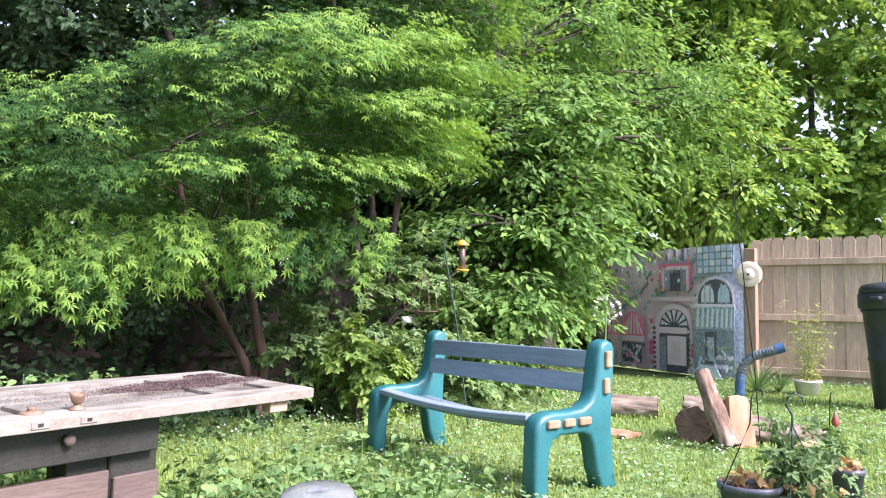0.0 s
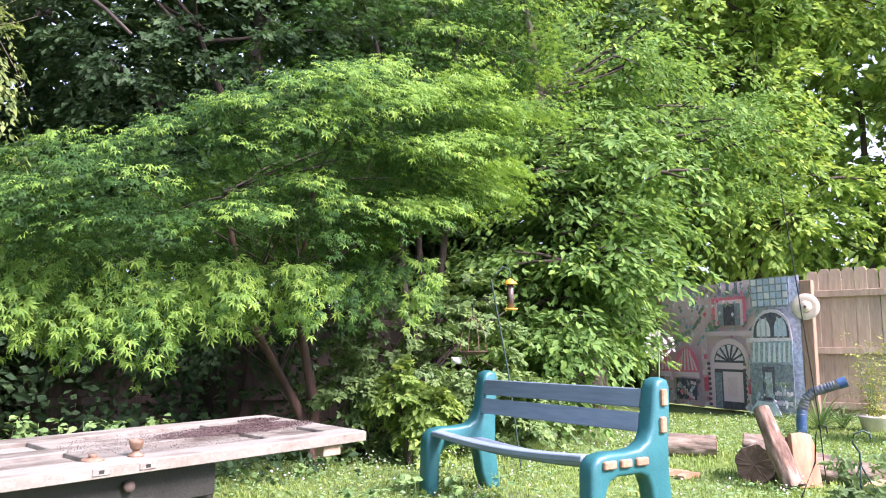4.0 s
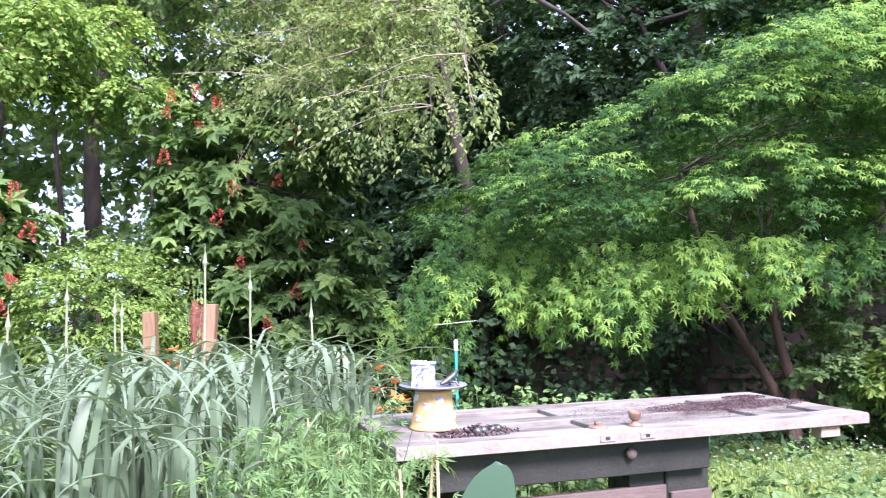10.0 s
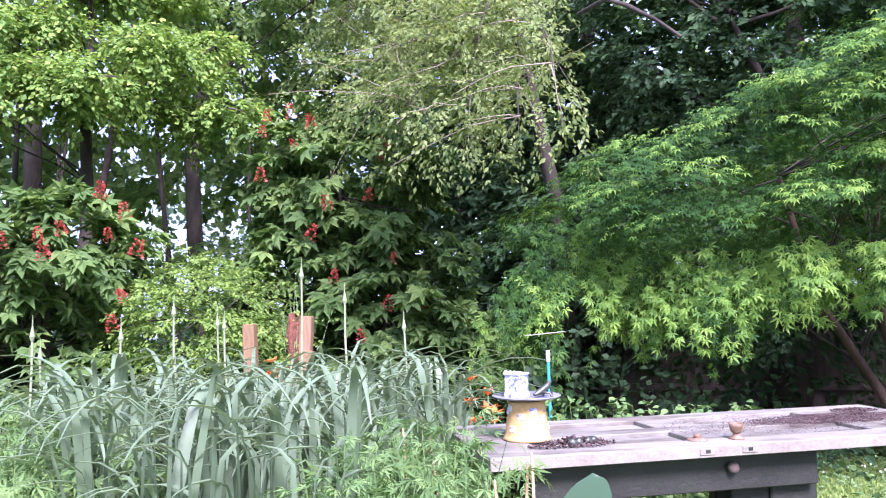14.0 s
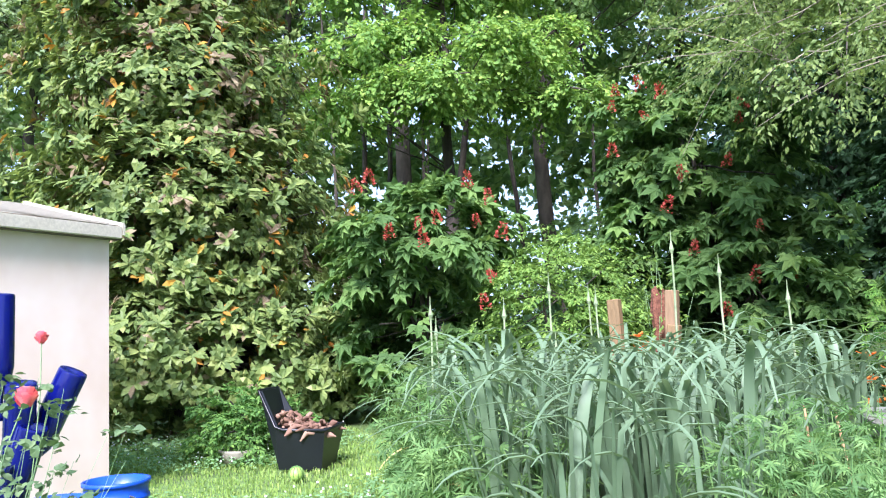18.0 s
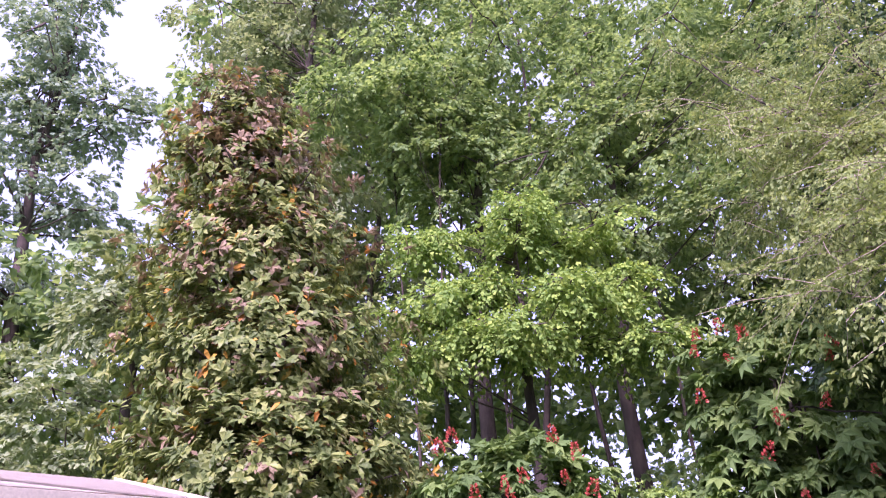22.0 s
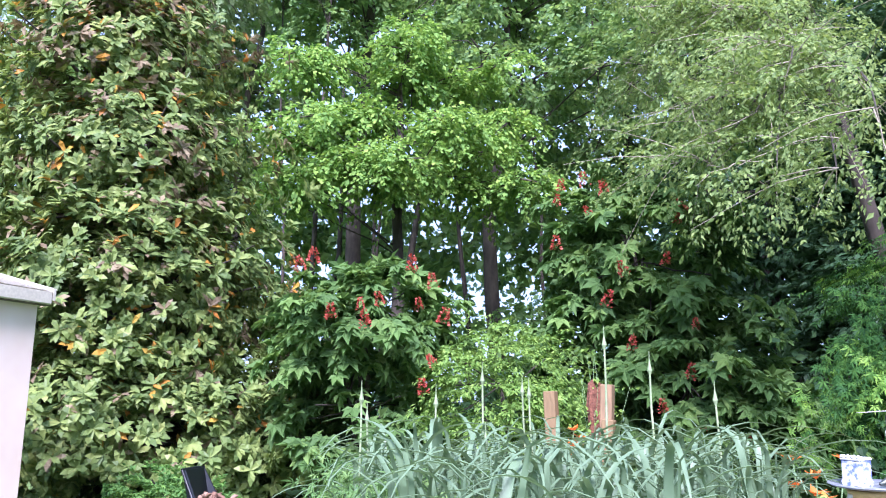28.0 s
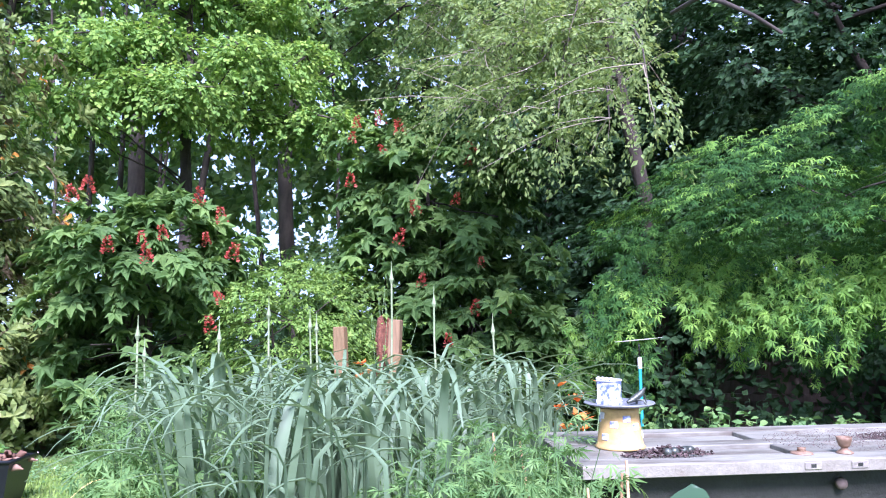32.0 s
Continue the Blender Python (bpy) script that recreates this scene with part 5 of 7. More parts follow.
def shed():
    # x along the front wall from the visible corner, y into the shed
    t = thing("garden_shed", -5.95, 0.0, 0, math.degrees(math.atan2(-1.3, 1.05)) + 180, "pale beige vinyl garden shed with a low white roof", "shed")
    t.matrix_basis = Matrix.Translation((-6.025, -0.089, 0)) @ Matrix(((0.63, -0.777, 0, 0), (-0.777, -0.63, 0, 0), (0, 0, 1, 0), (0, 0, 0, 1))) @ pose(0, 0, 0)
    # columns: along the wall (0.63, -0.777), into the shed (-0.777, -0.63)
    w, d, h = 2.5, 1.9, 1.74
    part("front_wall", slab((w, 0.05, h), (w / 2, 0.025, h / 2), 0.004), M["vinyl"], t)
    part("side_wall", slab((0.05, d - 0.1, h), (0.025, d / 2, h / 2), 0.004), M["vinyl"], t)
    part("side_wall", slab((0.05, d - 0.1, h), (w - 0.025, d / 2, h / 2), 0.004), M["vinyl"], t)
    part("rear_wall", slab((w, 0.05, h), (w / 2, d - 0.025, h / 2), 0.004), M["vinyl"], t)
    part("fascia", slab((w + 0.1, 0.03, 0.085), (w / 2 + 0.02, -0.075, h + 0.035), 0.006), M["roof"], t)
    part("soffit", slab((w + 0.1, 0.06, 0.02), (w / 2, -0.032, h - 0.002)), M["dark_fence"], t)
    ridge = 0.27
    for front in (True, False):
        y0, y1 = (-0.09, d / 2) if front else (d / 2, d + 0.09)
        z0, z1 = (h + 0.08, h + 0.08 + ridge) if front else (h + 0.08 + ridge, h + 0.08)
        b = bmesh.new()
        q = [b.verts.new(c) for c in ((-0.03, y0, z0), (w + 0.07, y0, z0), (w + 0.07, y1, z1), (-0.03, y1, z1))]
        bmesh.ops.solidify(b, geom=[b.faces.new(q)], thickness=0.03)
        part("roof_panel", b, M["roof"], t)
    for x in (0.0, w):
        part("gable", prism([(0, h + 0.002), (d, h + 0.002), (d / 2, h + ridge + 0.05)], 0.04, m=Matrix.Translation((x + (0.05 if x == 0 else -0.01), 0, 0)) @ Matrix.Rotation(radians(90), 4, "Z")), M["vinyl"], t)
    for x in (-0.035, w + 0.075):
        part("rake_trim", prism([(-0.09, h + 0.02), (d / 2, h + ridge + 0.02), (d / 2, h + ridge + 0.1), (-0.09, h + 0.1)], 0.02, m=Matrix.Translation((x, 0, 0)) @ Matrix.Rotation(radians(90), 4, "Z")), M["roof"], t)


shed()

# ---- table ----
M["door_paint"] = surface("weathered white door paint", [(0.3, (0.06, 0.047, 0.036)), (0.4, (0.12, 0.113, 0.085)), (0.52, (0.19, 0.19, 0.152)), (0.7, (0.228, 0.231, 0.188))], 9, 0.65, bump=0.35, fine=60, stretch=(0.251, 0.920, 0.683))
M["door_edge"] = surface("stained white door edge", [(0.28, (0.168, 0.101, 0.065)), (0.4, (0.215, 0.2, 0.155)), (0.7, (0.265, 0.262, 0.212))], 5, 0.6, bump=0.3)
M["table_frame"] = surface("dark weathered timber", [(0.3, (0.012, 0.014, 0.0095)), (0.7, (0.026, 0.03, 0.021))], 6, 0.6, bump=0.3)
M["plank"] = surface("bare brown plank", [(0.3, (0.07, 0.052, 0.04)), (0.7, (0.125, 0.097, 0.078))], 6, 0.85, bump=0.4, stretch=(0.2, 1, 1))
M["seed"] = surface("dark spilled seed", [(0.3, (0.05, 0.034, 0.03)), (0.7, (0.115, 0.08, 0.07))], 40, 0.95, bump=0.6)
M["brass"] = surface("tarnished brass", [(0.3, (0.16, 0.1, 0.06)), (0.7, (0.3, 0.2, 0.13))], 14, 0.6, 0.3, bump=0.3)
M["steel"] = surface("rusty latch plate", [(0.3, (0.3, 0.27, 0.23)), (0.7, (0.5, 0.46, 0.4))], 14, 0.5, 0.6)
TABLE = Matrix.Translation((-1.52, 3.08, 0)) @ Matrix.Rotation(radians(53.5), 4, "Z") @ Matrix.Rotation(radians(2.8), 4, "X")
TOP = 0.645


def table():
    t = new("door_table")
    t.matrix_basis = TABLE
    tagged(t, "outdoor table of an old white door on dark legs", "table")
    l, w, th = 2.05, 0.74, 0.045
    # stiles, rails and sunk panels of the door; x along, y across
    for y in (-w / 2 + 0.055, w / 2 - 0.055):
        part("stile", slab((l, 0.11, th), (0, y, TOP - th / 2), 0.004), M["door_paint"], t)
    part("centre_stile", slab((l - 0.3, 0.1, th), (0, 0, TOP - th / 2), 0.004), M["door_paint"], t)
    for x, rw in ((-l / 2 + 0.11, 0.22), (-0.1, 0.2), (0.62, 0.1), (l / 2 - 0.07, 0.14)):
        for y in (-0.155, 0.155):
            part("cross_rail", slab((rw, 0.206, th), (x, y, TOP - th / 2 - 0.0008), 0.003), M["door_paint"], t)
    part("end_rail", slab((0.15, 0.104, th), (l / 2 - 0.075, 0, TOP - th / 2 - 0.0004), 0.003), M["door_paint"], t)
    part("end_rail", slab((0.15, 0.104, th), (-l / 2 + 0.075, 0, TOP - th / 2 - 0.0004), 0.003), M["door_paint"], t)
    for x0, x1 in ((-l / 2 + 0.22, -0.2), (0.0, 0.57), (0.67, l / 2 - 0.14)):
        for y in (-0.155, 0.155):
            part("panel", slab((x1 - x0, 0.208, th - 0.024), ((x0 + x1) / 2, y, TOP - th / 2 - 0.006), 0.003), M["door_paint"], t)
            part("raised_panel", slab((x1 - x0 - 0.05, 0.11, 0.008), ((x0 + x1) / 2, y, TOP - 0.014), 0.0035), M["door_paint"], t)
    part("door_edge", slab((l + 0.004, 0.006, th - 0.004), (0, -w / 2 - 0.001, TOP - th / 2 - 0.002), 0.002), M["door_edge"], t, "stained painted edge")
    part("door_edge", slab((0.006, w, th - 0.004), (l / 2 + 0.001, 0, TOP - th / 2 - 0.002), 0.002), M["door_edge"], t)
    for x in (-0.22, -0.05):
        part("latch_plate", slab((0.062, 0.004, 0.026), (x, -w / 2 - 0.006, TOP - 0.022), 0.002), M["steel"], t, "worn metal latch plate")
        # Dark block on the plate stands in for the shade inside its hole.
        part("latch_hole", slab((0.018, 0.003, 0.012), (x, -w / 2 - 0.008, TOP - 0.022)), M["table_frame"], t)
    part("apron", slab((1.14, 0.04, 0.14), (-0.28, -w / 2 + 0.1, TOP - th - 0.072), 0.004), M["table_frame"], t)
    part("apron", slab((1.14, 0.04, 0.14), (-0.28, w / 2 - 0.12, TOP - th - 0.072), 0.004), M["table_frame"], t)
    for x in (-0.68, 0.22):
        part("leg", slab((0.2, 0.06, TOP - th - 0.06), (x, -w / 2 + 0.16, (TOP - th - 0.06) / 2 - 0.01), 0.006), M["table_frame"], t)
        part("leg", slab((0.2, 0.06, TOP - th - 0.06), (x, w / 2 - 0.18, (TOP - th - 0.06) / 2 - 0.01), 0.006), M["table_frame"], t)
        part("leg_board", slab((0.19, 0.02, 0.36), (x + 0.003, -w / 2 + 0.118, 0.19), 0.004), M["plank"], t, "bare brown board on the leg")
    part("stretcher", slab((0.86, 0.03, 0.13), (-0.23, -w / 2 + 0.15, 0.33), 0.004), M["plank"], t, "bare brown stretcher board")
    part("brace", slab((0.16, 0.05, 0.1), (0.04, -w / 2 + 0.17, 0.44), 0.004), M["table_frame"], t)
    part("knob", lathe([(0.001, 0.05), (0.022, 0.044), (0.028, 0.03), (0.02, 0.012), (0.01, 0.0)], 14, m=Matrix.Translation((-0.08, -w / 2 + 0.085, TOP - 0.1)) @ Matrix.Scale(0.8, 4) @ Matrix.Rotation(radians(90), 4, "X")), M["plank"], t, "pale wooden door knob", smooth=True)
    part("bracket", slab((0.1, 0.06, 0.05), (l / 2 - 0.18, -w / 2 + 0.05, TOP - th - 0.026), 0.004), M["fence_new"], t)


table()
M["tub"] = surface("dull slate-blue plastic", [(0.3, (0.07, 0.085, 0.105)), (0.7, (0.13, 0.15, 0.175))], 8, 0.5, bump=0.1)
tub = thing("plastic_tub", -1.75, 3.0, 0, 50, "low slate-blue plastic tub standing under the door table", "tub")
part("shell", lathe([(0.001, 0.0), (0.2, 0.0), (0.24, 0.19), (0.255, 0.2), (0.25, 0.215), (0.225, 0.205), (0.19, 0.02), (0.001, 0.015)], 32), M["tub"], tub, smooth=True)


def scatter(name, label, m, rx, ry, n, size, mat, category, seed, heap=0.01):
    rng = np.random.default_rng(seed)
    a, r = rng.uniform(0, 6.283, n), rng.uniform(0, 1, n) ** 0.7
    p = np.stack([np.cos(a) * r * rx, np.sin(a) * r * ry, rng.uniform(0, 1, n) * heap * (1.1 - r)], 1)
    v, f = blades(p, rng.normal(0, 1, (n, 3)) * [1, 1, 0.2], rng.normal(0, 1, (n, 3)), rng.uniform(*size, n), WIDE)
    ob = part(name, (v, f), mat, at=m)
    tagged(ob, label, category, kind="stuff")


def table_pose(x, y, z=0.002, rz=0):
    return TABLE @ pose(x, y, TOP + z, 0, 0, rz)


def stain(name, label, m, rx, ry, seed):
    """A flat damp crust with a ragged outline."""
    n = 64
    pts = []
    for i in range(n):
        a = 2 * math.pi * i / n
        k = 1 + 0.28 * noise.noise(Vector((math.cos(a) * 2.2, math.sin(a) * 2.2, seed))) + 0.16 * noise.noise(Vector((math.cos(a) * 9, math.sin(a) * 9, seed + 4)))
        pts.append((math.cos(a) * rx * k, math.sin(a) * ry * k))
    tagged(part(name, prism(pts, 0.0015, m=Matrix.Rotation(radians(-90), 4, "X")), M["seed"], at=m), label, "stain")


stain("seed_crust", "dark crust of trodden seed on the table", table_pose(0.62, 0.02, 0.003), 0.3, 0.085, 3.0)
stain("seed_crust", "small dark crust of seed at the table end", table_pose(0.86, 0.2, 0.003), 0.09, 0.04, 8.0)
scatter("spilled_seed", "dark seed husks spilled over the table", table_pose(0.62, 0.02), 0.42, 0.13, 9000, (0.003, 0.007), M["seed"], "seed", 51)
scatter("spilled_seed_crumbs", "thin litter of husks round the cup", table_pose(0.25, -0.02), 0.45, 0.26, 2600, (0.003, 0.006), M["seed"], "seed", 52, 0.004)
scatter("seed_patch", "small dark patch of wet husks near the table end", table_pose(0.86, 0.2), 0.12, 0.06, 900, (0.004, 0.01), M["seed"], "seed", 53)
cup = new("brass_cup")
cup.matrix_basis = table_pose(-0.05, -0.29, 0.0) @ Matrix.Scale(0.85, 4)
tagged(cup, "small tarnished brass pedestal cup standing on the door table", "cup")
part("foot", lathe([(0.001, 0.0), (0.034, 0.0), (0.034, 0.006), (0.016, 0.016), (0.012, 0.024)], 20), M["brass"], cup, smooth=True)
part("bowl", lathe([(0.012, 0.022), (0.024, 0.034), (0.03, 0.055), (0.031, 0.068), (0.027, 0.068), (0.024, 0.05), (0.001, 0.04)], 20), M["brass"], cup, smooth=True)
knob = new("metal_ornament")
knob.matrix_basis = table_pose(-0.2, -0.27, 0.0) @ Matrix.Scale(0.8, 4)
tagged(knob, "low tarnished metal ornament lying on the table", "ornament")
part("plate", lathe([(0.001, 0.0), (0.05, 0.0), (0.045, 0.006), (0.02, 0.012)], 18), M["brass"], knob, smooth=True)
part("stub", lathe([(0.02, 0.011), (0.016, 0.02), (0.02, 0.026), (0.001, 0.028)], 14), M["brass"], knob, smooth=True)

# yellow pot with a tray, little box and lizard-like figure on it
M["yellow_glaze"] = surface("warm yellow glaze", [(0.3, (0.5, 0.33, 0.12)), (0.7, (0.62, 0.43, 0.18))], 9, 0.35, bump=0.1, vary=0.02)
M["blue_glaze"] = surface("blue patterned glaze", [(0.4, (0.12, 0.16, 0.42)), (0.55, (0.6, 0.62, 0.72)), (0.7, (0.7, 0.7, 0.74))], 45, 0.3, bump=0.1)
M["white_glaze"] = surface("white glaze", [(0.3, (0.72, 0.72, 0.72)), (0.7, (0.8, 0.8, 0.8))], 20, 0.3, bump=0.05)
M["slate_glaze"] = surface("grey-blue glazed tray", [(0.3, (0.12, 0.13, 0.15)), (0.7, (0.25, 0.27, 0.3))], 14, 0.35)
M["bronze"] = surface("dark bronze", [(0.3, (0.05, 0.06, 0.05)), (0.7, (0.14, 0.16, 0.13))], 30, 0.4, 0.6)
pot_m = table_pose(-0.785, -0.04, 0.0) @ Matrix.Diagonal((0.9, 0.9, 0.84, 1))
pot = new("mosaic_pot")
pot.matrix_basis = pot_m
tagged(pot, "upturned yellow ceramic pot with small blue picture tiles", "pot")
part("body", lathe([(0.001, 0.0), (0.1, 0.0), (0.106, 0.006), (0.098, 0.014), (0.094, 0.03), (0.078, 0.16), (0.082, 0.175), (0.001, 0.176)], 32), M["yellow_glaze"], pot, smooth=True)
for k, (a, z) in enumerate(((-150, 0.055), (-95, 0.05), (-60, 0.1), (-125, 0.11), (-20, 0.06), (30, 0.11), (80, 0.05), (130, 0.1), (175, 0.13), (-88, 0.135), (-170, 0.145))):
    r = 0.0975 - 0.125 * z
    part("picture_tile", slab((0.034, 0.006, 0.03), (0, 0, 0), 0.003), M["white_glaze" if k % 3 == 1 else "blue_glaze"], pot, at=pose(r * math.cos(radians(a)), r * math.sin(radians(a)), z, -7, 0, a + 90) )
tray = new("glazed_tray")
tray.matrix_basis = table_pose(-0.785, -0.04, 0.15) @ Matrix.Scale(0.95, 4)
tagged(tray, "round grey-blue glazed tray lying on the yellow pot", "tray")
part("dish", lathe([(0.001, 0.0), (0.05, 0.0), (0.12, 0.008), (0.14, 0.016), (0.137, 0.02), (0.115, 0.013), (0.001, 0.008)], 36), M["slate_glaze"], tray, smooth=True)
box = new("porcelain_box")
box.matrix_basis = table_pose(-0.82, -0.03, 0.158, -50) @ Matrix.Scale(0.85, 4)
tagged(box, "blue and white patterned porcelain box standing on the tray", "box")
part("body", prism([(-0.042, 0), (0.042, 0), (0.047, 0.018), (0.04, 0.026), (0.04, 0.1), (-0.04, 0.1), (-0.04, 0.026), (-0.047, 0.018)], 0.078, 0.004, m=Matrix.Translation((0, -0.039, 0))), M["blue_glaze"], box)
part("lid", slab((0.09, 0.088, 0.012), (0, 0, 0.107), 0.005), M["white_glaze"], box)
for k in range(4):
    part("rim_scallop", lathe([(0.001, 0.012), (0.011, 0.008), (0.012, 0.0)], 8, (-0.033 + 0.022 * k, -0.034, 0.112)), M["white_glaze"], box, smooth=True)
tagged(part("frog_figurine", join([tube([(-0.04, 0, 0.012), (-0.01, 0, 0.024), (0.02, 0, 0.045), (0.035, 0, 0.062)], [0.006, 0.014, 0.012, 0.004], 8), tube([(-0.005, 0.012, 0.02), (0.012, 0.03, 0.02), (0.02, 0.034, 0.0)], [0.006, 0.005, 0.004], 6),
                                         tube([(-0.005, -0.012, 0.02), (0.012, -0.03, 0.02), (0.02, -0.034, 0.0)], [0.006, 0.005, 0.004], 6), tube([(0.02, 0.008, 0.045), (0.045, 0.02, 0.03), (0.05, 0.022, 0.0)], [0.005, 0.004, 0.004], 6)]), M["bronze"], smooth=True, at=table_pose(-0.73, -0.08, 0.16, 10)),
             "small dark bronze figure sitting on the tray", "figurine")
scatter("bead_string", "heap of dark chains and beads lying on the table", table_pose(-0.68, -0.24, 0.004), 0.17, 0.045, 900, (0.007, 0.016), M["seed"], "beads", 54, 0.035)
for k, (x, y, a) in enumerate(((-0.66, -0.27, -80), (-0.62, -0.26, -70), (-0.69, -0.275, -95), (-0.59, -0.245, -60))):
    c = tagged(part("dried_pod", lathe([(0.012, 0.0), (0.016, 0.01), (0.013, 0.035), (0.006, 0.06), (0.001, 0.062)], 12, m=Matrix.Rotation(radians(90), 4, "Y")), M["bronze"], smooth=True, at=table_pose(x, y, 0.017, a + 180)), "short dark hollow pod lying on the table", "pod", "pods on the table")


# ---- bench ----
M["green_plastic"] = surface("teal-green moulded plastic", [(0.3, (0.012, 0.115, 0.12)), (0.7, (0.018, 0.155, 0.16))], 4, 0.42, bump=0.12, fine=120, vary=0.03)
M["blue_slat"] = surface("grey-blue painted slat", [(0.3, (0.155, 0.22, 0.262)), (0.7, (0.21, 0.288, 0.335))], 4, 0.6, bump=0.25, fine=50, stretch=(0.702, 0.091, 0.800))
M["raw_wood"] = surface("raw pine end grain", [(0.3, (0.3, 0.165, 0.09)), (0.7, (0.45, 0.275, 0.165))], 12, 0.75, bump=0.3, fine=70)


def bench():
    # x: from front to back, y: from the end shown nearest to the other
    b = Vector((0.811, 0.584, 0))
    a = Vector((-0.584, 0.811, 0))
    t = new("garden_bench")
    t.matrix_basis = Matrix(((b.x, a.x, 0, 0.43), (b.y, a.y, 0, 4.17), (0, 0, 1, 0), (0, 0, 0, 1)))
    tagged(t, "garden bench with teal plastic ends and grey-blue slats", "bench")
    outline = [(x, z * 0.955) for x, z in [(0.0, 0), (0.105, 0), (0.115, 0.2), (0.125, 0.27), (0.15, 0.315), (0.2, 0.335), (0.36, 0.335), (0.41, 0.315), (0.435, 0.26), (0.46, 0.12), (0.5, 0), (0.62, 0), (0.595, 0.2), (0.585, 0.36), (0.59, 0.5), (0.61, 0.72),
               (0.612, 0.8), (0.595, 0.84), (0.555, 0.855), (0.51, 0.84), (0.49, 0.8), (0.47, 0.68), (0.455, 0.58), (0.42, 0.51), (0.36, 0.475), (0.25, 0.465), (0.14, 0.468), (0.07, 0.455), (0.03, 0.42), (0.018, 0.36), (0.012, 0.2)]]
    for y in (-0.07, 1.52):
        e = part("bench_end", prism(outline, 0.115, 0.026, m=Matrix.Translation((0, y, 0)), seg=3), M["green_plastic"], t, "moulded teal plastic end frame", smooth=True)
        for x, z, sx, sz in ((0.13, 0.388, 0.085, 0.042), (0.245, 0.388, 0.075, 0.042), (0.36, 0.388, 0.085, 0.042), (0.545, 0.71, 0.042, 0.09), (0.53, 0.565, 0.042, 0.085)):
            part("plug", slab((sx, 0.03, sz), (x, y - 0.006 if y < 0 else y + 0.121, z), 0.006), M["raw_wood"], e, "raw pine slat end")
    n = 14
    for x, z, tilt in ((0.5, 0.735, 80), (0.478, 0.6, 80)):
        part("back_slat", slab((0.105, 1.48, 0.034), (0, 0, 0), 0.006, m=Matrix.Translation((x, 0.783, z * 0.955)) @ Matrix.Rotation(radians(-tilt), 4, "Y")), M["blue_slat"], t)
    for k, x in enumerate((0.09, 0.2, 0.31, 0.41)):
        bm = slab((0.09, 1.48, 0.034), (x, 0.783, (0.412, 0.375, 0.352, 0.345)[k]), 0.005)
        bmesh.ops.subdivide_edges(bm, edges=[e for e in bm.edges if abs(e.verts[0].co.y - e.verts[1].co.y) > 1], cuts=n)
        for v in bm.verts:
            v.co.z -= 0.03 * math.sin(math.pi * min(1, max(0, (v.co.y - 0.045) / 1.48)))
        part("seat_slat", bm, M["blue_slat"], t)


bench()

# ---- bird feeders ----
M["iron"] = surface("black iron", [(0.3, (0.012, 0.014, 0.013)), (0.7, (0.03, 0.035, 0.03))], 20, 0.5, 0.7)
M["green_iron"] = surface("dark green iron", [(0.3, (0.02, 0.06, 0.05)), (0.7, (0.05, 0.1, 0.085))], 20, 0.5, 0.3)
M["orange_paint"] = surface("orange-yellow plastic", [(0.3, (0.7, 0.34, 0.03)), (0.7, (0.8, 0.42, 0.05))], 14, 0.45)
M["seed_tube"] = surface("seed behind clear plastic", [(0.3, (0.05, 0.04, 0.035)), (0.7, (0.13, 0.1, 0.08))], 60, 0.25)
M["wicker"] = surface("brown wire and coir", [(0.3, (0.07, 0.045, 0.03)), (0.7, (0.16, 0.11, 0.075))], 40, 0.9)
pole = thing("feeder_pole", 0.02, 6.4, 0, 0, "thin leaning green iron pole with feeder hooks", "pole")
part("rod", tube([(0.2, 0.1, -0.05), (0.1, 0.05, 0.8), (-0.02, 0, 1.52)], 0.007, 8), M["green_iron"], pole, smooth=True)
part("hook", tube([(-0.02, 0, 1.46), (0.02, 0, 1.56), (0.08, 0.02, 1.62), (0.13, 0.03, 1.6), (0.14, 0.03, 1.55)], 0.005, 7), M["green_iron"], pole, smooth=True)
part("hook", tube([(-0.02, 0, 1.3), (-0.07, 0, 1.36), (-0.13, 0, 1.36), (-0.17, 0, 1.31), (-0.17, 0, 1.27)], 0.005, 7), M["iron"], pole, smooth=True)
feeder = thing("tube_feeder", 0.155, 6.43, 1.28, 0, "tube bird feeder with an orange cap and tray, full of seed", "bird feeder")
part("tube", lathe([(0.001, 0.0), (0.028, 0.0), (0.028, 0.2), (0.001, 0.2)], 20), M["seed_tube"], feeder, smooth=True)
part("cap", lathe([(0.058, 0.195), (0.06, 0.2), (0.02, 0.238), (0.001, 0.245)], 24), M["orange_paint"], feeder, "orange conical cap", smooth=True)
part("tray", lathe([(0.001, -0.012), (0.05, -0.012), (0.058, 0.0), (0.055, 0.003), (0.001, -0.002)], 24), M["orange_paint"], feeder, "orange seed tray", smooth=True)
part("hanger", tube([(-0.02, 0, 0.235), (-0.01, 0, 0.27), (0, 0, 0.285), (0.012, 0, 0.26), (0.02, 0, 0.235)], 0.002, 5), M["iron"], feeder)
part("perch", tube([(-0.07, 0, 0.07), (0.07, 0, 0.07)], 0.003, 6), M["iron"], feeder)
basket = thing("hanging_basket", -0.15, 6.4, 0.88, 0, "wire hanging basket with a shallow coir dish", "basket")
part("dish", lathe([(0.001, 0.03), (0.06, 0.035), (0.115, 0.06), (0.12, 0.066), (0.11, 0.066), (0.001, 0.045)], 22), M["wicker"], basket, smooth=True)
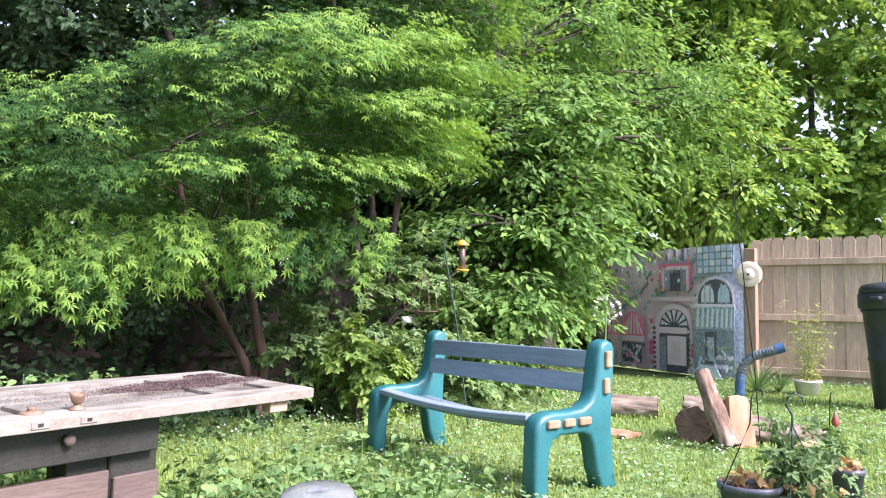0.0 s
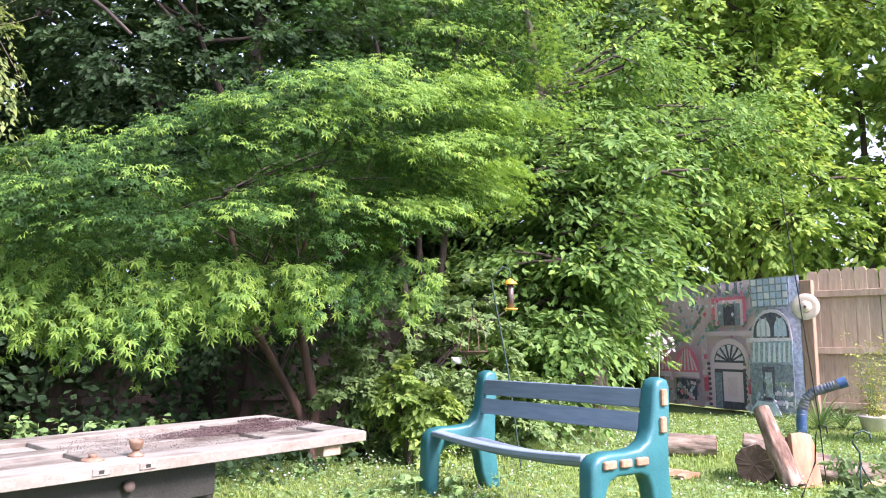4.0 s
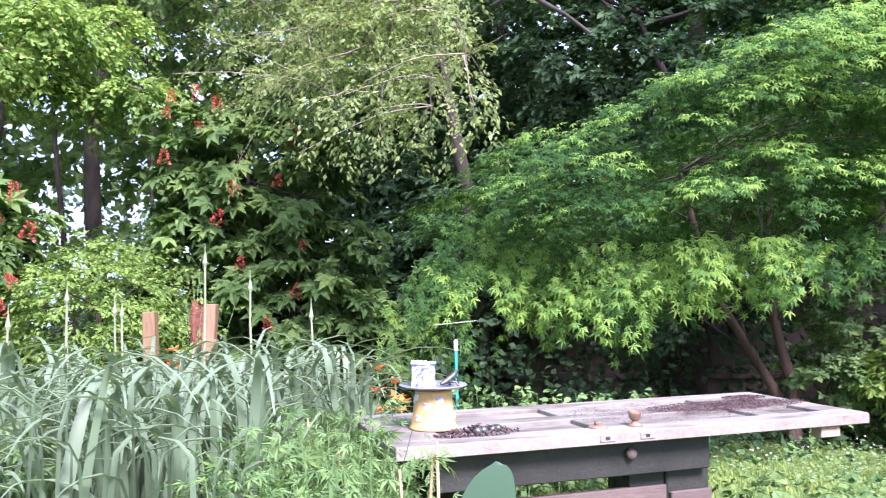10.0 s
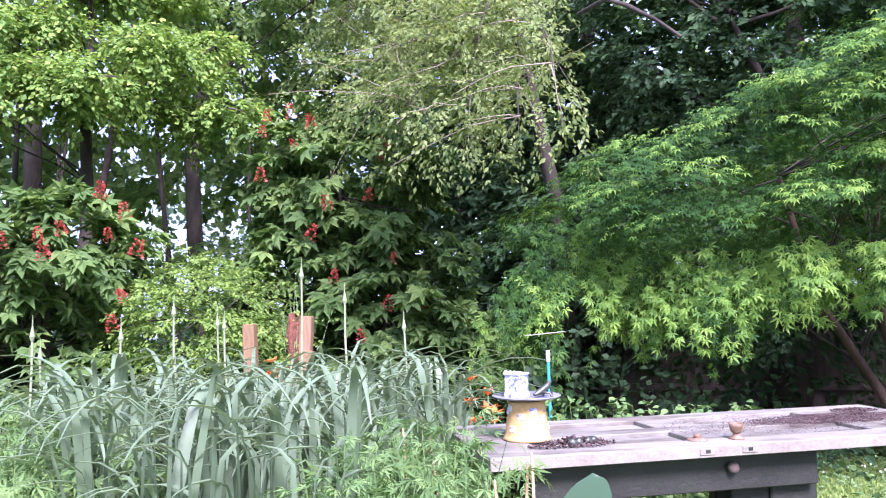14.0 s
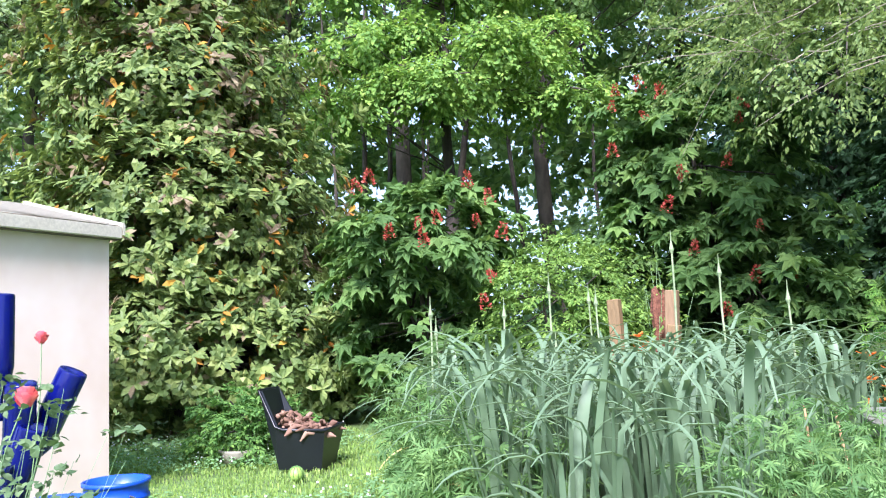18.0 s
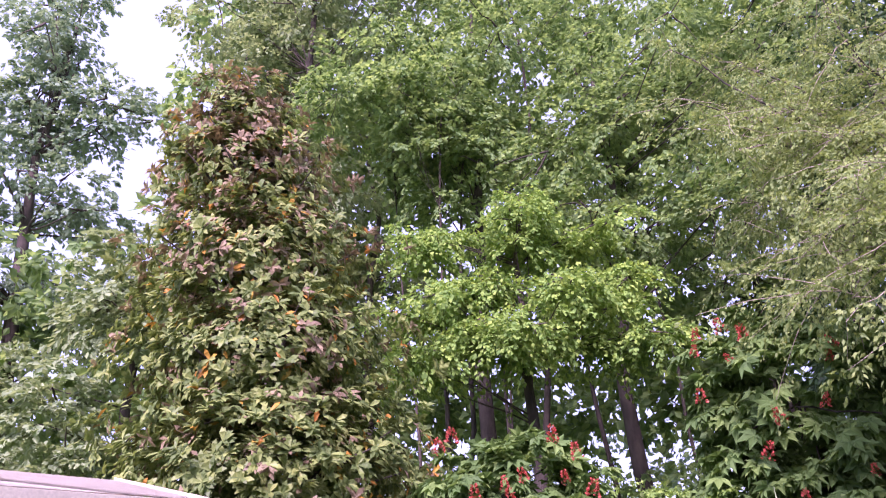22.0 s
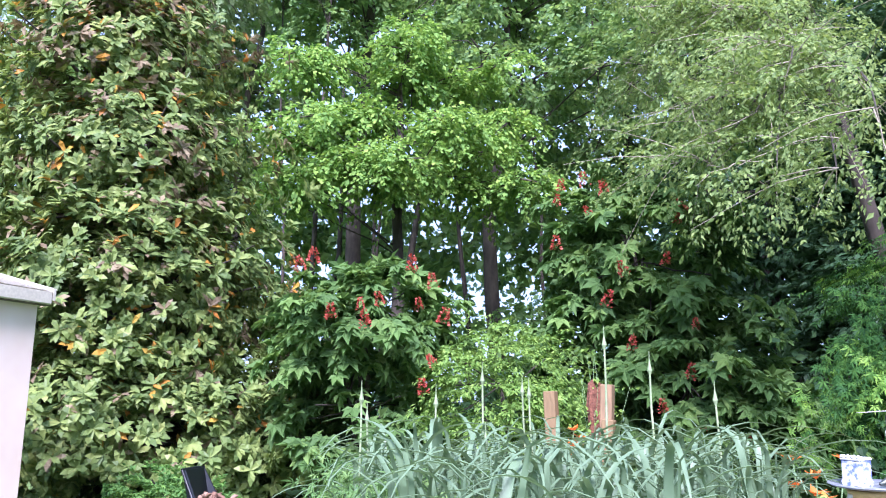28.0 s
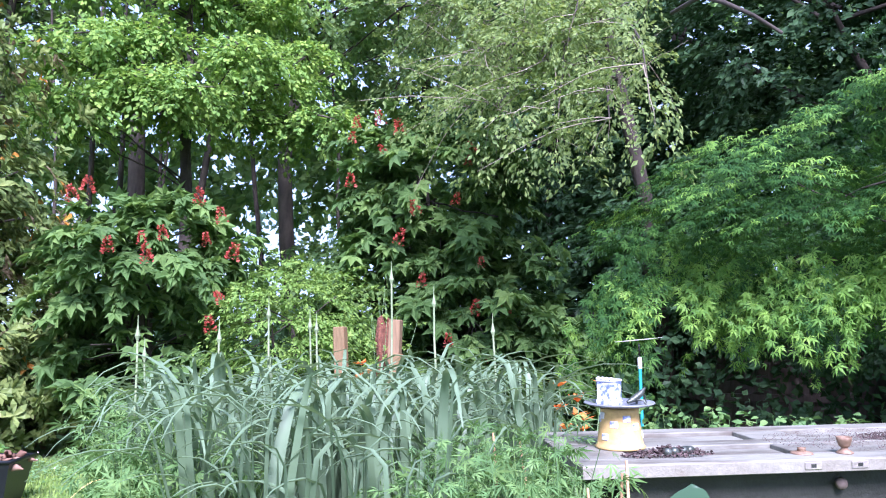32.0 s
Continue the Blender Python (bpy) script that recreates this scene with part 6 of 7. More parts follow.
for k in range(4):
    c, s = math.cos(k * math.pi / 2 + 0.4), math.sin(k * math.pi / 2 + 0.4)
    part("wire", tube([(c * 0.115, s * 0.115, 0.06), (c * 0.1, s * 0.1, 0.2), (c * 0.05, s * 0.05, 0.3), (0, 0, 0.35), (0, 0, 0.39)], 0.0035, 5), M["wicker"], basket, smooth=True)
part("curl", tube([(-0.12, 0, 0.06), (-0.15, 0, 0.08), (-0.16, 0, 0.12), (-0.13, 0, 0.14), (-0.12, 0, 0.11)], 0.003, 5), M["wicker"], basket)
M["enamel"] = surface("white enamel", [(0.3, (0.75, 0.77, 0.78)), (0.7, (0.82, 0.83, 0.84))], 20, 0.3, bump=0.05)
wc = thing("white_cup", -0.285, 6.38, 0.85, 0, "small white cup wired to the hanging basket", "cup")
part("body", lathe([(0.001, 0.0), (0.042, 0.0), (0.044, 0.05), (0.04, 0.05), (0.038, 0.01), (0.001, 0.008)], 18), M["enamel"], wc, smooth=True)
part("wire_loop", tube([(0.04, 0, 0.03), (0.07, 0.01, 0.05), (0.09, 0.02, 0.08)], 0.003, 5), M["wicker"], wc)
crook = thing("shepherd_crook", 2.2, 5.79, 0, 0, "tall thin black iron plant pole leaning in the lawn", "pole")
part("rod", tube([(0.09, 0, -0.05), (0.06, 0, 0.5), (0.0, 0, 1.1), (-0.09, 0.03, 2.1)], 0.0042, 8), M["iron"], crook, smooth=True)

# ---- firewood ----
M["log_bark"] = surface("peeling reddish bark", [(0.3, (0.11, 0.055, 0.038)), (0.5, (0.25, 0.14, 0.1)), (0.72, (0.42, 0.31, 0.25))], 18, 0.95, bump=1.0, fine=30, stretch=(1, 1, 0.25))
M["lean_bark"] = surface("rough brown bark", [(0.3, (0.085, 0.052, 0.035)), (0.5, (0.2, 0.135, 0.092)), (0.72, (0.36, 0.28, 0.21))], 22, 0.95, bump=1.0, fine=30, stretch=(1, 1, 0.3))
M["grey_bark"] = surface("grey furrowed bark", [(0.3, (0.07, 0.055, 0.04)), (0.5, (0.17, 0.14, 0.1)), (0.72, (0.33, 0.285, 0.215))], 14, 0.95, bump=1.0, fine=35, stretch=(1, 1, 0.3))
M["cut_wood"] = surface("fresh split wood", [(0.3, (0.3, 0.14, 0.07)), (0.48, (0.42, 0.235, 0.13)), (0.72, (0.56, 0.41, 0.28))], 9, 0.8, bump=0.4, fine=30, stretch=(0.800, 0.800, 0.160))
M["old_cut"] = surface("old brown end grain", [(0.3, (0.1, 0.065, 0.045)), (0.7, (0.2, 0.135, 0.095))], 9, 0.9, bump=0.4, fine=60)


def log(label, at, aim, length, radius, bark, cut, seed, end_r=None):
    rng = np.random.default_rng(seed)
    t = new("log")
    d = Vector(aim).normalized()
    t.matrix_basis = Matrix.Translation(at) @ d.to_track_quat("Z", "X").to_matrix().to_4x4()
    tagged(t, label, "log", "firewood pile")
    n, seg = 40, 26
    v, f = [], []
    for k in range(seg + 1):
        z = length * k / seg
        r = radius + ((end_r or radius) - radius) * k / seg
        for i in range(n):
            a = 2 * math.pi * i / n
            w = r * (1 + 0.16 * noise.noise(Vector((math.cos(a) * 1.8, math.sin(a) * 1.8, z * 6 + seed))) 
                     + 0.09 * noise.noise(Vector((math.cos(a) * 7, math.sin(a) * 7, z * 9 + seed))) + rng.normal(0, 0.012))
            v.append((w * math.cos(a), w * math.sin(a), z))
    for k in range(seg):
        for i in range(n):
            j = (i + 1) % n
            f.append((k * n + i, k * n + j, k * n + n + j, k * n + n + i))
    part("bark", (np.array(v), np.array(f)), bark, t, smooth=True)
    for z, first in ((0.0, True), (length, False)):
        ring = v[:n] if first else v[-n:]
        bm = bmesh.new()
        bm.faces.new([bm.verts.new((x * 0.985, y * 0.985, q - (0.002 if first else -0.002))) for x, y, q in ring])
        bmesh.ops.poke(bm, faces=bm.faces)
        bmesh.ops.subdivide_edges(bm, edges=bm.edges, cuts=3)
        for w in bm.verts:
            w.co.z += 0.006 * noise.noise(w.co * 30 + Vector((seed, 0, 0))) + 0.003 * math.sin(w.co.xy.length * 220)
        part("cut_end", bm, cut, t)
    return t


log("reddish-barked log leaning upright on the firewood pile", (1.99, 5.58, 0.03), (-0.24, 0.42, 1), 0.56, 0.074, M["lean_bark"], M["old_cut"], 1, 0.055)
log("thick old log lying with a dark cut end", (1.84, 5.9, 0.13), (0.55, 0.75, 0.02), 0.45, 0.135, M["grey_bark"], M["old_cut"], 2)
log("grey log resting on top of the pile", (1.86, 6.2, 0.24), (0.95, -0.3, -0.1), 0.4, 0.08, M["grey_bark"], M["old_cut"], 3)
log("long grey log lying behind the split piece", (2.18, 6.0, 0.12), (0.9, -0.25, -0.14), 0.62, 0.1, M["grey_bark"], M["cut_wood"], 4, 0.08)
log("furrowed log lying on the lawn behind the bench", (1.33, 7.35, 0.09), (1, -0.28, 0.0), 0.62, 0.115, M["grey_bark"], M["cut_wood"], 5, 0.09)
split = thing("split_log", 2.15, 5.72, 0.0, 8, "split log half with a pale orange-tan face, standing on end", "log", "firewood pile")
split.scale = (1.1, 1, 0.84)
part("split_face", prism([(-0.085, 0), (0.085, 0), (0.08, 0.3), (0.06, 0.42), (0.0, 0.44), (-0.07, 0.43), (-0.08, 0.25)], 0.06, 0.006, m=Matrix.Rotation(radians(-10), 4, "X")), M["cut_wood"], split)
part("bark", prism([(-0.09, 0), (0.095, 0), (0.09, 0.36), (0.05, 0.41), (-0.075, 0.4)], 0.05, 0.018, m=Matrix.Translation((0.006, 0.063, 0)) @ Matrix.Rotation(radians(-10), 4, "X")), M["log_bark"], split)
for k, (x, y, a) in enumerate(((1.36, 6.15, 10), (1.44, 6.05, 40), (1.28, 6.22, -20), (2.5, 5.62, 60), (2.62, 5.7, 15))):
    tagged(part("wood_chip", prism([(-0.09, 0), (0.08, 0.0), (0.1, 0.03), (-0.02, 0.045), (-0.1, 0.025)], 0.07, 0.004), M["cut_wood"], at=pose(x, y, 0.01, 0, 0, a)), "orange-tan split wood chip lying in the grass", "wood chip", "wood chips")

# ---- pots and pipe by the fence ----
M["blue_pipe"] = surface("blue plastic pipe", [(0.3, (0.03, 0.09, 0.2)), (0.7, (0.07, 0.16, 0.28))], 9, 0.45, bump=0.1)
M["black_plastic"] = surface("dark grey-green plastic", [(0.3, (0.02, 0.026, 0.027)), (0.7, (0.035, 0.042, 0.043))], 5, 0.5, bump=0.1, vary=0.03)
M["white_plastic"] = surface("dirty white plastic", [(0.3, (0.5, 0.47, 0.4)), (0.7, (0.72, 0.7, 0.65))], 9, 0.6)
M["grey_hose"] = surface("faded grey-blue tape", [(0.35, (0.05, 0.085, 0.13)), (0.5, (0.12, 0.145, 0.15)), (0.68, (0.23, 0.23, 0.2))], 16, 0.6, bump=0.3)
pipe = thing("drain_pipe", 3.28, 8.85, 0, -24, "bent blue corrugated drain pipe standing by the fence", "pipe")
curve = [(0.0, 0, -0.05), (0.0, 0, 0.12), (0.015, 0, 0.26), (0.06, 0, 0.37), (0.15, 0, 0.45), (0.27, 0, 0.49), (0.36, 0, 0.52), (0.46, 0, 0.56)]
path = np.array(curve)
part("sleeve", tube(path[:3], [0.055, 0.053, 0.05], 16), M["blue_pipe"], pipe, smooth=True)
fine = np.array([[np.interp(u, np.arange(8), path[:, k]) for k in range(3)] for u in np.linspace(1.6, 6.2, 47)])
part("corrugated_hose", tube(fine, [0.047 if k % 3 else 0.055 for k in range(47)], 16), M["grey_hose"], pipe, "ribbed grey-blue hose wrapped in faded tape", smooth=True)
part("cuff", tube([fine[-1], path[-1]], 0.056, 16), M["blue_pipe"], pipe, smooth=True)
# Black disc closes the pipe end in place of its shaded inside.
part("dark_mouth", lathe([(0.001, 0.0), (0.053, 0.0)], 16, m=Matrix.Translation(path[-1] - [0.01, 0, 0.004]) @ Matrix.Rotation(radians(68), 4, "Y")), M["iron"], pipe)
cart_bin = thing("wheelie_bin", 4.45, 7.75, 0, 30, "tall dark grey plastic rubbish bin with a closed lid", "bin")
part("body", lathe([(0.001, 0.0), (0.24, 0.0), (0.25, 0.02), (0.29, 0.42), (0.3, 0.43), (0.3, 0.45), (0.29, 0.455), (0.335, 0.84), (0.35, 0.85), (0.35, 0.87), (0.3, 0.87)], 28), M["black_plastic"], cart_bin, smooth=True)
part("collar", lathe([(0.35, 0.87), (0.375, 0.885), (0.375, 1.0), (0.36, 1.01), (0.001, 1.01)], 28), M["black_plastic"], cart_bin, smooth=True)
part("lid", lathe([(0.365, 1.012), (0.36, 1.05), (0.33, 1.085), (0.2, 1.11), (0.001, 1.115)], 28), M["black_plastic"], cart_bin, smooth=True)
cart_bin.scale = (1, 1, 1.12)
for s in (-1, 1):
    part("handle", slab((0.08, 0.1, 0.035), (s * 0.39, 0, 0.965), 0.01), M["black_plastic"], cart_bin)
wp = thing("white_pot", 4.1, 9.0, 0, 0, "low dirty white plastic pot with a thin yellow-leaved plant", "plant pot")
part("pot", lathe([(0.001, 0.0), (0.11, 0.0), (0.145, 0.15), (0.155, 0.155), (0.155, 0.17), (0.135, 0.17), (0.125, 0.13), (0.001, 0.13)], 22), M["white_plastic"], wp, smooth=True)


def sprig(name, parent, mat, seed, n, tall, spread, size, shape=OVAL, per=7, z0=0.12, label="", thick=0.003):
    rng = np.random.default_rng(seed)
    st, p, w = [], [], []
    for _ in range(n):
        line = bent((rng.normal(0, 0.03), rng.normal(0, 0.03), z0), (rng.normal(0, spread), rng.normal(0, spread), z0 + rng.uniform(0.5, 1) * tall), rng, 7, 0.06)
        st.append(tube(line, np.linspace(thick, thick * 0.4, 7), 4))
        for q in line[1:]:
            p.append(q), w.append(rng.normal(0, 1, 3) * [1, 1, 0.4])
    tagged(part("stem_work", join(st), M["stem"], parent), kind="stuff")
    ob = part(name, sprays(rng, np.array(p), np.array(w), rng.uniform(0.05, 0.14, len(p)), per, size, shape, 0.3, 0.5, 0.5, 0.9), mat, parent, label)
    tagged(ob, kind="stuff")


M["yellow_leaf"] = leaf_material("yellowing leaf", [(0.1, (0.2, 0.26, 0.07)), (0.5, (0.32, 0.36, 0.1)), (0.9, (0.46, 0.44, 0.14))], 0.5, 0.3)
sprig("leaves", wp, M["yellow_leaf"], 61, 34, 0.95, 0.17, (0.018, 0.036), per=9)


def rosette(name, label, x, y, n, length, width, mat, seed, category, lean=(0.2, 1.0), curl=(0.3, 1.2), z=0.0):
    """A clump of strap leaves."""
    rng = np.random.default_rng(seed)
    t = thing(name, x, y, z, 0, label, category)
    for k in range(n):
        part("leaf", leek_blade(rng, rng.uniform(0.6, 1) * length, width * rng.uniform(0.7, 1.1), rng.uniform(*lean), rng.uniform(*curl)), mat, t, smooth=True, at=pose(0, 0, 0, 0, 0, k * 137.5))
    return t


rosette("iris_clump", "clump of green sword leaves beside the drain pipe", 3.62, 9.2, 26, 0.55, 0.012, M["weed"], 62, "plant")
rosette("iris_clump", "clump of green sword leaves in front of the fence", 3.9, 9.3, 18, 0.45, 0.012, M["weed"], 63, "plant")
M["pot_plastic"] = surface("slate-grey plastic pot", [(0.3, (0.05, 0.06, 0.075)), (0.7, (0.085, 0.1, 0.12))], 7, 0.5, bump=0.1)
M["pot_green"] = surface("dull green plastic pot", [(0.3, (0.05, 0.085, 0.05)), (0.7, (0.09, 0.13, 0.08))], 7, 0.5, bump=0.1)
M["dry_leaf"] = leaf_material("dry leaf", [(0.1, (0.25, 0.15, 0.06)), (0.5, (0.4, 0.26, 0.11)), (0.9, (0.5, 0.36, 0.17))], 0.8, 0.15)
M["soil"] = surface("dark potting soil", [(0.3, (0.03, 0.02, 0.015)), (0.7, (0.08, 0.055, 0.04))], 25, 0.95, bump=0.8)


def potted(name, label, x, y, r, h, mat, seed, leaf=None, n=10, tall=0.35, dry=60):
    t = thing(name, x, y, 0, 0, label, "plant pot", "pots on the lawn")
    part("pot", lathe([(0.001, 0.0), (r * 0.72, 0.0), (r * 0.93, h - 0.03), (r, h - 0.028), (r, h), (r * 0.92, h), (r * 0.88, h - 0.03), (0.001, h - 0.03)], 28), mat, t, smooth=True)
    part("soil", lathe([(0.001, h - 0.022), (r * 0.5, h - 0.02), (r * 0.89, h - 0.027)], 22, wobble=0.02), M["soil"], t, smooth=True)
    rng = np.random.default_rng(seed)
    p = np.c_[rng.normal(0, r * 0.45, (dry, 2)), np.full(dry, h) + rng.uniform(-0.02, 0.05, dry)]
    tagged(part("dry_leaves", blades(p, rng.normal(0, 1, (dry, 3)), rng.normal(0, 1, (dry, 3)), rng.uniform(0.03, 0.07, dry), WIDE), M["dry_leaf"], t, "curled brown dry leaves"), kind="stuff")
    if leaf:
        sprig("leaves", t, leaf, seed, n, tall, r * 0.55, (0.045, 0.08), IVY, 8, h - 0.03)
    return t


M["geranium"] = leaf_material("geranium leaf", [(0.1, (0.085, 0.153, 0.064)), (0.5, (0.136, 0.230, 0.085)), (0.9, (0.204, 0.306, 0.119))], 0.6, 0.3)
potted("flower_pot", "slate-grey plastic pot of soil and dry stems", 1.47, 3.86, 0.15, 0.17, M["pot_plastic"], 71)
potted("flower_pot", "green plastic hanging pot with a leafy geranium", 1.7, 3.86, 0.17, 0.13, M["pot_green"], 72, M["geranium"], 13, 0.4, 150)
potted("flower_pot", "small slate-grey pot with dry orange leaves", 2.12, 4.22, 0.085, 0.17, M["pot_plastic"], 73, dry=40)
hk = thing("pot_hanger", 1.68, 3.86, 0.1, 0, "green plastic hanger hook rising from the geranium pot", "hook")
hk.scale = (1, 1, 0.78)
part("hook", tube([(0, 0, 0.42), (0.0, 0, 0.5), (-0.03, 0, 0.56), (-0.02, 0, 0.61), (0.02, 0, 0.63), (0.05, 0, 0.61), (0.055, 0, 0.58)], 0.0055, 8), M["green_iron"], hk, smooth=True)
for k in range(3):
    c, s = math.cos(k * 2.094), math.sin(k * 2.094)
    part("strap", tube([(c * 0.15, s * 0.15, 0.03), (c * 0.06, s * 0.06, 0.28), (0, 0, 0.43)], 0.004, 6), M["green_iron"], hk, smooth=True)
hk2 = thing("pot_hanger", 1.45, 3.84, 0.15, 10, "grey plastic hanger hook rising from the slate pot", "hook")
part("hook", tube([(-0.13, 0, 0.0), (-0.05, 0, 0.16), (0.02, 0, 0.3), (0.03, 0, 0.42), (0.05, 0, 0.47), (0.085, 0, 0.46), (0.09, 0, 0.43)], 0.0035, 8), M["iron"], hk2, smooth=True)

M["red_glass"] = surface("dull red glass", [(0.3, (0.3, 0.07, 0.05)), (0.7, (0.42, 0.13, 0.09))], 20, 0.25)
drop = thing("glass_stake", 2.16, 4.5, 0, 0, "thin garden stake with a small red glass drop", "garden stake")
part("rod", tube([(0, 0, -0.03), (0.004, 0, 0.3), (0.012, 0, 0.5), (0.02, 0, 0.53)], 0.003, 6), M["iron"], drop, smooth=True)
part("glass_drop", lathe([(0.001, 0.0), (0.016, 0.008), (0.022, 0.028), (0.014, 0.055), (0.004, 0.085), (0.001, 0.09)], 14, (0.03, -0.02, 0.34)), M["red_glass"], drop, "small red glass drop", smooth=True)

# clear plastic bowl
gm, gnt, gb = material("clear plastic")
gb.inputs["Base Color"].default_value = (0.85, 0.9, 0.92, 1)
gb.inputs["Roughness"].default_value, gb.inputs["Transmission Weight"].default_value, gb.inputs["IOR"].default_value = 0.22, 0.9, 1.3
M["clear"] = gm
bowl = thing("plastic_bowl", -0.38, 2.5, 0.345, 0, "milky clear plastic bowl lying upside down", "bowl", rx=10)
part("shell", lathe([(0.135, 0.0), (0.14, 0.01), (0.13, 0.02), (0.125, 0.06), (0.11, 0.085), (0.04, 0.095), (0.001, 0.095), (0.001, 0.09), (0.04, 0.09), (0.106, 0.08), (0.12, 0.058), (0.125, 0.015)], 36), M["clear"], bowl, smooth=True)
crate = thing("plastic_crate", -0.4, 2.5, 0, 15, "upturned dull green storage crate under the bowl", "crate")
part("body", prism([(-0.16, 0.0), (0.16, 0.0), (0.14, 0.335), (-0.14, 0.335)], 0.26, 0.015, m=Matrix.Translation((0, -0.13, 0))), M["pot_green"], crate)

# ---- stake, posts, lilies ----
M["teal_tube"] = surface("teal plastic tube", [(0.3, (0.02, 0.3, 0.33)), (0.7, (0.05, 0.42, 0.45))], 9, 0.4)
stake = thing("sprinkler_stake", -2.9, 4.02, 0, 0, "teal sprinkler stake with a pale head standing behind the table", "sprinkler")
part("rod", tube([(-0.005, 0.0, -0.05), (0, 0, 0.9)], 0.01, 10), M["teal_tube"], stake, smooth=True)
part("head", lathe([(0.011, 0.88), (0.013, 0.885), (0.013, 0.94), (0.01, 0.95), (0.001, 0.952)], 14), M["white_plastic"], stake, smooth=True)
part("spray_arm", tube([(-0.19, 0.02, 1.045), (-0.08, 0, 1.05), (0.06, 0, 1.058), (0.18, -0.02, 1.066)], [0.001, 0.003, 0.003, 0.001], 6), M["white_plastic"], stake, "thin pale spray arm", smooth=True)
part("nozzle", lathe([(0.005, 0.95), (0.005, 1.03), (0.001, 1.035)], 8), M["iron"], stake, smooth=True)
M["cedar"] = surface("reddish cedar post", [(0.3, (0.15, 0.098, 0.042)), (0.7, (0.245, 0.168, 0.078))], 6, 0.8, bump=0.4, stretch=(1, 1, 0.15))
M["cedar_pale"] = surface("weathered pink-grey cedar", [(0.3, (0.18, 0.115, 0.058)), (0.7, (0.255, 0.172, 0.092))], 6, 0.8, bump=0.4, stretch=(1, 1, 0.15))
for x, y, h, ry, m in ((-5.15, 3.46, 1.2, -2, "cedar"), (-4.97, 3.73, 1.25, 3, "cedar_pale"), (-5.0, 3.66, 1.0, 8, "cedar")):
    p = thing("garden_post", x, y, -0.05, 35, "reddish cedar post standing behind the leek bed", "post", "garden posts", ry=ry)
    part("shaft", slab((0.09, 0.09, h + 0.05), (0, 0, (h + 0.05) / 2), 0.006), M[m], p)
M["snag"] = surface("crumbling red-brown wood", [(0.3, (0.1, 0.035, 0.02)), (0.6, (0.2, 0.08, 0.045)), (0.8, (0.3, 0.16, 0.1))], 30, 0.95, bump=1.0, fine=60)
snag = thing("tree_stump", -5.3, 3.95, 0, 0, "reddish rotten snag wound with leafy vine", "stump")
part("wood", lathe([(0.075, -0.05), (0.07, 0.2), (0.055, 0.45), (0.065, 0.7), (0.05, 0.95), (0.062, 1.1), (0.055, 1.2), (0.05, 1.27), (0.02, 1.3)], 18, wobble=0.1), M["snag"], snag)
sprig("vine_leaves", snag, M["yellow_shrub"], 64, 16, 1.45, 0.08, (0.03, 0.06), OVAL, 7, 0.1)


def lily(x, y, z, seed, n=7):
    rng = np.random.default_rng(seed)
    t = thing("orange_lily", x, y, 0, rng.uniform(0, 360), "orange day lilies in bloom on thin stalks", "lily", "day lilies")
    for k in range(n):
        q = np.array([rng.normal(0, 0.09), rng.normal(0, 0.09), z + rng.normal(0, 0.09)])
        part("flower_stalk", tube(bent((0, 0, 0), q, rng, 5, 0.05), 0.004, 5), M["stem"], t)
        m = 6
        a = np.arange(m) * 2 * np.pi / m
        along = np.stack([np.cos(a), np.sin(a), 0.6 + 0 * a], 1) + rng.normal(0, 0.25, 3)
        part("bloom", blades(np.repeat(q[None], m, 0), along, np.tile([0, 0, 1.0], (m, 1)), np.full(m, 0.075), OVAL), M["lily"], t)
    for k in range(10):
        part("leaf", leek_blade(rng, 0.45, 0.011, rng.uniform(0.1, 0.5), rng.uniform(0.8, 2.0)), M["weed"], t, smooth=True, at=pose(0, 0, 0, 0, 0, k * 137.5))


lily(-2.98, 3.5, 0.62, 65)
lily(-3.1, 3.75, 0.7, 66, 4)
lily(-5.0, 3.55, 0.78, 67)
lily(-4.9, 3.4, 0.7, 68, 5)

# big smooth leaf and dry canes in the foreground
def canna():
    """One broad smooth leaf that rises on its stalk and nods over."""
    t = thing("canna_plant", -1.27, 1.62, 0, 0, "single broad smooth canna leaf in front of the table", "plant")
    s = np.sin(np.linspace(0, math.pi / 2, 15))
    mid = np.stack([0.02 + 0.04 * s**2, 0.02 + 0.04 * s**2, 0.2 + 0.61 * s - 0.13 * s**3], 1)
    w = 0.085 * np.sin(np.pi * (0.06 + 0.94 * s) ** 0.9) ** 0.45 + 0.003
    side = unit(np.array([0.8, 0.45, 0.12]))
    rows = np.stack([mid + side * w[:, None] * e - np.array([0, 0, 0.012]) * abs(e) for e in (-1, -0.5, 0, 0.5, 1)], 1).reshape(-1, 3)
    k = np.arange(14)[:, None] * 5 + np.arange(4)[None]
    f = np.stack([k, k + 1, k + 6, k + 5], -1).reshape(-1, 4)
    part("leaf", (rows, f), M["canna"], t, smooth=True)
    part("stalk", tube([(0, 0, -0.02), (0.01, 0.01, 0.12), (0.02, 0.02, 0.24)], [0.012, 0.01, 0.006], 8), M["stem"], t, smooth=True)


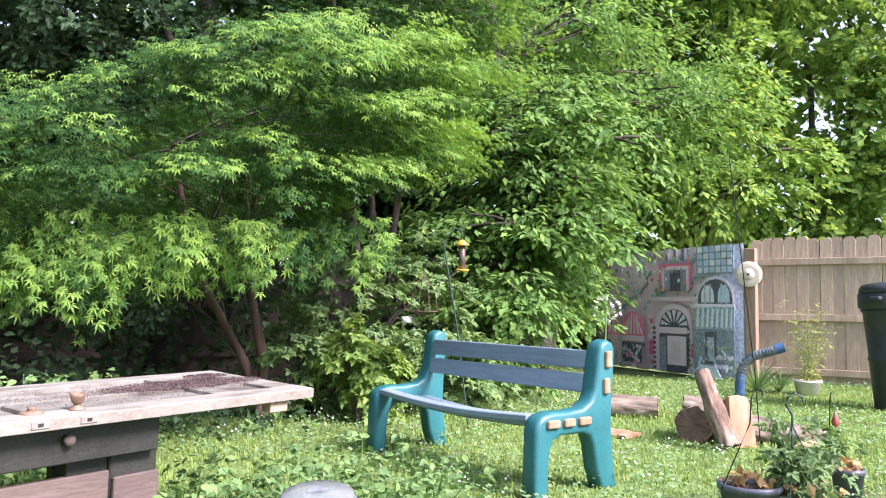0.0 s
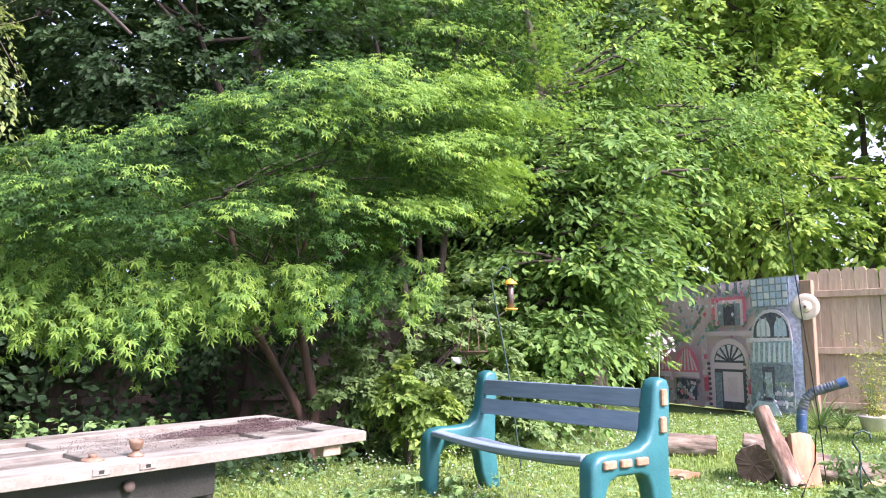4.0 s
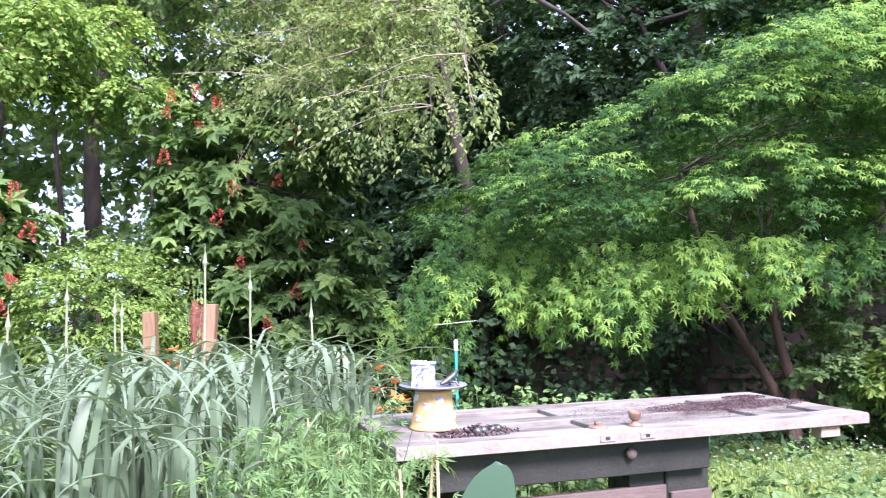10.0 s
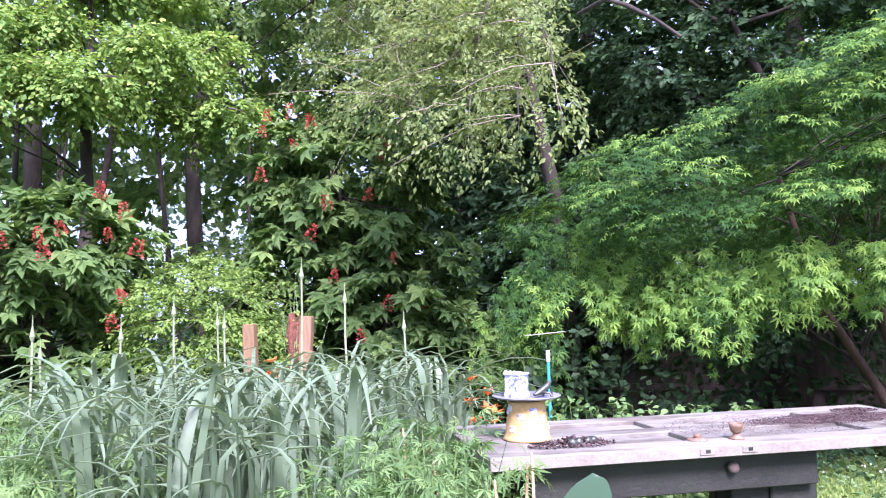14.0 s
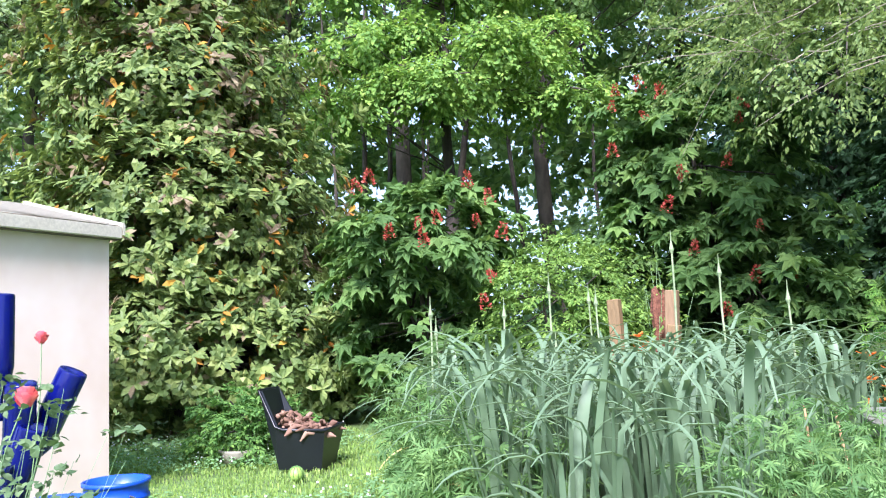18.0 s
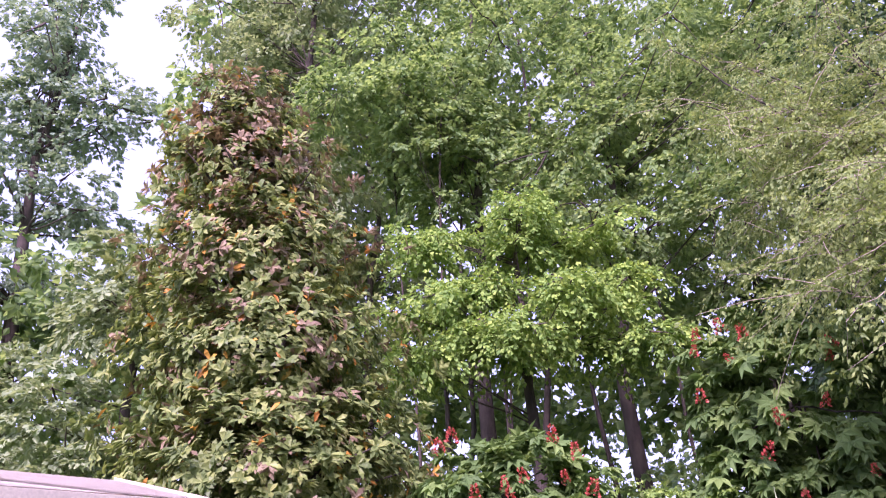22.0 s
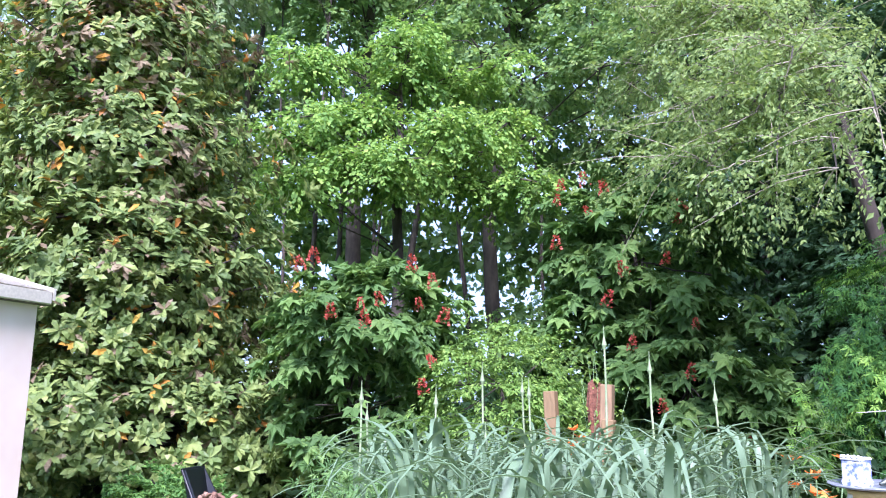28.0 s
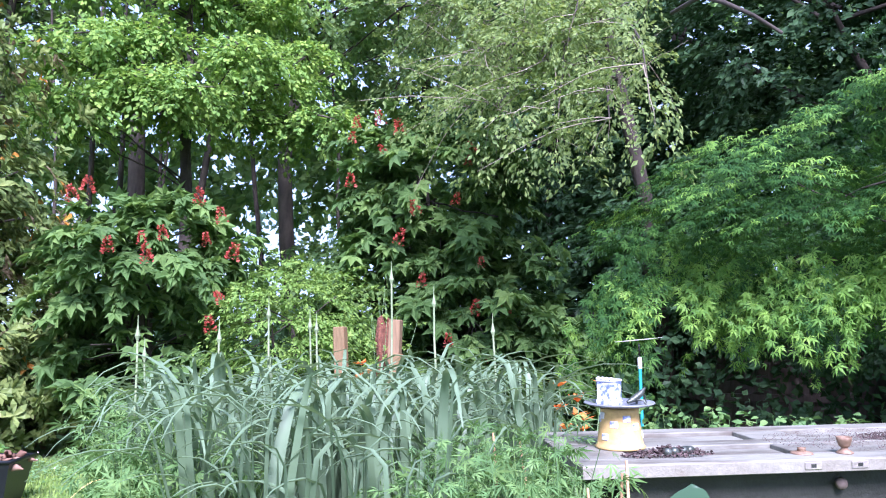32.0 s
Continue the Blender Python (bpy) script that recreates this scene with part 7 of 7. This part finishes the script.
M["canna"] = leaf_material("smooth canna leaf", [(0.2, (0.043, 0.094, 0.054)), (0.8, (0.065, 0.130, 0.072))], 0.35, 0.2)
canna()
M["cane"] = surface("dry tan cane", [(0.3, (0.45, 0.25, 0.12)), (0.7, (0.6, 0.4, 0.22))], 12, 0.8)
rng_cane = np.random.default_rng(70)
for x, y, h, dx in ((-1.53, 1.78, 0.66, 0.03), (-1.58, 1.8, 0.6, -0.06), (-1.45, 1.76, 0.7, -0.02), (-1.36, 1.75, 0.6, 0.06), (-2.05, 1.95, 0.72, -0.12), (-1.95, 2.0, 0.7, -0.14)):
    tagged(part("dry_cane", tube(bent((0, 0, -0.02), (dx, 0.02, h), rng_cane, 6, 0.03), np.linspace(0.008, 0.004, 6), 6), M["cane"], smooth=True, at=pose(x, y, 0)), "thin dry tan plant cane standing among weeds", "cane", "dry canes")

# ---- by the shed ----
cm, cnt, cb = material("cobalt glass")
cb.inputs["Base Color"].default_value = (0.006, 0.009, 0.15, 1)
cb.inputs["Roughness"].default_value, cb.inputs["Transmission Weight"].default_value, cb.inputs["IOR"].default_value = 0.06, 0.35, 1.45
M["cobalt"] = cm
M["blue_bucket"] = surface("bright blue plastic bucket", [(0.3, (0.008, 0.05, 0.38)), (0.7, (0.014, 0.08, 0.5))], 6, 0.4, bump=0.08)
bt = thing("bottle_tree", -2.6, -0.47, 0, 0, "iron bottle tree set with cobalt blue glass bottles", "bottle tree")
part("post", tube([(0, 0, -0.05), (0, 0, 0.4), (0.01, 0, 0.9)], [0.014, 0.012, 0.01], 8), M["iron"], bt, smooth=True)
profile = [(0.001, 0.012), (0.028, 0.004), (0.036, 0.0), (0.038, 0.006), (0.038, 0.19), (0.033, 0.215), (0.016, 0.25), (0.0135, 0.27), (0.0135, 0.315), (0.016, 0.317), (0.016, 0.328), (0.012, 0.33)]
bottle_bm = lathe(profile, 24)
bottle_me = bpy.data.meshes.new("bottle")
for face in bottle_bm.faces:
    face.smooth = True
bottle_bm.to_mesh(bottle_me)
bottle_bm.free()
bottle_me.materials.append(M["cobalt"])
for base, foot in (((-2.58, -0.45, 1.17), (-2.57, -0.45, 0.9)), ((-2.56, -0.27, 0.96), (-2.6, -0.36, 0.76)), ((-2.5, -0.39, 0.94), (-2.53, -0.4, 0.74)), ((-2.54, -0.62, 1.2), (-2.57, -0.53, 0.98)), ((-2.47, -0.36, 0.83), (-2.52, -0.42, 0.62)),
                   ((-2.68, -0.53, 1.04), (-2.63, -0.49, 0.86)), ((-2.55, -0.7, 0.92), (-2.57, -0.58, 0.7)), ((-2.52, -0.72, 1.16), (-2.57, -0.6, 0.96))):
    d = (Vector(foot) - Vector(base)).normalized()
    ob = new("bottle", bottle_me)
    ob.parent = bt
    ob.matrix_basis = Matrix.Translation(Vector(base) - Vector((-2.6, -0.47, 0))) @ d.to_track_quat("Z", "X").to_matrix().to_4x4()
    ob["label"] = "cobalt blue glass bottle, upside down"
    a = np.array(base) + np.array(d) * 0.12 - [-2.6, -0.47, 0]
    part("arm", tube([a, np.array(foot) + np.array(d) * 0.06 - [-2.6, -0.47, 0], [0, 0, max(0.2, foot[2] - 0.12)]], 0.005, 6), M["iron"], bt, smooth=True)
PETAL = (np.array([(0, 0, 0), (0.42, 0.35, 0.1), (0.34, 0.85, 0.02), (-0.34, 0.85, 0.02), (-0.42, 0.35, 0.1), (0, 0.9, 0.0)]), np.array([(0, 1, 2, 5), (0, 5, 3, 4)]))
rose = thing("rose_bush", -2.3, -0.5, 0, 0, "thin rose bush with pink blooms in front of the bottles", "rose bush")
M["rose_leaf"] = leaf_material("rose leaf", [(0.1, (0.06, 0.11, 0.05)), (0.5, (0.11, 0.18, 0.08)), (0.9, (0.2, 0.27, 0.13))], 0.5, 0.3)
sprig("leaves", rose, M["rose_leaf"], 81, 54, 1.0, 0.2, (0.014, 0.03), ROUND, 12, 0.02, "", 0.0014)
rr = np.random.default_rng(82)
for x, y, z, s in ((-2.37, -0.34, 1.05, 0.014), (-2.16, -0.36, 0.92, 0.02), (-2.3, -0.62, 0.8, 0.02)):
    n = 110
    d = unit(rr.normal(0, 1, (n, 3)) + [0, 0, 0.2])
    part("bloom", blades(np.tile([x + 2.3, y + 0.5, z], (n, 1)) + d * s * rr.uniform(0.3, 0.9, (n, 1)) - [0, 0, s * 0.4], d * 0.5 + [0, 0, 1.0], -d, np.full(n, s * 1.0), PETAL), M["rose"], rose, "pink double bloom")
    part("flower_stem", tube(bent((0, 0, 0.1), (x + 2.3, y + 0.5, z), rr, 7, 0.12), 0.0014, 5), M["stem"], rose)
for x, y, h, lab in ((-4.45, -0.1, 0.37, "bright blue plastic bucket standing on the grass"), (-4.12, -0.36, 0.36, "bright blue plastic bucket beside the other one")):
    b = thing("bucket", x, y, 0, 20, lab, "bucket", "blue buckets")
    part("body", lathe([(0.001, 0.0), (0.13, 0.0), (0.145, h - 0.09), (0.155, h - 0.088), (0.155, h - 0.075), (0.147, h - 0.07), (0.149, h - 0.02), (0.158, h - 0.018), (0.158, h), (0.146, h), (0.14, h - 0.1), (0.125, 0.01), (0.001, 0.01)], 32), M["blue_bucket"], b, smooth=True)
    part("handle", tube([(0.155, 0, h - 0.06), (0.12, 0.12, h - 0.12), (0, 0.165, h - 0.16), (-0.12, 0.12, h - 0.12), (-0.155, 0, h - 0.06)], 0.004, 6), M["steel"], b, smooth=True)
M["cart_black"] = surface("black moulded plastic", [(0.3, (0.004, 0.005, 0.007)), (0.7, (0.007, 0.009, 0.012))], 6, 0.4, bump=0.08)


M["husk"] = leaf_material("dry brown husk", [(0.1, (0.08, 0.045, 0.03)), (0.5, (0.19, 0.11, 0.075)), (0.9, (0.36, 0.24, 0.17))], 0.85, 0.02)


def cart():
    """A scoop-shaped garden cart: low box with one high sloping end."""
    t = thing("garden_cart", -6.36, 1.33, 0, 52, "black plastic garden cart heaped with brown husks", "cart")
    bm = bmesh.new()
    rings = []
    for inset in (0.0, 0.022):
        lo = [bm.verts.new(c) for c in ((-0.2 + inset, -0.17 + inset, 0.02 + inset), (0.21 - inset, -0.17 + inset, 0.02 + inset), (0.21 - inset, 0.17 - inset, 0.02 + inset), (-0.2 + inset, 0.17 - inset, 0.02 + inset))]
        hi = [bm.verts.new(c) for c in ((-0.2 + inset, -0.24 + inset, 0.37), (0.28 - inset, -0.24 + inset, 0.34), (0.28 - inset, 0.24 - inset, 0.34), (-0.2 + inset, 0.24 - inset, 0.37))]
        back = [bm.verts.new(c) for c in ((-0.37 + inset, -0.2 + inset, 0.67), (-0.37 + inset, 0.2 - inset, 0.67))]
        rings.append((lo, hi, back))
    for (lo, hi, back), flip in zip(rings, (False, True)):
        faces = [lo[::-1], (lo[0], lo[1], hi[1], hi[0]), (lo[1], lo[2], hi[2], hi[1]), (lo[2], lo[3], hi[3], hi[2]), (lo[3], lo[0], back[0], back[1]), (lo[0], hi[0], back[0]), (lo[3], back[1], hi[3])]
        for f in faces:
            bm.faces.new(f[::-1] if flip else f)
    o, i = rings
    rim = lambda r: [r[2][0], r[1][0], r[1][1], r[1][2], r[1][3], r[2][1]]  # noqa: E731
    a, b = rim(o), rim(i)
    for k in range(6):
        bm.faces.new((a[k], a[(k + 1) % 6], b[(k + 1) % 6], b[k]))
    part("tub", bm, M["cart_black"], t)
    edge = [(-0.37, -0.2, 0.67), (-0.2, -0.24, 0.375), (-0.12, -0.245, 0.35), (0.28, -0.245, 0.345), (0.285, 0, 0.345), (0.28, 0.245, 0.345), (-0.12, 0.245, 0.35), (-0.2, 0.24, 0.375), (-0.37, 0.2, 0.67), (-0.375, 0, 0.672), (-0.37, -0.2, 0.67)]
    part("rim", tube(edge, 0.014, 8), M["cart_black"], t, smooth=True)
    part("axle_band", slab((0.44, 0.39, 0.025), (0.01, 0, 0.2), 0.01), M["cart_black"], t)
    t.scale = (0.84, 0.84, 0.92)
    rng = np.random.default_rng(91)
    n = 240
    p = np.stack([rng.uniform(-0.2, 0.18, n), rng.uniform(-0.16, 0.16, n), 0.28 + rng.uniform(0, 0.09, n)], 1)
    p[:, 2] += np.where(p[:, 0] < 0, -p[:, 0] * 0.55, 0)
    shapes = [tube(bent(q, q + rng.normal(0, 1, 3) * [0.07, 0.07, 0.025], rng, 4, 0.4), np.array([0.006, 0.02, 0.022, 0.004]) * rng.uniform(0.5, 1.3), 6) for q in p]
    tagged(part("mulch_heap", join(shapes), M["husk"], t, "heaped brown dry husks", smooth=True), kind="stuff")


cart()
box_shrub, _ = tree("boxwood_shrub", "small rounded green shrub beside the cart", (-7.3, 1.05, 0), [((-7.25, 1.05, 0.26), (0.5, 0.5, 0.36), 300)], M["broad"], BARK, 92, 0.025, 26, (0.035, 0.06), OVAL, (0.1, 0.2), category="shrub", inner=0.3)
M["planter"] = surface("pale mossy stone", [(0.3, (0.2, 0.19, 0.14)), (0.7, (0.36, 0.33, 0.26))], 9, 0.85)
tp = thing("stone_planter", -7.0, 0.93, 0, 0, "low pale stone planter in front of the shrub", "planter")
part("bowl", lathe([(0.001, 0.0), (0.13, 0.0), (0.17, 0.1), (0.175, 0.12), (0.155, 0.12), (0.14, 0.06), (0.001, 0.05)], 22), M["planter"], tp, smooth=True)
M["lime"] = surface("lime green plastic", [(0.3, (0.2, 0.32, 0.05)), (0.7, (0.3, 0.42, 0.1))], 9, 0.5)
ball = thing("toy_ball", -5.85, 1.12, 0.06, 0, "lime green mesh ball lying in the clover", "ball")
bb = bmesh.new()
bmesh.ops.create_uvsphere(bb, u_segments=20, v_segments=12, radius=0.052)
part("shell", bb, M["lime"], ball, smooth=True)
for k in range(5):
    part("ridge", tube([(0.054 * math.cos(a) * math.cos(k * 0.628), 0.054 * math.cos(a) * math.sin(k * 0.628), 0.054 * math.sin(a)) for a in np.linspace(0, 2 * math.pi, 25)], 0.003, 5), M["weed"], ball)

# white blossom cluster and trellis by the banner
wb = thing("white_hydrangea", 1.72, 8.4, 0, 0, "white lacy blossom cluster on a thin stem", "flower")
rw = np.random.default_rng(93)
d = unit(rw.normal(0, 1, (70, 3)))
bloom = part("bloom", blades(np.array([0, 0, 0.95]) + d * [0.14, 0.14, 0.11], d + rw.normal(0, 0.6, (70, 3)), rw.normal(0, 1, (70, 3)), rw.uniform(0.03, 0.06, 70), OVAL), M["white_flower"], wb, "white lacy bloom")
tagged(bloom, kind="stuff")
part("flower_stem", tube(bent((0, 0, -0.02), (0, 0, 0.92), rw, 6, 0.03), 0.008, 6), M["stem"], wb)
